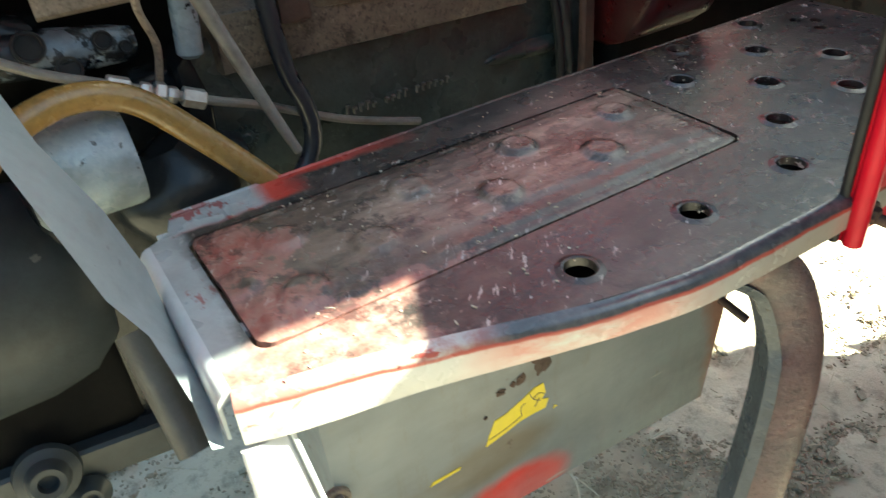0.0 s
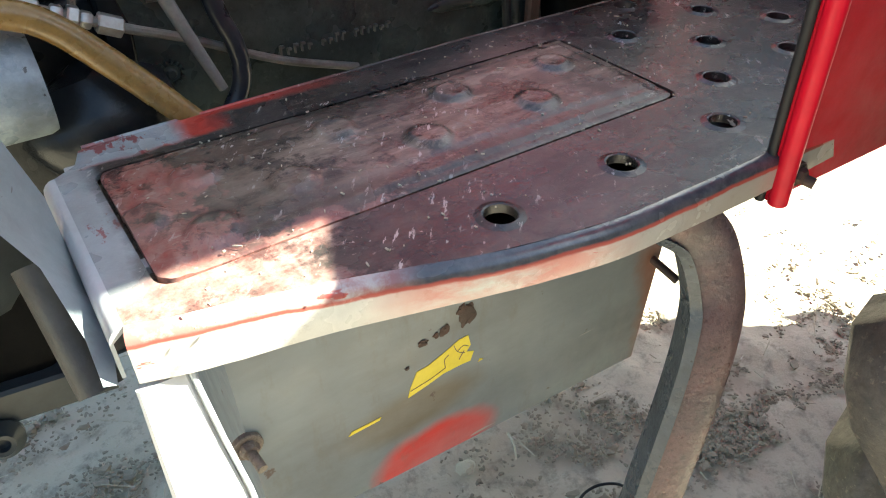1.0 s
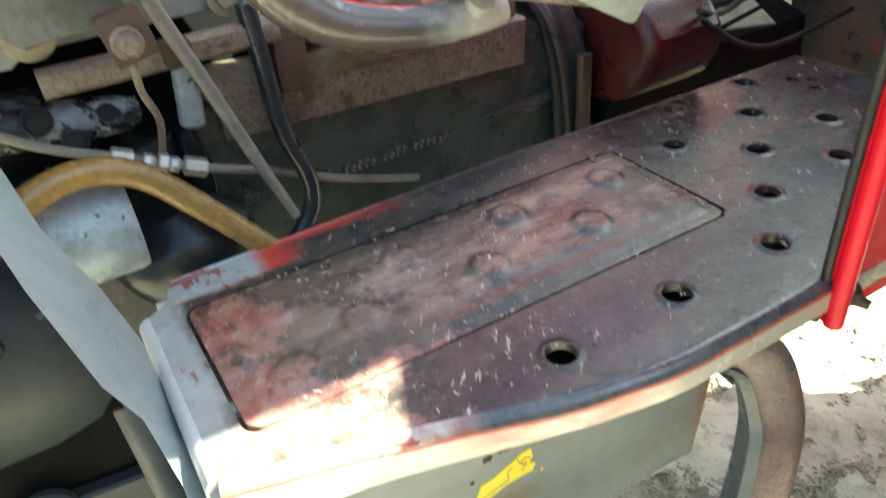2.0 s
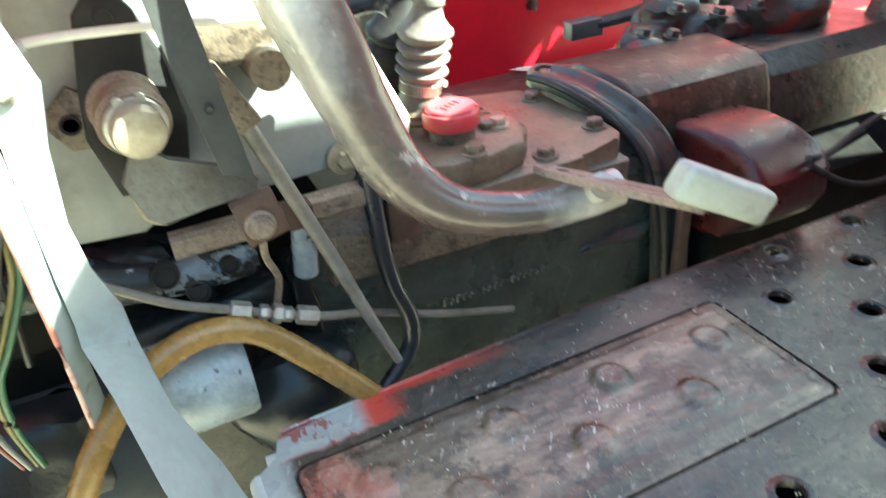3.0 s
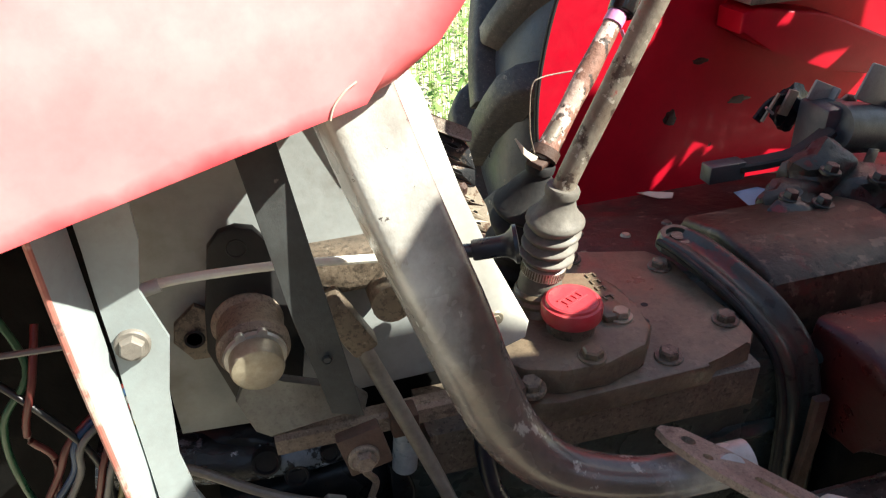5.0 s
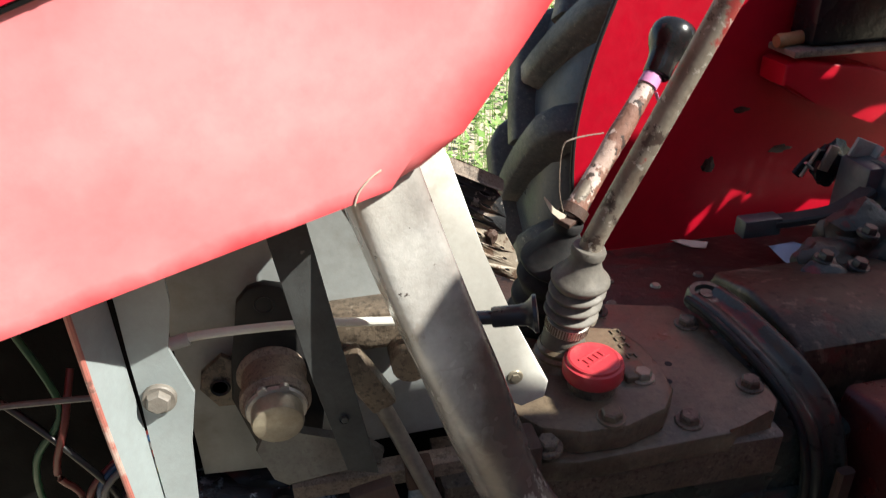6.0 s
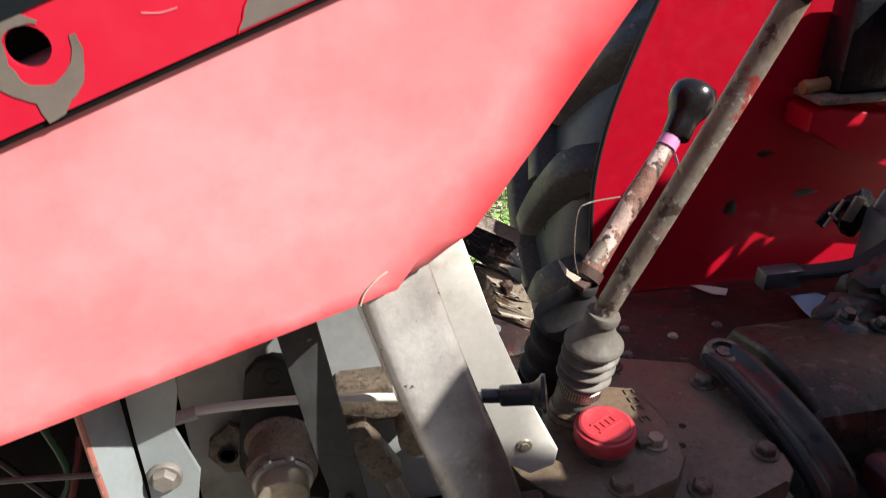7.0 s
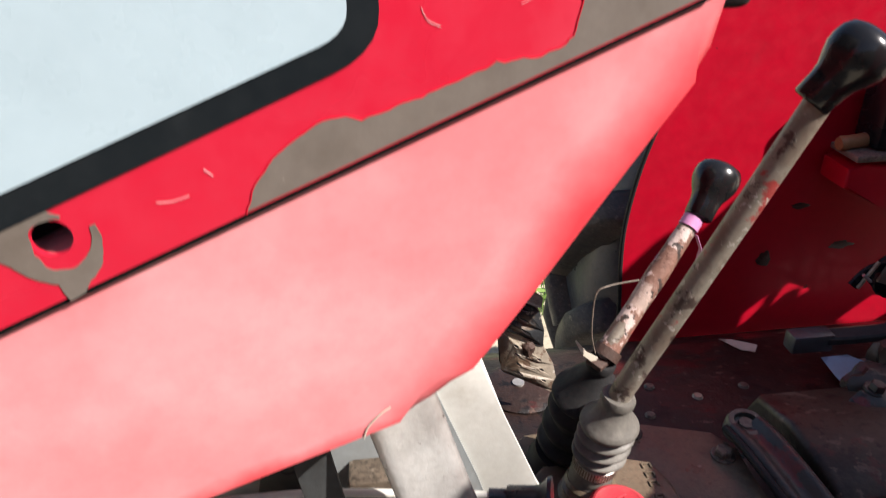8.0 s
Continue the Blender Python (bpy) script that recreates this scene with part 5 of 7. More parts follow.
def build_gearbox():
    side = [(0.07, 0.20), (0.60, 0.20), (0.60, 0.64), (0.475, 0.655), (0.475, 0.66), (0.125, 0.665), (0.07, 0.645)]
    box = part("gearbox", prism(side, 0.335, 2 * MID - 0.335, "xz", 0.012, 3), CAST_GREEN, tractor, "oily dark cast-iron gearbox housing")
    bell = prism([(-0.11, 0.20), (0.058, 0.20), (0.066, 0.40), (0.072, 0.60), (0.06, 0.635), (-0.11, 0.62)], 0.345, 2 * MID - 0.345, "xz", 0.022, 4)
    part("bell_casting", bell, OIL_BLACK, box, "oily black clutch housing casting", 60)
    part("bell_joint", prism([(0.060, 0.20), (0.074, 0.20), (0.080, 0.50), (0.086, 0.60), (0.074, 0.652), (0.060, 0.640)], 0.326, 2 * MID - 0.326, "xz", 0.004, 2), OIL_BLACK, box)
    # cast step at the top of the side and the cover plate
    part("top_rail", prism([(0.10, 0.625), (0.48, 0.615), (0.482, 0.672), (0.10, 0.685)], 0.312, 0.56, "xz", 0.006, 2), CAST, box)
    cover = [(0.175, 0.318), (0.24, 0.305), (0.41, 0.308), (0.428, 0.32), (0.472, 0.326), (0.488, 0.343), (0.492, 0.368), (0.478, 0.428), (0.486, 0.508), (0.465, 0.543), (0.35, 0.580), (0.22, 0.57), (0.175, 0.53)]
    part("gearbox_cover", prism(cover, 0.668, 0.696, "xy", 0.004, 2), CAST_TOP, box, "dusty brown cast cover plate")
    for k, (x, y, z) in enumerate(((0.375, 0.334, 0.696), (0.471, 0.372, 0.696), (0.461, 0.499, 0.696), (0.209, 0.318, 0.712), (0.36, 0.555, 0.696))):
        part("bolt", hex_bolt((x, y, z), (0, 0, 1), 0.0115, 0.011, 1.35, k), CAST, box, "grimy hexagon bolt")
    # lever tower flange
    fl = [(0.27 + r * math.cos(radians(t)), 0.405 + 0.92 * r * math.sin(radians(t))) for t, r in ((-150, 0.10), (-128, 0.104), (-104, 0.102), (-78, 0.103), (-50, 0.110), (-30, 0.108), (-8, 0.096), (20, 0.100), (42, 0.108), (70, 0.096), (120, 0.095), (160, 0.10), (190, 0.10))]
    part("tower_flange", prism(fl, 0.696, 0.728, "xy", 0.004, 2), CAST_TOP, box, "cast lever tower flange")
    part("bolt", hex_bolt((0.279, 0.326, 0.728), (0, 0, 1), 0.0115, 0.011, 1.3, 0.4), CAST_TOP, box)
    part("bolt", hex_bolt((0.338, 0.378, 0.728), (0, 0, 1), 0.0105, 0.010, 1.3, 0.9), BRASSY, box)
    part("lug", block((0.317, 0.372, 0.727), (0.345, 0.40, 0.736), 0.003), CAST_TOP, box)
    for k, (x, y) in enumerate(((0.344, 0.464), (0.3435, 0.450), (0.343, 0.436), (0.343, 0.416))):
        part("cast_mark", moved(merge(block((-0.004, -0.006, 0), (0.004, -0.0035, 0.0018), 0.0005), block((-0.004, 0.0035, 0), (0.004, 0.006, 0.0018), 0.0005), block((-0.0045, -0.005, 0), (-0.002, 0.005, 0.0018), 0.0005)), Matrix.Translation((x, y, 0.728)) @ Matrix.Rotation(-1.5, 4, "Z")), CAST_TOP, box)
    for x, y in ((0.385, 0.40), (0.40, 0.43)):
        part("dimple", lathe([(0, -0.0002), (0.0035, 0.0002), (0.0045, -0.0004)], 14, Matrix.Translation((x, y, 0.6965))), BLACK_RUBBER, box)
    # raised casting marks on the side: plain bars
    rnd = random.Random(6)
    for k in range(17):
        if k in (5, 10):
            continue
        x = 0.232 + k * 0.0085
        h = rnd.choice((0.008, 0.011, 0.012))
        part("cast_bar", merge(block((x, 0.331, 0.536 + k * 0.0002), (x + 0.0022, 0.3355, 0.536 + h), 0.0006), block((x, 0.331, 0.536 + h - 0.003), (x + 0.0052, 0.3355, 0.536 + h), 0.0006)), PIPE_GREY, box)
    hub = aim((0.112, 0.333, 0.548), (0, -1, 0))
    boss = part("cast_boss", lathe([(0.0, 0.006), (0.004, 0.0065), (0.006, 0.004), (0.009, 0.004), (0.0105, 0.0), (0.0105, -0.006)], 22, hub), CAST_GREEN, box, "small toothed boss cast on the side")
    for k in range(14):
        tooth = moved(block((0.0095, -0.0013, -0.002), (0.0138, 0.0013, 0.0045), 0.0005), hub @ Matrix.Rotation(2 * math.pi * k / 14, 4, "Z"))
        part("tooth", tooth, CAST_GREEN, boss)
    part("cast_rib", lump((0.50, 0.335, 0.552), (0.07, 0.012, 0.012), 3, 0.4), CAST_GREEN, box)
    # joint rib over the housing
    over = [(0.503, 0.528, 0.716), (0.507, 0.49, 0.719), (0.515, 0.43, 0.714), (0.528, 0.375, 0.697), (0.546, 0.338, 0.660), (0.558, 0.320, 0.60), (0.563, 0.312, 0.52), (0.566, 0.308, 0.42), (0.566, 0.308, 0.25)]
    ridge = [(-0.026, -0.014), (0.026, -0.014), (0.0265, 0.001), (0.023, 0.0065), (0.017, 0.0075), (0.012, 0.004), (0.007, 0.0005), (-0.002, 0.000), (-0.007, 0.003), (-0.012, 0.0085), (-0.018, 0.0095), (-0.024, 0.006), (-0.0265, 0.000)]
    part("joint_rib", sweep(smooth_path(over, 8), ridge, (0, -0.45, 0.9)), RIB, box, "dark oily ribbed housing joint", 60)
    part("rib_boss", lathe([(0.0, 0.007), (0.009, 0.007), (0.010, 0.003), (0.0145, 0.003), (0.016, 0.009), (0.0225, 0.009), (0.0255, 0.004), (0.0265, -0.012)], 28, aim((0.503, 0.530, 0.712), (0, -0.1, 1))), CAST_GREEN, box, "round cast boss at the end of the rib")
    part("seal_cord", sweep(smooth_path([(x - 0.030, y - 0.003, z + 0.001) for x, y, z in over], 8), circle(0.005, 10), (0, -0.45, 0.9)), BLACK_RUBBER, box)
    # rear housing
    rear = prism([(0.40, 0.30), (0.385, 0.45), (0.382, 0.60), (0.392, 0.672), (0.404, 0.704), (0.430, 0.716), (0.52, 0.722), (0.60, 0.70), (0.64, 0.62), (0.60, 0.30)], 0.555, 0.80, "yz", 0.01, 3)
    part("rear_housing", rear, CAST_OIL, box, "brown grimy rear axle housing")
    part("axle_casting", prism([(0.40, 0.30), (0.39, 0.60), (0.405, 0.68), (0.44, 0.705), (0.60, 0.69), (0.64, 0.62), (0.60, 0.30)], 0.802, 1.15, "yz", 0.012, 3), RIB, box, "dark oily axle casting behind the housing")
    red = prism([(0.262, 0.552), (0.228, 0.575), (0.212, 0.605), (0.214, 0.640), (0.235, 0.664), (0.275, 0.677), (0.32, 0.680), (0.37, 0.672), (0.39, 0.54), (0.30, 0.535)], 0.592, 0.72, "yz", 0.018, 4)
    part("side_casting", red, MAROON, box, "dull red side casting")
    # near-black colour paints the shade low beside the housing
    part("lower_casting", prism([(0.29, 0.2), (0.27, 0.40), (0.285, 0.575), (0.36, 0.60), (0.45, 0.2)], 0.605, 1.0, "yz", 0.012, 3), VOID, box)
    part("slit_plate", sweep([Vector(p) for p in ((0.566, 0.302, 0.61), (0.566, 0.300, 0.54), (0.566, 0.302, 0.46))], rect(0.02, 0.012, 0.003), (0, -1, 0)), RUST, box)
    # deck on the far side
    deck = [(0.545, 0.640), (0.70, 0.632), (0.86, 0.601), (0.995, 0.516), (0.995, 0.505), (0.545, 0.56)]
    part("far_deck", prism(deck, 0.20, 1.25, "yz", 0.003, 2), DECK, tractor, "grimy dark red deck plate")
    dk = bpy.data.objects["far_deck"]
    for x, y, z in ((0.518, 0.684, 0.633), (0.60, 0.70, 0.632), (0.43, 0.65, 0.635), (0.455, 0.72, 0.63)):
        part("deck_bolt", lathe([(0, 0.0035), (0.006, 0.0035), (0.0085, 0.0005), (0.0085, -0.002)], 16, Matrix.Translation((x, y, z))), BRASSY if x == 0.518 else CAST, dk)
    part("round_cover", lathe([(0, 0.008), (0.055, 0.008), (0.062, 0.004), (0.062, -0.01)], 30, Matrix.Translation((0.255, 0.74, 0.632))), DECK, dk)
    part("washer", lathe([(0.003, 0.0), (0.0095, 0.0), (0.0095, 0.003), (0.004, 0.003)], 20, Matrix.Translation((0.250, 0.745, 0.640))), STEEL, dk)


def bellows(r, h, folds, neck, m, fr=None, cone=0.046):
    """A ribbed boot: a plain foot, thin sharp folds and a tall cone up to a collar on the lever."""
    foot = 0.034
    fr = fr or r
    prof = [(fr * 1.06, -0.004), (fr * 1.08, 0.002), (fr * 1.0, 0.006), (fr * 1.07, 0.010), (fr * 0.98, 0.014), (fr * 0.96, foot)]
    dz = (h - foot - cone) / folds
    for k in range(folds):
        z = foot + dz * k
        q = r * (0.97 + 0.03 * k / folds)
        prof += [(q * 0.80, z + dz * 0.05), (q * 0.84, z + dz * 0.18), (q * 1.00, z + dz * 0.52), (q * 1.035, z + dz * 0.62), (q * 1.03, z + dz * 0.70), (q * 0.97, z + dz * 0.80), (q * 0.80, z + dz * 0.97)]
    prof += [(r * 0.82, h - cone), (r * 1.00, h - cone + 0.006), (r * 1.05, h - cone + 0.0085), (r * 1.04, h - cone + 0.011), (r * 0.93, h - cone + 0.014), (r * 0.66, h - cone * 0.45), (neck * 1.45, h - 0.011), (neck * 1.42, h - 0.007), (neck * 1.62, h - 0.006), (neck * 1.65, h), (neck * 1.5, h + 0.003), (neck, h + 0.003)]
    bm = lathe(prof, 40, Matrix())
    for v in bm.verts:                      # folds slump to one side
        t = min(1, max(0, (v.co.z - foot) / (h - foot - cone * 0.5)))
        v.co.z += 0.13 * v.co.x * math.sin(math.pi * t) - 0.10 * v.co.y * math.sin(math.pi * t)
    return moved(bm, m)


def knob(m, s=1.0):
    prof = [(0.0, -0.026), (0.0150, -0.026), (0.0165, -0.024), (0.0170, -0.008), (0.0185, 0.000), (0.0225, 0.008), (0.0262, 0.017), (0.0272, 0.025), (0.0262, 0.033), (0.0225, 0.0395), (0.015, 0.0435), (0.0, 0.045)]
    return lathe([(r * s, z * s) for r, z in prof], 36, m)


def build_levers():
    base, neck, top = Vector((0.2640, 0.433, 0.752)), Vector((0.2815, 0.421, 0.874)), Vector((0.410, 0.393, 1.189))
    way = (neck - base).normalized()
    lever = part("gear_lever", tube([base + way * 0.08, neck, neck.lerp(top, 0.35), top], 0.0118, 16, 6), LEVER, tractor, "worn steel gear lever", 60)
    m = aim(base, way)
    part("boot", bellows(0.0300, (neck - base).length, 3, 0.0112, m, 0.0225), BOOT, lever, "dusty ribbed rubber boot", 60)
    part("hose_clamp", lathe([(0.0225, 0.018), (0.0242, 0.019), (0.0242, 0.031), (0.0225, 0.032)], 40, m), STEEL, lever, "steel hose clamp")
    bars = []
    for k in range(48):
        a = 2 * math.pi * k / 48
        bars.append(moved(block((0.0239, -0.0008, 0.020), (0.0247, 0.0008, 0.030), 0), m @ Matrix.Rotation(a, 4, "Z")))
    part("clamp_slots", merge(*bars), CAST, lever)
    part("clamp_screw", moved(merge(block((0.0235, -0.009, 0.016), (0.032, 0.009, 0.032), 0.002), rod((0.029, -0.015, 0.024), (0.029, 0.011, 0.024), 0.0045)), m @ Matrix.Rotation(-0.5, 4, "Z")), BRASSY, lever)
    part("tower_seat", lathe([(0.052, -0.044), (0.048, -0.036), (0.036, -0.026), (0.030, -0.016), (0.031, -0.012), (0.027, -0.009), (0.028, -0.004), (0.025, 0.0), (0.0, 0.001)], 36, Matrix.Translation(base)), CAST_TOP, lever)
    kd = (top - neck).normalized()
    part("knob", knob(aim(top + kd * 0.020, kd + Vector((0.25, 0.0, -0.12)))), BLACK_PLASTIC, lever, "glossy black gear knob", 60)
    # the shorter range lever behind it
    b2, n2, t2 = Vector((0.252, 0.510, 0.695)), Vector((0.282, 0.476, 0.885)), Vector((0.398, 0.547, 1.014))
    w2 = (n2 - b2).normalized()
    lev2 = part("range_lever", tube([b2 + w2 * 0.12, n2, n2.lerp(t2, 0.4), t2], 0.0092, 14, 6), LEVER, tractor, "short range lever", 60)
    part("boot", bellows(0.040, (n2 - b2).length - 0.008, 3, 0.010, aim(b2, w2), None, 0.062), BOOT_DARK, lev2, "dark rubber boot", 60)
    part("wrap", tube([n2.lerp(t2, 0.04), n2.lerp(t2, 0.3), n2.lerp(t2, 0.62), n2.lerp(t2, 0.90)], 0.0118, 14, 6, (0, 0, 1), 1.0, [1.12, 1.0, 0.95, 1.06, 0.95, 0.9]), TAPED, lev2, "stained wrapping round the lever")
    part("tape_end", tube([n2.lerp(t2, 0.915), n2.lerp(t2, 0.985)], 0.0115, 12), PINK_TAPE, lev2, "pink tape")
    part("tape_tail", sweep([n2.lerp(t2, 0.88) + Vector((0.010, -0.008, 0)), n2.lerp(t2, 0.86) + Vector((0.017, -0.012, -0.012)), n2.lerp(t2, 0.84) + Vector((0.016, -0.012, -0.03))], rect(0.007, 0.0008, 0.0002), (1, 0, 0)), PINK_TAPE, lev2)
    part("collar", merge(moved(block((-0.022, -0.010, -0.003), (0.018, 0.010, 0.004), 0.002), aim(n2, w2)), tube([n2, n2.lerp(t2, 0.06)], 0.016, 14)), RUST, lev2)
    part("rag_strip", sweep([n2 + Vector(q) for q in ((-0.012, -0.01, 0.004), (-0.026, -0.012, 0.016), (-0.036, -0.01, 0.032))], rect(0.008, 0.001, 0.0003), (0, -1, 0.3), [1, 0.7, 0.25]), PAPER, lev2)
    k2 = (t2 - n2).normalized()
    part("knob", knob(aim(t2 + k2 * 0.024, k2 + Vector((0.0, 0.1, 0.25))), 0.95), BLACK_PLASTIC, lev2, "glossy black knob", 60)
    part("thin_wire", tube([(0.272, 0.472, 0.89), (0.265, 0.472, 0.92), (0.266, 0.474, 0.965), (0.278, 0.476, 0.975), (0.315, 0.484, 0.975)], 0.0008, 6), RUST_DUST, lev2)
    cap = part("filler_cap", lathe([(0.024, -0.028), (0.025, -0.004), (0.0315, -0.003), (0.0328, 0.0), (0.0330, 0.0105), (0.0315, 0.0145), (0.0290, 0.0155), (0.0280, 0.0180), (0.0255, 0.0190), (0.0235, 0.0182), (0.0, 0.0184)], 44, Matrix.Translation((0.279, 0.379, 0.747))), CAP_RED, tractor, "faded red plastic filler cap")
    part("cap_neck", lathe([(0.026, -0.022), (0.026, -0.001)], 30, Matrix.Translation((0.279, 0.379, 0.747))), CAST, cap)
    marks = [moved(m_, Matrix.Translation((0.279, 0.379, 0.7652)) @ Matrix.Rotation(0.45, 4, "Z")) for m_ in
             (block((-0.016, 0.006, 0), (0.016, 0.0078, 0.0016), 0.0004), block((-0.016, -0.0078, 0), (0.016, -0.006, 0.0016), 0.0004), *[block((-0.013 + k * 0.0075, -0.0042, 0), (-0.0105 + k * 0.0075, 0.0042, 0.0014), 0.0004) for k in range(4)])]
    part("cap_marks", merge(*marks), CAP_RED, cap)


def build_engine_side():
    eng = part("starter_motor", lathe([(0, 0.0), (0.040, 0.0), (0.046, 0.004), (0.0475, 0.012), (0.0475, 0.085), (0.045, 0.092), (0.0, 0.094)], 32, aim((-0.10, 0.285, 0.590), (1, 0, 0))), GREY_BLUE, tractor, "dull grey starter motor")
    part("end_bulge", lump((0.036, 0.292, 0.528), (0.072, 0.050, 0.064), 5, 0.16), OIL_BLACK, eng, "black oily end housing")
    # block and sump take a near-black that stands for deep shade
    blk = part("engine_block", prism([(-0.75, 0.30), (-0.10, 0.26), (-0.10, 0.95), (-0.75, 0.95)], 0.40, 0.60, "xz", 0.01), VOID, tractor, "oily engine block, coloured near-black for deep shade")
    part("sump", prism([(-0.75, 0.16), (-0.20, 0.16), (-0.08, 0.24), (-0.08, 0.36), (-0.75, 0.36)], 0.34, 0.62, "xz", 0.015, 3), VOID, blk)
    part("clutch_bell", lathe([(0.0, 0.0), (0.085, 0.0), (0.12, 0.015), (0.142, 0.05), (0.15, 0.10), (0.152, 0.30), (0.165, 0.31), (0.165, 0.34), (0.0, 0.34)], 48, aim((-0.06, 0.455, 0.415), (-1, 0, 0))), HOUSING, blk, "smooth rounded dark grey housing", 40)
    part("sump_rail", sweep([Vector(p) for p in ((-0.75, 0.335, 0.255), (-0.3, 0.335, 0.235), (-0.04, 0.335, 0.205))], rect(0.03, 0.05, 0.004)), HOUSING, blk)
    part("drain_eye", lathe([(0.0, 0.002), (0.010, 0.002), (0.011, 0.014), (0.018, 0.015), (0.022, 0.008), (0.024, 0.0), (0.034, -0.004), (0.036, -0.014), (0.0, -0.014)], 28, aim((-0.199, 0.300, 0.248), (0, -1, 0.3))), HOUSING, blk)
    part("drain_eye", lathe([(0.0, 0.002), (0.007, 0.002), (0.008, 0.010), (0.013, 0.011), (0.016, 0.006), (0.024, -0.004), (0.024, -0.012), (0.0, -0.012)], 24, aim((-0.172, 0.305, 0.190), (0, -1, 0.3))), HOUSING, blk)
    for k, (x, y, z, a, b, c) in enumerate(((-0.22, 0.37, 0.48, 0.09, 0.06, 0.09), (-0.09, 0.365, 0.69, 0.055, 0.03, 0.028))):
        part("oily_casting", lump((x, y, z), (a, b, c), k, 0.25), OIL_BLACK, blk)
    mf = part("oily_manifold", tube([(-0.20, 0.350, 0.712), (-0.13, 0.348, 0.696), (-0.08, 0.346, 0.682), (-0.02, 0.346, 0.674), (0.032, 0.350, 0.668)], 0.024, 20, 8, (0, 0, 1), 0.9, [1.1, 1.15, 1.05, 1.0, 0.9, 0.7]), SKY_GLOSS, tractor, "oily glossy pipe casting with round ports", 60)
    for x, z, r in ((-0.055, 0.690, 0.014), (-0.030, 0.664, 0.012), (0.004, 0.682, 0.009), (0.022, 0.672, 0.006)):
        part("port", lathe([(0.0, 0.001), (r * 0.72, 0.001), (r * 0.80, 0.004), (r * 0.95, 0.004), (r, 0.0), (r, -0.006)], 22, aim((x, 0.324, z), (0.0, -1, 0.25))), BLACK_RUBBER, mf)
    # near-black sheets added behind panel and bracket so the gaps look dark
    part("bay_screen", prism([(-0.14, 0.56), (0.185, 0.60), (0.185, 0.70), (0.12, 0.90), (0.05, 1.03), (-0.14, 1.0)], 0.385, 0.392, "xz", 0.001), VOID, blk)
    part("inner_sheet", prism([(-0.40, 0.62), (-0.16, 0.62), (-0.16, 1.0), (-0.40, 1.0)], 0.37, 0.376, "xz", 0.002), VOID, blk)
    # hoses and pipes
    part("ochre_hose", tube([(-0.20, 0.205, 0.50), (-0.165, 0.205, 0.585), (-0.115, 0.232, 0.640), (-0.055, 0.252, 0.661), (0.0, 0.256, 0.649), (0.050, 0.246, 0.600), (0.096, 0.232, 0.545), (0.14, 0.228, 0.49)], 0.0125, 16, 8), HOSE, tractor, "bent ochre rubber hose", 60)
    pipe = part("fuel_pipe", tube([(-0.16, 0.318, 0.735), (-0.114, 0.313, 0.709), (-0.06, 0.300, 0.676), (-0.008, 0.290, 0.654), (0.071, 0.286, 0.618), (0.13, 0.300, 0.590), (0.224, 0.318, 0.540), (0.32, 0.322, 0.507)], 0.0046, 10, 8), PIPE_GREY, tractor, "thin steel pipe with plated unions")
    p0, p1 = Vector((-0.010, 0.290, 0.6545)), Vector((0.072, 0.286, 0.6175))
    dd = (p1 - p0)
    for f, r, ln in ((0.12, 0.0095, 0.020), (0.38, 0.008, 0.010), (0.52, 0.0105, 0.010), (0.64, 0.008, 0.010), (0.86, 0.0098, 0.022)):
        c = p0 + dd * f
        part("union_nut", lathe([(0, 0), (r * 0.85, 0), (r, 0.0015), (r, ln - 0.0015), (r * 0.85, ln), (0, ln)], 6, aim(c - dd.normalized() * ln / 2, dd)), STEEL, pipe, "plated union nut")
    part("black_hose", tube([(0.146, 0.302, 0.76), (0.151, 0.301, 0.70), (0.154, 0.300, 0.655), (0.161, 0.300, 0.612), (0.173, 0.299, 0.575), (0.173, 0.297, 0.540), (0.155, 0.292, 0.512), (0.12, 0.28, 0.488)], 0.0098, 14, 8), NAVY_PLASTIC, tractor, "black rubber hose", 60)
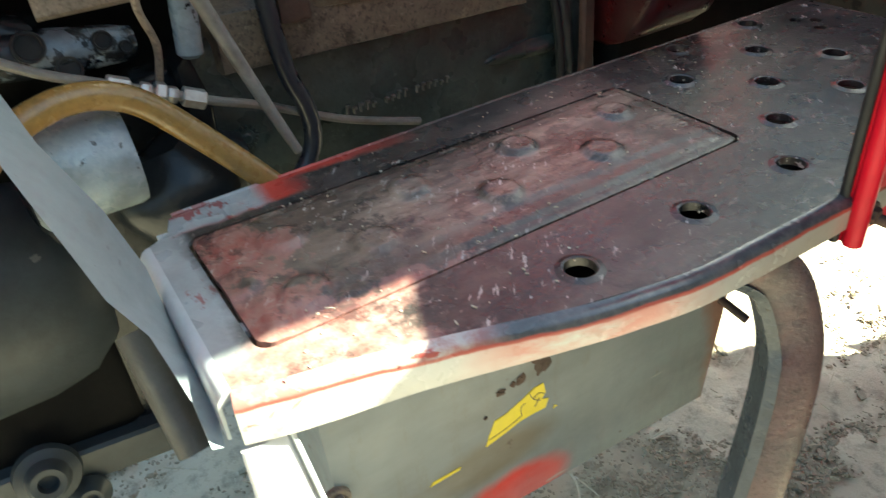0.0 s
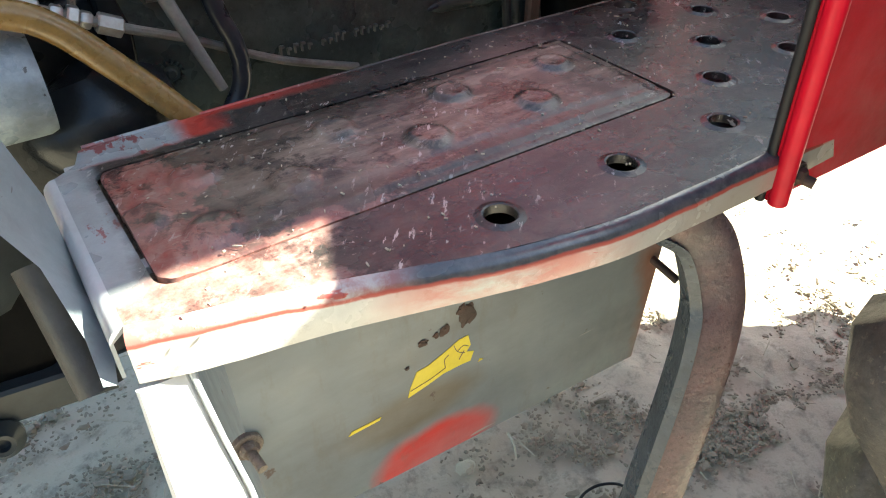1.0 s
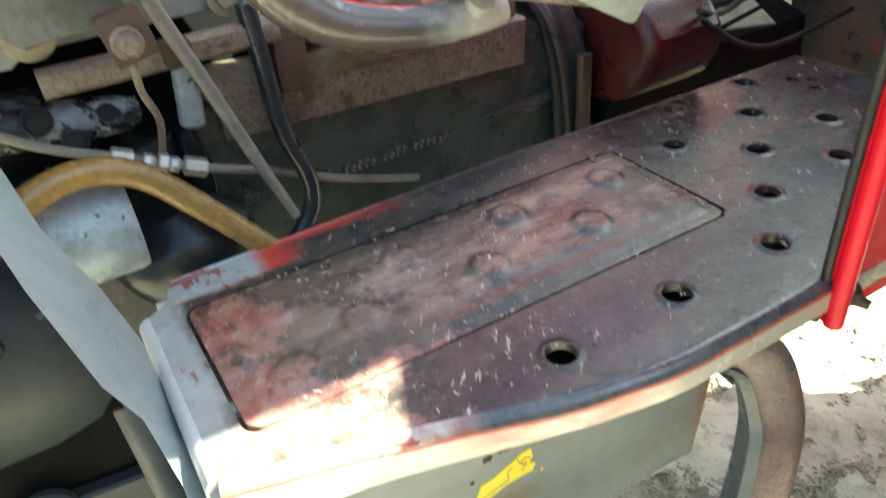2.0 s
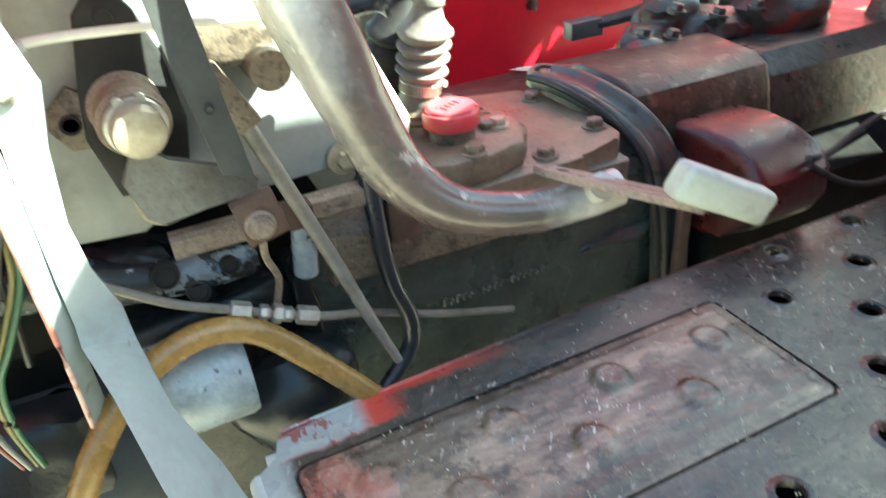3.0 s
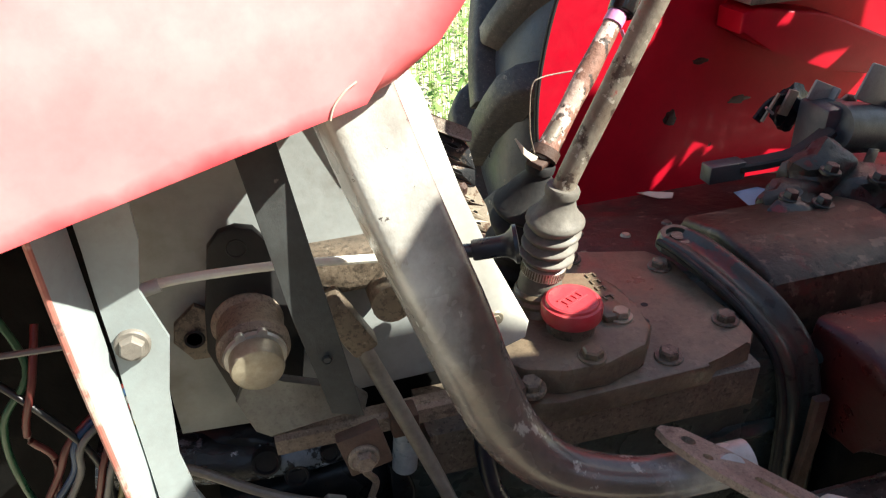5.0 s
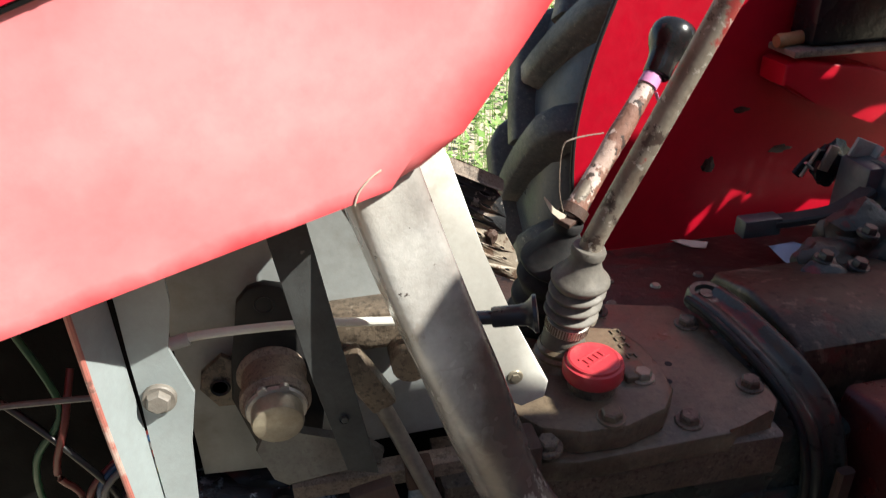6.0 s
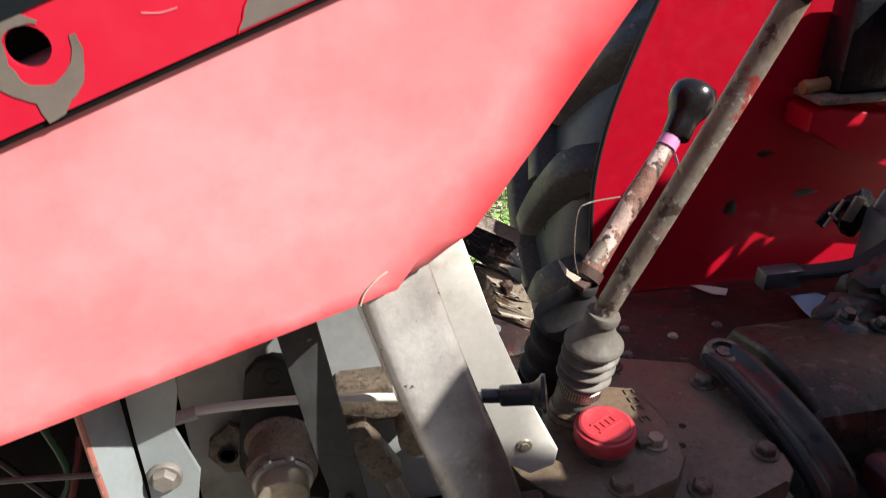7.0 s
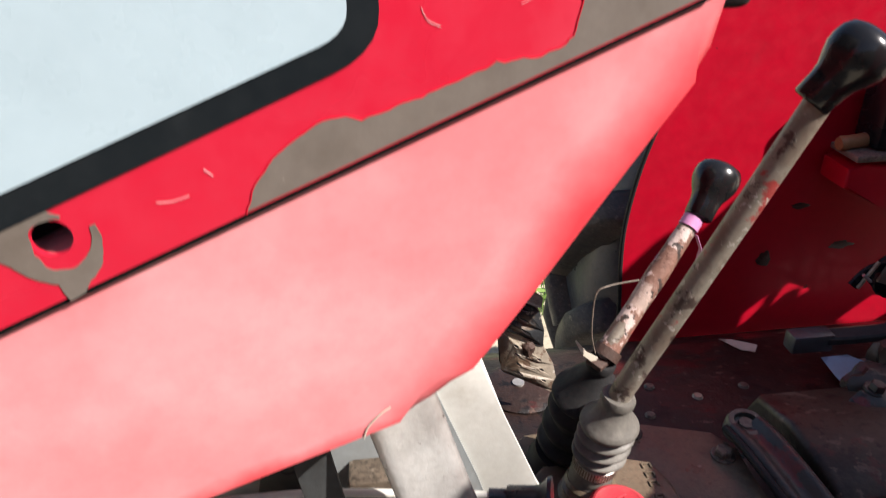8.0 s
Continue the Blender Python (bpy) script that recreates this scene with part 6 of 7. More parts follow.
    for col, pts in ((
            ("green", [(-0.22, 0.30, 0.94), (-0.20, 0.285, 0.875), (-0.228, 0.28, 0.83), (-0.235, 0.285, 0.76), (-0.22, 0.29, 0.66)]),
            ("red", [(-0.19, 0.30, 0.90), (-0.198, 0.278, 0.865), (-0.214, 0.275, 0.82), (-0.205, 0.28, 0.78), (-0.24, 0.285, 0.68)]),
            ("blue", [(-0.118, 0.29, 0.85), (-0.178, 0.27, 0.814), (-0.191, 0.268, 0.781), (-0.22, 0.266, 0.744), (-0.242, 0.268, 0.704), (-0.26, 0.275, 0.63)]),
            ("white", [(-0.108, 0.286, 0.85), (-0.173, 0.266, 0.814), (-0.186, 0.264, 0.781), (-0.209, 0.262, 0.744), (-0.237, 0.264, 0.704), (-0.256, 0.271, 0.63)]),
            ("red", [(-0.123, 0.292, 0.85), (-0.182, 0.272, 0.814), (-0.202, 0.27, 0.781), (-0.225, 0.268, 0.744), (-0.246, 0.27, 0.704), (-0.271, 0.277, 0.63)]),
            ("yellow", [(-0.117, 0.288, 0.84), (-0.15, 0.262, 0.801), (-0.16, 0.258, 0.76), (-0.186, 0.257, 0.708), (-0.203, 0.258, 0.677), (-0.208, 0.258, 0.632), (-0.202, 0.26, 0.58)]),
            ("green", [(-0.111, 0.283, 0.84), (-0.144, 0.257, 0.801), (-0.154, 0.253, 0.76), (-0.18, 0.252, 0.708), (-0.197, 0.253, 0.677), (-0.202, 0.253, 0.632), (-0.196, 0.255, 0.58)]),
            ("white", [(-0.121, 0.286, 0.84), (-0.154, 0.26, 0.801), (-0.171, 0.256, 0.76), (-0.191, 0.255, 0.708), (-0.208, 0.256, 0.677), (-0.218, 0.256, 0.632), (-0.207, 0.258, 0.58)]),
            ("red", [(-0.128, 0.29, 0.84), (-0.161, 0.264, 0.801), (-0.177, 0.26, 0.76), (-0.197, 0.259, 0.708), (-0.214, 0.26, 0.677), (-0.225, 0.26, 0.632), (-0.213, 0.262, 0.58)]),
            ("black", [(-0.26, 0.30, 0.90), (-0.20, 0.275, 0.84), (-0.17, 0.265, 0.78), (-0.175, 0.262, 0.68)]))):
        part("wire", tube(pts, 0.0029, 8, 6), WIRES[col], tractor, col + " insulated wire", 60)
    part("tie_wire", tube([(-0.33, 0.26, 0.905), (-0.24, 0.25, 0.912), (-0.146, 0.235, 0.918)], 0.0022, 6), WIRES["white"], tractor)


def fender_line():
    return [(0.512, 0.50), (0.504, 0.60), (0.497, 0.717), (0.500, 0.790), (0.513, 0.87), (0.533, 0.945), (0.568, 1.045), (0.602, 1.131), (0.66, 1.24), (0.74, 1.36), (0.88, 1.46), (1.06, 1.52), (1.3, 1.51), (1.55, 1.42)]


def build_fenders():
    far = [(x, z) for x, z in fender_line()]
    ob = part("far_fender", prism(far + [(1.80, 1.26), (2.0, 1.0), (2.0, 0.50)], 1.0, 1.005, "xz", 0), RED, tractor, "red inner fender wall with scuffs, partly in sun", 30)
    part("edge_bead", sweep(smooth_path([(x, 1.003, z) for x, z in far], 4), circle(0.0045, 10), (0, 1, 0)), BLACK_RUBBER, ob, "dark edge strip")
    part("top_guard", sweep(smooth_path([(x, 1.20, z) for x, z in far[9:]], 4), rect(0.004, 0.40), (0, 1, 0)), RED, ob)
    for x, z, a, h in ((0.83, 0.79, 0.016, 0.005), (0.93, 0.70, 0.022, 0.008), (0.78, 0.68, 0.012, 0.016)):
        part("scuff", lump((x, 0.9998, z), (a, 0.0010, h), int(x * 999), 0.7, 3), MAROON, ob, "dark scuffed spot")
    # upper contour is unseen, shaped to cast the shade on pedal and bracket
    near = [(0.474, 0.503), (0.470, 0.60), (0.467, 0.717), (0.469, 0.809)] + [(0.478, 0.90), (0.484, 1.05), (0.490, 1.20), (0.498, 1.33), (0.522, 1.42), (0.61, 1.53), (0.67, 1.605), (0.72, 1.645), (0.86, 1.685), (1.01, 1.675), (1.13, 1.63), (1.25, 1.58), (1.46, 1.51), (1.80, 1.28), (2.02, 1.0)]
    nb = part("near_fender", prism(near + [(2.02, 0.50), (0.66, 0.498)], -0.128, -0.123, "xz", 0), RED, tractor, "red fender wall standing on the footboard edge", 30)
    part("edge_bead", sweep(smooth_path([(x + 0.004, -0.134, z) for x, z in near], 4), circle(0.0085, 12), (0, 1, 0)), RED, nb)
    part("edge_rubber", sweep(smooth_path([(x - 0.003, -0.121, z) for x, z in near], 4), circle(0.0042, 12), (0, 1, 0)), BLACK_RUBBER, nb, "black rubber edge strip")
    # the unseen guard falls away towards its outer edge, shaped to shade the footboard
    gl = [(0.575, 1.485, 0.53, 1.485), (0.69, 1.62, 0.65, 1.54), (0.83, 1.675, 0.79, 1.585), (0.99, 1.672, 0.95, 1.61), (1.21, 1.592, 1.17, 1.60), (1.46, 1.50, 1.42, 1.53), (1.75, 1.31, 1.70, 1.38), (2.0, 1.02, 1.95, 1.10)]
    bm = bmesh.new()
    rows = [[bm.verts.new((xi + (xo - xi) * q / 4, -0.130 - 0.40 * q / 4, zi + (zo - zi) * (q / 4) ** 2)) for q in range(5)] for xi, zi, xo, zo in gl]
    for r0, r1 in zip(rows, rows[1:]):
        for q in range(4):
            bm.faces.new((r0[q], r1[q], r1[q + 1], r0[q + 1]))
    bmesh.ops.solidify(bm, geom=bm.faces[:], thickness=0.004)
    part("top_guard", bm, RED, nb, "", 60)
    # unseen plate added to cast the right edge of the footboard's sun patch
    part("shade_lip", prism([(0.592, 1.088), (0.70, 1.182), (0.81, 1.272), (0.95, 1.36), (1.02, 1.40), (1.02, 1.22), (0.80, 1.08), (0.66, 0.92), (0.60, 0.93)], -0.37, -0.345, "xz", 0.004), RED, nb, "unseen red plate added to shade the footboard")
    part("bolt", merge(hex_bolt((0.50, -0.131, 0.523), (0, -1, 0), 0.008, 0.008, 1.5), rod((0.50, -0.13, 0.521), (0.506, -0.146, 0.518), 0.005)), RUST, nb)
    part("bolt", hex_bolt((0.492, -0.131, 0.69), (0, -1, 0), 0.010, 0.008, 1.7), RUST, nb)


def build_wheel(cx, y0, y1, label, turn=0.0):
    R, cz, n = 0.84, GZ + 0.875, 20
    w = abs(y1 - y0)
    s = 1 if y1 > y0 else -1
    prof = [(0.42, 0.05), (0.455, 0.02), (0.555, 0.0), (0.69, 0.0), (0.785, 0.022), (0.827, 0.06), (R, 0.12), (R + 0.005, w / 2)]
    prof += [(r, w - z) for r, z in prof[-2::-1]]
    m = Matrix.Translation((cx, y0, cz)) @ Matrix.Rotation(radians(-90 if s > 0 else 90), 4, "X")
    tyre = lathe(prof, 72, m)
    t = part("rear_wheel", merge(lathe([(0.0, w * 0.5), (0.10, w * 0.5), (0.12, w * 0.42), (0.36, w * 0.42), (0.39, 0.10), (0.43, 0.06), (0.44, 0.055), (0.42, 0.10), (0.425, w - 0.1), (0.44, w - 0.055), (0.43, w - 0.05), (0.39, w - 0.1), (0.37, w * 0.5)], 48, m)), GREY, tractor, label, 40)
    part("tyre", tyre, TYRE, t, "dusty black tractor tyre", 60)
    for half in (0, 1):
        pts = []
        for u in range(9):
            f = u / 8
            zz = 0.010 + f * (w * 0.54)
            rr = 0.843 + 0.006 * math.sin(f * 2.2) - (0.060 if u == 0 else 0.018 if u == 1 else 0)
            ang = -s * 0.30 * f ** 1.1
            pts.append(Vector((rr * math.cos(ang), rr * math.sin(ang), zz if not half else w - zz)))
        first = None
        for k in range(n):
            if first is None:
                first = part("lug", sweep_lug(pts), TYRE_LUG, t, "", 50)
                ob = first
            else:
                ob = new("lug", first.data)
                ob.parent = t
            ob.matrix_basis = m @ Matrix.Rotation(2 * math.pi * (k + 0.5 * half + turn) / n, 4, "Z")


def sweep_lug(pts):
    bm = bmesh.new()
    rings = []
    last = len(pts) - 1
    for i, p in enumerate(pts):
        d = (pts[min(i + 1, last)] - pts[max(i - 1, 0)]).normalized()
        o = Vector((p.x, p.y, 0)).normalized()
        sd = d.cross(o).normalized()
        k = 1.12 - 0.25 * i / last
        rings.append([bm.verts.new(q) for q in (p - sd * 0.046 * k - o * 0.03, p - sd * 0.036 * k + o * 0.006, p - sd * 0.029 * k + o * 0.030, p - sd * 0.022 * k + o * 0.036, p + sd * 0.022 * k + o * 0.036, p + sd * 0.029 * k + o * 0.030, p + sd * 0.036 * k + o * 0.006, p + sd * 0.046 * k - o * 0.03)])
    for r0, r1 in zip(rings, rings[1:]):
        for k in range(8):
            bm.faces.new((r0[k], r0[(k + 1) % 8], r1[(k + 1) % 8], r1[k]))
    bm.faces.new(rings[0]), bm.faces.new(rings[-1][::-1])
    return bm


# corners of the tread plates: lower front, lower back, upper back, upper front
TREAD_LOW = [(0.205, 0.660, 0.735), (0.283, 0.645, 0.698), (0.264, 0.655, 0.778), (0.200, 0.665, 0.806)]
TREAD_UP = [(0.170, 0.672, 0.838), (0.262, 0.652, 0.772), (0.252, 0.652, 0.850), (0.160, 0.672, 0.888)]
TREAD_TOP = [(0.180, 0.660, 0.876), (0.253, 0.640, 0.844), (0.258, 0.652, 0.857), (0.186, 0.672, 0.890)]


def build_far_side():
    # perforated tread on the far side
    def bent(corners, outline, holes, bulge):
        # a flat plate with holes, carried onto four corners and bowed
        bm = flat_sheet(outline, holes, -0.02, 0.02)
        p00, p10, p11, p01 = [Vector(q) for q in corners]
        nrm = (p10 - p00).cross(p01 - p00).normalized()
        for v in bm.verts:
            u, w = v.co.x, v.co.y
            p = (p00 * (1 - u) + p10 * u) * (1 - w) + (p01 * (1 - u) + p11 * u) * w
            v.co = p + nrm * (0.07 * v.co.z + bulge * math.sin(math.pi * u) + 0.003 * noise.noise(Vector((u * 3, w * 3, bulge * 900))))
        return bm
    def slot(u, w, a=0.075, b=0.045):
        return ([(u + a * math.cos(q * math.pi / 6), w + b * math.sin(q * math.pi / 6)) for q in range(12)], 0, -1)
    low = [(0.04, 0.0), (0.97, 0.0), (1.0, 0.05), (1.06, 0.3), (1.08, 0.6), (0.96, 0.97), (0.9, 1.0), (0.04, 1.0), (0, 0.96), (0, 0.04)]
    tr = part("perforated_tread", bent(TREAD_LOW, low, [slot(0.36, 0.20 + 0.2 * k, 0.055, 0.038) for k in range(4)] + [slot(0.80, 0.22 + 0.22 * k, 0.05, 0.035) for k in range(3)], 0.010),
              TREAD, tractor, "bent perforated rusty metal tread", 40)
    part("tread_boss", lump((0.240, 0.650, 0.775), (0.008, 0.006, 0.012), 33, 0.35), RUST, tr, "rusty lump on the tread")
    part("upper_plate", bent(TREAD_UP, [(0.05, 0.0), (0.92, 0.0), (1.0, 0.06), (1.04, 0.4), (1.0, 0.8), (0.88, 0.98), (0.05, 1.0), (0, 0.95), (0, 0.05)], [slot(0.40 + 0.36 * q, 0.22 + 0.26 * k, 0.08, 0.045) for k in range(3) for q in range(2)], 0.006), TREAD_DARK, tr, "blackened upper plate with oval holes")
    # black sheets added behind both plates so their holes look shaded
    part("tread_shade_sheet", bent([(x + 0.003, y + 0.022, z - 0.006) for x, y, z in TREAD_UP], rounded(0, 0, 1, 1, 0.1, 3), [], 0.004), BLACK_RUBBER, tr, "black sheet added to darken the tread holes")
    part("tread_shade_sheet", bent([(x + 0.002, y + 0.022, z - 0.006) for x, y, z in TREAD_LOW], rounded(0, 0, 1, 1, 0.1, 3), [], 0.004), BLACK_RUBBER, tr)
    part("top_plate", bent(TREAD_TOP, rounded(0, 0, 1, 1, 0.2, 3), [], 0.004), RUST_DUST, tr)
    part("red_bracket", prism([(0.846, 0.858), (0.846, 0.894), (0.875, 0.902), (1.03, 0.876), (1.25, 0.79), (1.25, 0.73), (1.06, 0.768), (0.92, 0.820)], 0.915, 0.992, "xz", 0.006, 3), RED, tractor, "red painted bracket arm on the fender")
    ctl = part("control_quadrant", merge(block((0.885, 0.915, 0.922), (1.126, 0.985, 1.085), 0.012, 2), lathe([(0.0, 0.0), (0.05, 0.0), (0.055, 0.006), (0.055, 0.03), (0, 0.03)], 24, aim((0.993, 0.915, 1.060), (0, -1, 0)))), OIL_BLACK, tractor, "dark grimy control quadrant")
    part("handle", lathe([(0, 0), (0.011, 0.001), (0.0135, 0.008), (0.012, 0.02), (0.0125, 0.045), (0.010, 0.060), (0, 0.061)], 18, aim((0.836, 0.945, 0.930), (1, 0.05, 0.08))), TAN_WOOD, ctl, "small tan handle")
    part("ferrule", rod((0.871, 0.948, 0.937), (0.916, 0.951, 0.940), 0.008), STEEL, ctl)
    part("shelf", block((0.849, 0.905, 0.908), (1.159, 0.985, 0.921), 0.004), RUST_DUST, ctl)
    # seat linkage: dark tube and brackets
    seat = part("seat_linkage", merge(rod((0.88, 0.70, 0.755), (1.25, 0.74, 0.690), 0.042, 20), block((0.86, 0.69, 0.60), (0.92, 0.76, 0.79), 0.008), block((0.93, 0.66, 0.60), (1.10, 0.80, 0.655), 0.01)), STEEL_GREY, tractor, "dark grey seat linkage with a tubular damper")
    part("bracket_plate", moved(block((-0.035, -0.003, -0.03), (0.035, 0.003, 0.03), 0.003), Matrix.Translation((0.955, 0.70, 0.815)) @ Matrix.Rotation(0.35, 4, "Y")), PAD, seat, "pale bracket plate")
    part("bracket_plate", moved(block((-0.010, -0.003, -0.022), (0.010, 0.003, 0.022), 0.002), Matrix.Translation((0.850, 0.770, 0.778)) @ Matrix.Rotation(0.35, 4, "Y")), BRASSY, seat, "plated latch plate")
    part("cotter", rod((0.804, 0.77, 0.751), (0.828, 0.77, 0.797), 0.003, 8), BRASSY, seat)
    part("cotter", rod((0.806, 0.768, 0.776), (0.822, 0.768, 0.763), 0.0025, 8), STEEL, seat)
    part("bracket_plate", moved(block((-0.010, -0.003, -0.02), (0.010, 0.003, 0.02), 0.002), Matrix.Translation((0.945, 0.67, 0.700)) @ Matrix.Rotation(0.2, 4, "Y")), STEEL, seat)
    part("latch_arm", sweep(smooth_path([(0.798, 0.776, 0.752), (0.822, 0.778, 0.778), (0.855, 0.778, 0.780), (0.885, 0.758, 0.760), (0.905, 0.735, 0.745)], 4), rect(0.020, 0.006, 0.002), (0, -1, 0)), OIL_BLACK, seat, "oily black latch arm")
    part("latch_casting", lump((0.868, 0.785, 0.762), (0.030, 0.014, 0.040), 61, 0.35), OIL_BLACK, seat)
    bar = part("foot_lever", merge(sweep(smooth_path([(0.715, 0.702, 0.712), (0.77, 0.695, 0.716), (0.82, 0.69, 0.725), (0.87, 0.69, 0.755)], 5), rect(0.030, 0.014, 0.003))), STEEL_DARK, tractor, "dark flat foot lever with a square end")
    # separate lighter block paints the sky reflected in the lever's end face
    part("lever_end", block((0.659, 0.688, 0.694), (0.724, 0.716, 0.724), 0.003), STEEL_GREY, bar, "worn square end, blue-grey for reflected sky")
    part("lever_tip", tube([(0.758, 0.632, 0.712), (0.785, 0.634, 0.708), (0.815, 0.640, 0.702)], 0.008, 10, 4, (0, 0, 1), 1.0, [1, 0.9, 0.4]), PAD, bar, "pale tapered tip")
    lumps = ((0.74, 0.60, 0.70, 0.05, 0.035, 0.03), (0.70, 0.55, 0.70, 0.04, 0.03, 0.025), (0.80, 0.62, 0.72, 0.06, 0.04, 0.05), (0.86, 0.58, 0.70, 0.07, 0.05, 0.04), (0.98, 0.55, 0.72, 0.09, 0.06, 0.05))
    for k, (x, y, z, a, b, c) in enumerate(lumps):
        part("linkage_casting", lump((x, y, z), (a, b, c), k + 20, 0.3), RIB, seat)
    for k, (x, y, z) in enumerate(((0.70, 0.56, 0.725), (0.78, 0.58, 0.745), (0.84, 0.55, 0.735), (0.735, 0.535, 0.722), (0.90, 0.53, 0.74))):
        part("bolt", hex_bolt((x, y, z), (0.1, -0.1, 1), 0.011, 0.012, 1.4, k), RIB, seat)
    for k, (x, y, z, a) in enumerate(((0.885, 0.742, 0.800, 0.4), (0.925, 0.735, 0.770, -0.3), (0.99, 0.705, 0.770, 0.1))):
        part("angle_bracket", moved(merge(block((-0.022, -0.003, -0.016), (0.022, 0.003, 0.016), 0.002), block((0.016, -0.016, -0.016), (0.022, 0.003, 0.016), 0.002)), Matrix.Translation((x, y, z)) @ Matrix.Rotation(a, 4, "Y") @ Matrix.Rotation(0.3 * k, 4, "Z")), (PAD, RUST_DUST, STEEL_GREY)[k], seat)
    coil = [(0.905 + 0.075 * q / 60, 0.690 + 0.011 * math.cos(q * 0.9), 0.735 + 0.011 * math.sin(q * 0.9)) for q in range(61)]
    part("spring", sweep([Vector(p) for p in coil], circle(0.0024, 6)), STEEL_GREY, seat, "dark coil spring", 60)
    for k, (x, y, z) in enumerate(((0.66, 0.60, 0.648), (0.705, 0.62, 0.645), (0.62, 0.585, 0.650), (0.765, 0.66, 0.640))):
        part("stone_lump", lump((x, y, z), (0.013, 0.010, 0.007), k + 40, 0.4, 2), RIB, seat)
    for k, pts in enumerate((((0.66, 0.21, 0.665), (0.74, 0.24, 0.64), (0.85, 0.27, 0.645), (1.05, 0.30, 0.66)), ((0.665, 0.21, 0.655), (0.76, 0.22, 0.60), (0.86, 0.23, 0.575), (1.05, 0.25, 0.58)))):
        part("cable", tube(pts, 0.0042, 8, 8), BLACK_RUBBER, seat, "black cable")


def build_seat():
    # unseen seat and wings, added to shade gearbox, deck and far fender
    wing = [(1.025, 1.01), (1.005, 1.17), (1.125, 1.26), (1.225, 1.37), (1.365, 1.53), (1.505, 1.66), (1.605, 1.69), (1.725, 1.61), (1.725, 1.01)]
    pan = part("driver_seat", block((1.40, 0.17, 0.98), (1.64, 0.55, 1.09), 0.03, 3), BLACK_RUBBER, tractor, "unseen black padded driver seat, shaped to cast shade")
    part("backrest", prism([(1.50, 1.08), (1.60, 1.08), (1.60, 1.75), (1.53, 1.77)], 0.17, 0.50, "xz", 0.025, 3), BLACK_RUBBER, pan)
    part("shade_wing", prism([(0.555, 1.00), (0.562, 1.08), (0.60, 1.125), (0.66, 1.148), (0.725, 1.165), (0.80, 1.222), (0.9, 1.301), (1.035, 1.456), (1.235, 1.596), (1.38, 1.66), (1.47, 1.76), (1.60, 1.785), (1.675, 1.60), (1.595, 0.996)], 0.14, 0.175, "xz", 0.010, 2), BLACK_RUBBER, pan)
    # gaps shaped to let sun streaks fall on the far fender
    slots = [[(1.291, 1.096), (1.295, 1.128), (1.357, 1.186), (1.351, 1.162), (1.321, 1.122)],
             [(1.349, 1.136), (1.365, 1.174), (1.38, 1.203), (1.43, 1.226), (1.491, 1.23), (1.445, 1.186), (1.406, 1.157), (1.406, 1.18), (1.379, 1.17)],
             [(1.499, 1.092), (1.575, 1.159), (1.616, 1.195), (1.652, 1.18), (1.653, 1.144), (1.615, 1.104), (1.582, 1.082), (1.531, 1.079)],
             [(1.295, 1.267), (1.325, 1.302), (1.353, 1.318), (1.341, 1.284), (1.329, 1.267)],
             [(1.605, 1.284), (1.643, 1.327), (1.667, 1.33), (1.661, 1.267)],
             [(1.197, 1.13), (1.206, 1.153), (1.231, 1.158)],
             [(1.257, 1.329), (1.273, 1.344), (1.277, 1.34)]]
    arm = flat_sheet(wing, [(s, 0, -1) for s in slots], 0, 0.012)
    for v in arm.verts:
        v.co = Vector((v.co.x, 0.70 + v.co.z, v.co.y))
    part("shade_wing", arm, BLACK_RUBBER, pan, "unseen black sheet with gaps, added to cast sun streaks")
    part("seat_post", rod((1.14, 0.45, 0.66), (1.25, 0.45, 1.0), 0.06, 16), CAST, pan)


def build_rear():
    # dark plate added to keep sunlit ground from showing past the footboard
    r = part("ground_screen", block((1.06, -0.12, 0.30), (1.07, 0.36, 0.72), 0.002), RIB, tractor, "dark plate added behind the footboard to hide sunlit ground")
    part("axle_trumpet", lathe([(0.10, 0.0), (0.13, 0.01), (0.13, 0.06), (0.10, 0.10), (0.09, 0.30)], 28, aim((1.25, 0.25, 0.45), (0, -1, 0))), CAST, r)


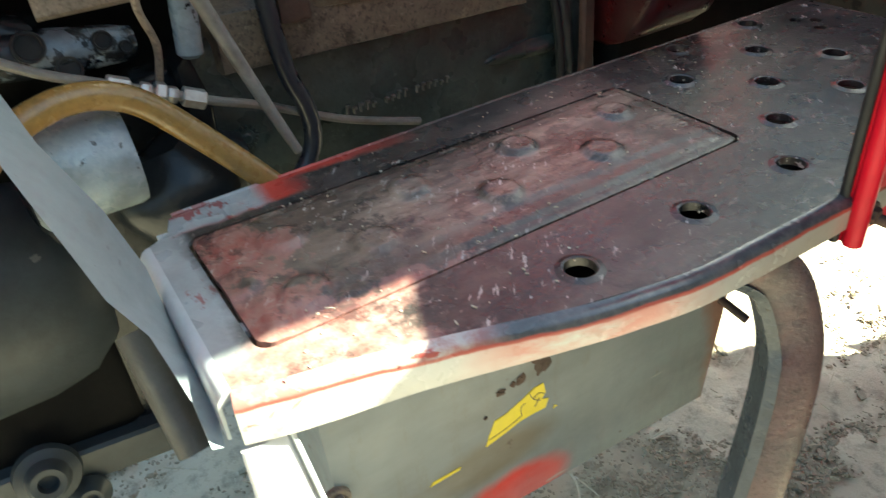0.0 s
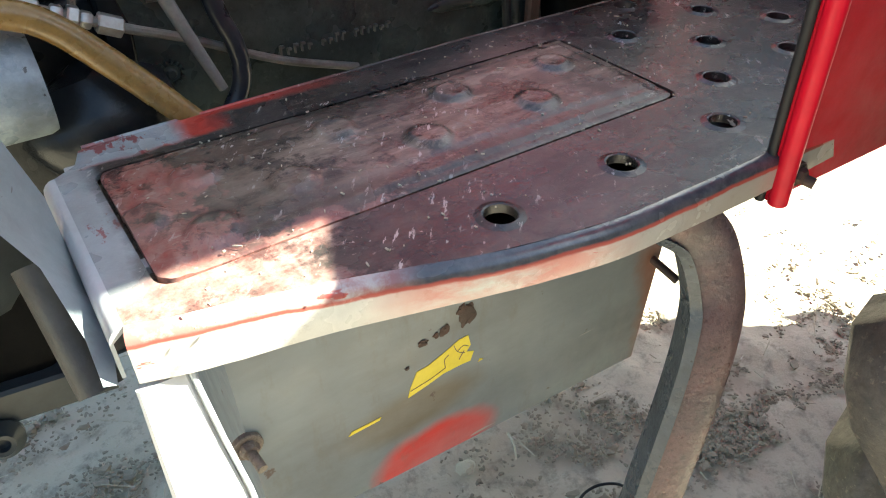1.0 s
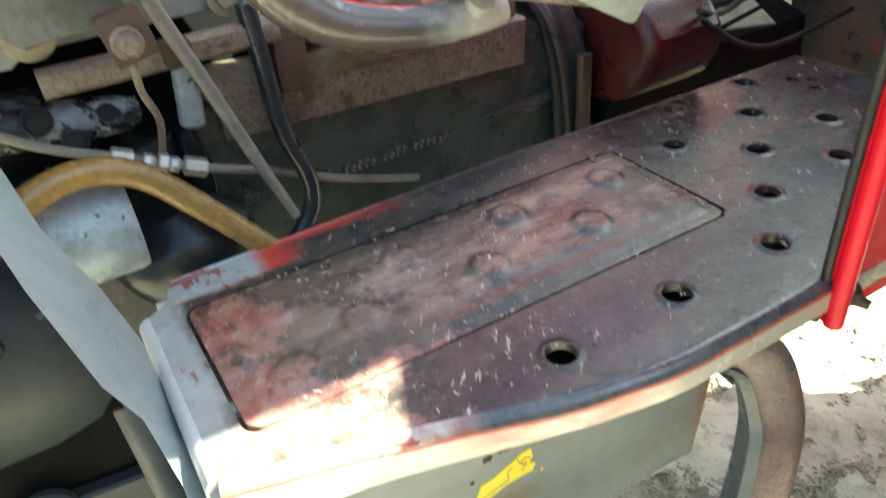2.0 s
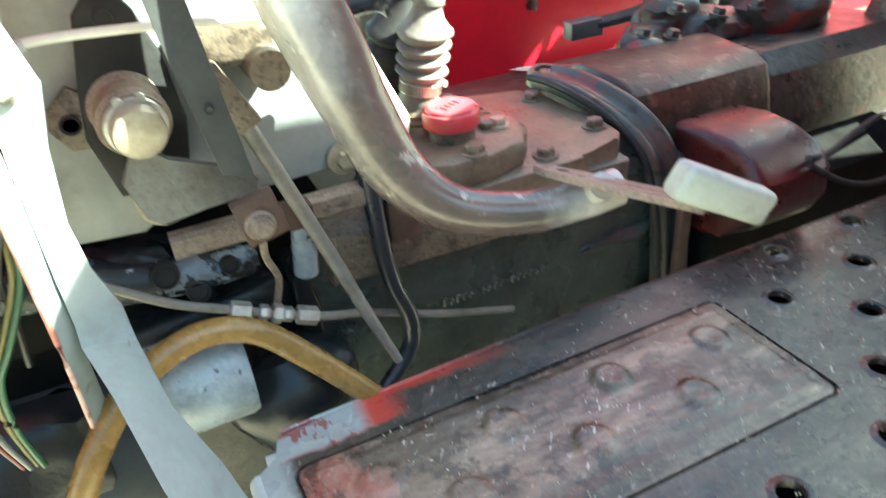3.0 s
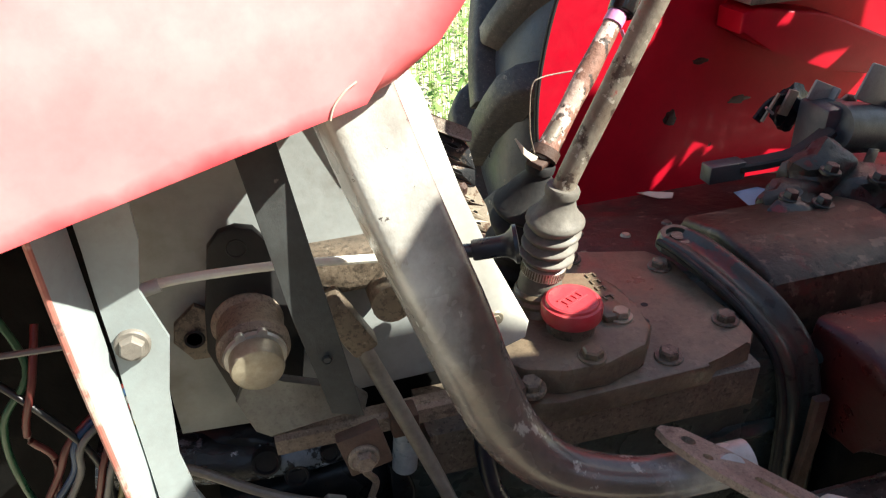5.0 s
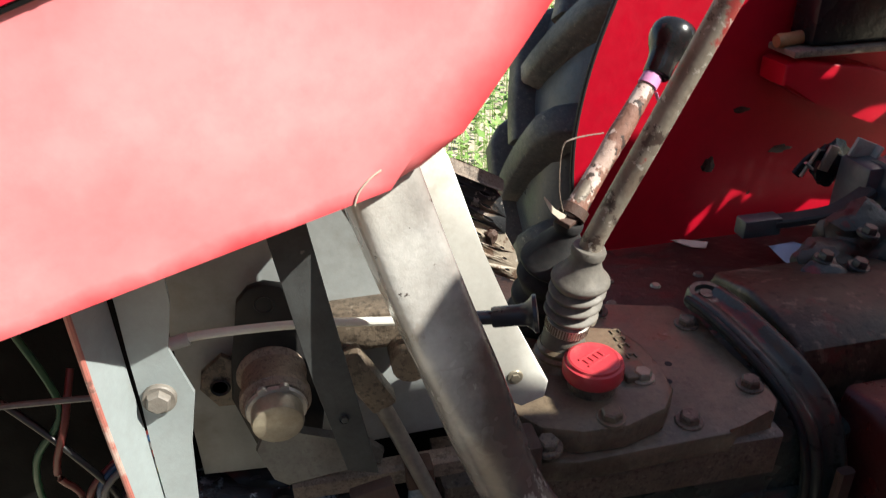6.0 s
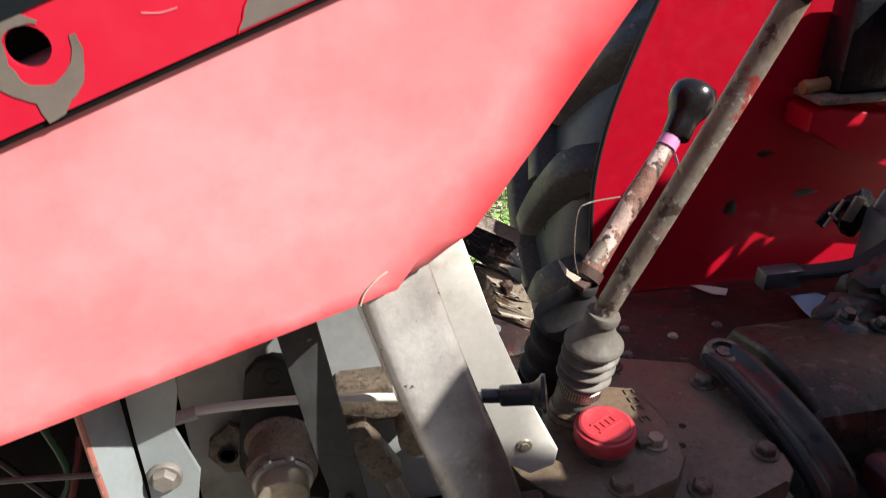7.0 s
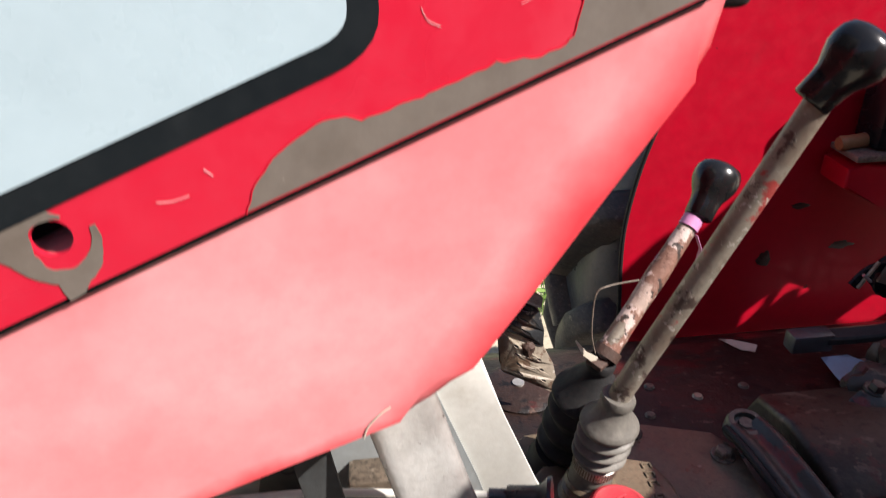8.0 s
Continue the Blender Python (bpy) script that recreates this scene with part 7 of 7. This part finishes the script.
def build_loose():
    rnd = random.Random(5)
    # chaff on the footboard
    bm = bmesh.new()
    for k in range(170):
        x, y = rnd.uniform(0.0, 0.62), rnd.uniform(-0.07, 0.21)
        a, ln, w = rnd.uniform(0, 3.14), rnd.uniform(0.0004, 0.0017) * (2.2 if k % 14 == 0 else 1), rnd.uniform(0.0003, 0.0007)
        d, sd = Vector((math.cos(a), math.sin(a), 0)), Vector((-math.sin(a), math.cos(a), 0))
        p = Vector((x, y, FB + 0.0016 + (0.0018 if 0 < y < 0.166 and x < 0.489 else -0.0009)))
        top = [bm.verts.new(p + d * i * ln + sd * j * w + Vector((0, 0, 0.0003))) for i, j in ((-1, -1), (1, -1), (1, 1), (-1, 1))]
        bot = [bm.verts.new(v.co - Vector((0, 0, 0.0012))) for v in top]
        bm.faces.new(top), bm.faces.new(bot[::-1])
        for q in range(4):
            bm.faces.new((top[q], bot[q], bot[(q + 1) % 4], top[(q + 1) % 4]))
    tagged(put("chaff", bm, STRAW), "pale chaff and crumbs scattered on the footboard", "chaff", kind="stuff")
    tagged(put("wire_loop", tube([(0.573, 0.101, GZ + 0.012), (0.612, 0.115, GZ + 0.012), (0.649, 0.112, GZ + 0.012), (0.680, 0.092, GZ + 0.012), (0.682, 0.067, GZ + 0.012), (0.656, 0.037, GZ + 0.012)], 0.0028, 8, 8), BLACK_RUBBER), "black wire loop lying on the dry soil", "wire")
    tagged(put("twig", merge(tube([(0.583, 0.307, GZ + 0.012), (0.575, 0.278, GZ + 0.012), (0.556, 0.247, GZ + 0.012)], 0.003, 6, 5, (0, 0, 1), 1, [1, 0.9, 0.6]), tube([(0.584, 0.294, GZ + 0.012), (0.589, 0.260, GZ + 0.012), (0.591, 0.232, GZ + 0.012)], 0.0025, 6, 5, (0, 0, 1), 1, [1, 0.8, 0.5])), STRAW), "dry forked twig on the soil", "twig")
    tagged(put("flat_stone", lump((0.466, 0.291, GZ + 0.006), (0.020, 0.016, 0.007), 3, 0.3), SOIL), "small flat clod of grey soil", "clod")
    def scrap(name, corners, material, label, cat):
        b = bmesh.new()
        top = [b.verts.new(c) for c in corners]
        b.faces.new(top)
        bmesh.ops.solidify(b, geom=b.faces[:], thickness=0.0012)
        bmesh.ops.subdivide_edges(b, edges=b.edges[:], cuts=2, use_grid_fill=True)
        for v in b.verts:
            v.co.z += 0.002 * noise.noise(v.co * 40)
        tagged(put(name, b, material), label, cat)
    scrap("leaf_scrap", [(0.637, 0.860, 0.606), (0.656, 0.852, 0.610), (0.688, 0.820, 0.616), (0.674, 0.801, 0.616), (0.656, 0.816, 0.612)], PAPER, "dry pale leaf scrap lying on the deck", "leaf")
    scrap("card_scrap", [(0.747, 0.737, 0.645), (0.787, 0.730, 0.652), (0.807, 0.703, 0.652), (0.797, 0.682, 0.648), (0.744, 0.636, 0.646), (0.743, 0.692, 0.643)], BLUE_PAPER, "pale blue torn card lying on the deck", "card")
    scrap("paper_scrap", [(0.80, 0.74, 0.630), (0.87, 0.75, 0.628), (0.88, 0.72, 0.634), (0.82, 0.71, 0.636)], PAPER, "crumpled pale paper on the deck", "paper")


build_ground()
build_sky_screen()
build_footboard()
build_toolbox()
build_step()
build_strut()
build_dash()
build_inner_panel()
build_pedal()
build_gearbox()
build_levers()
build_engine_side()
build_fenders()
build_wheel(1.32, 1.07, 1.46, "far rear wheel with a big lugged tyre")
build_wheel(1.352, -0.215, -0.60, "near rear wheel with a big lugged tyre", 0.5)
build_far_side()
build_seat()
build_rear()
build_loose()
build_litter()
build_greenery()
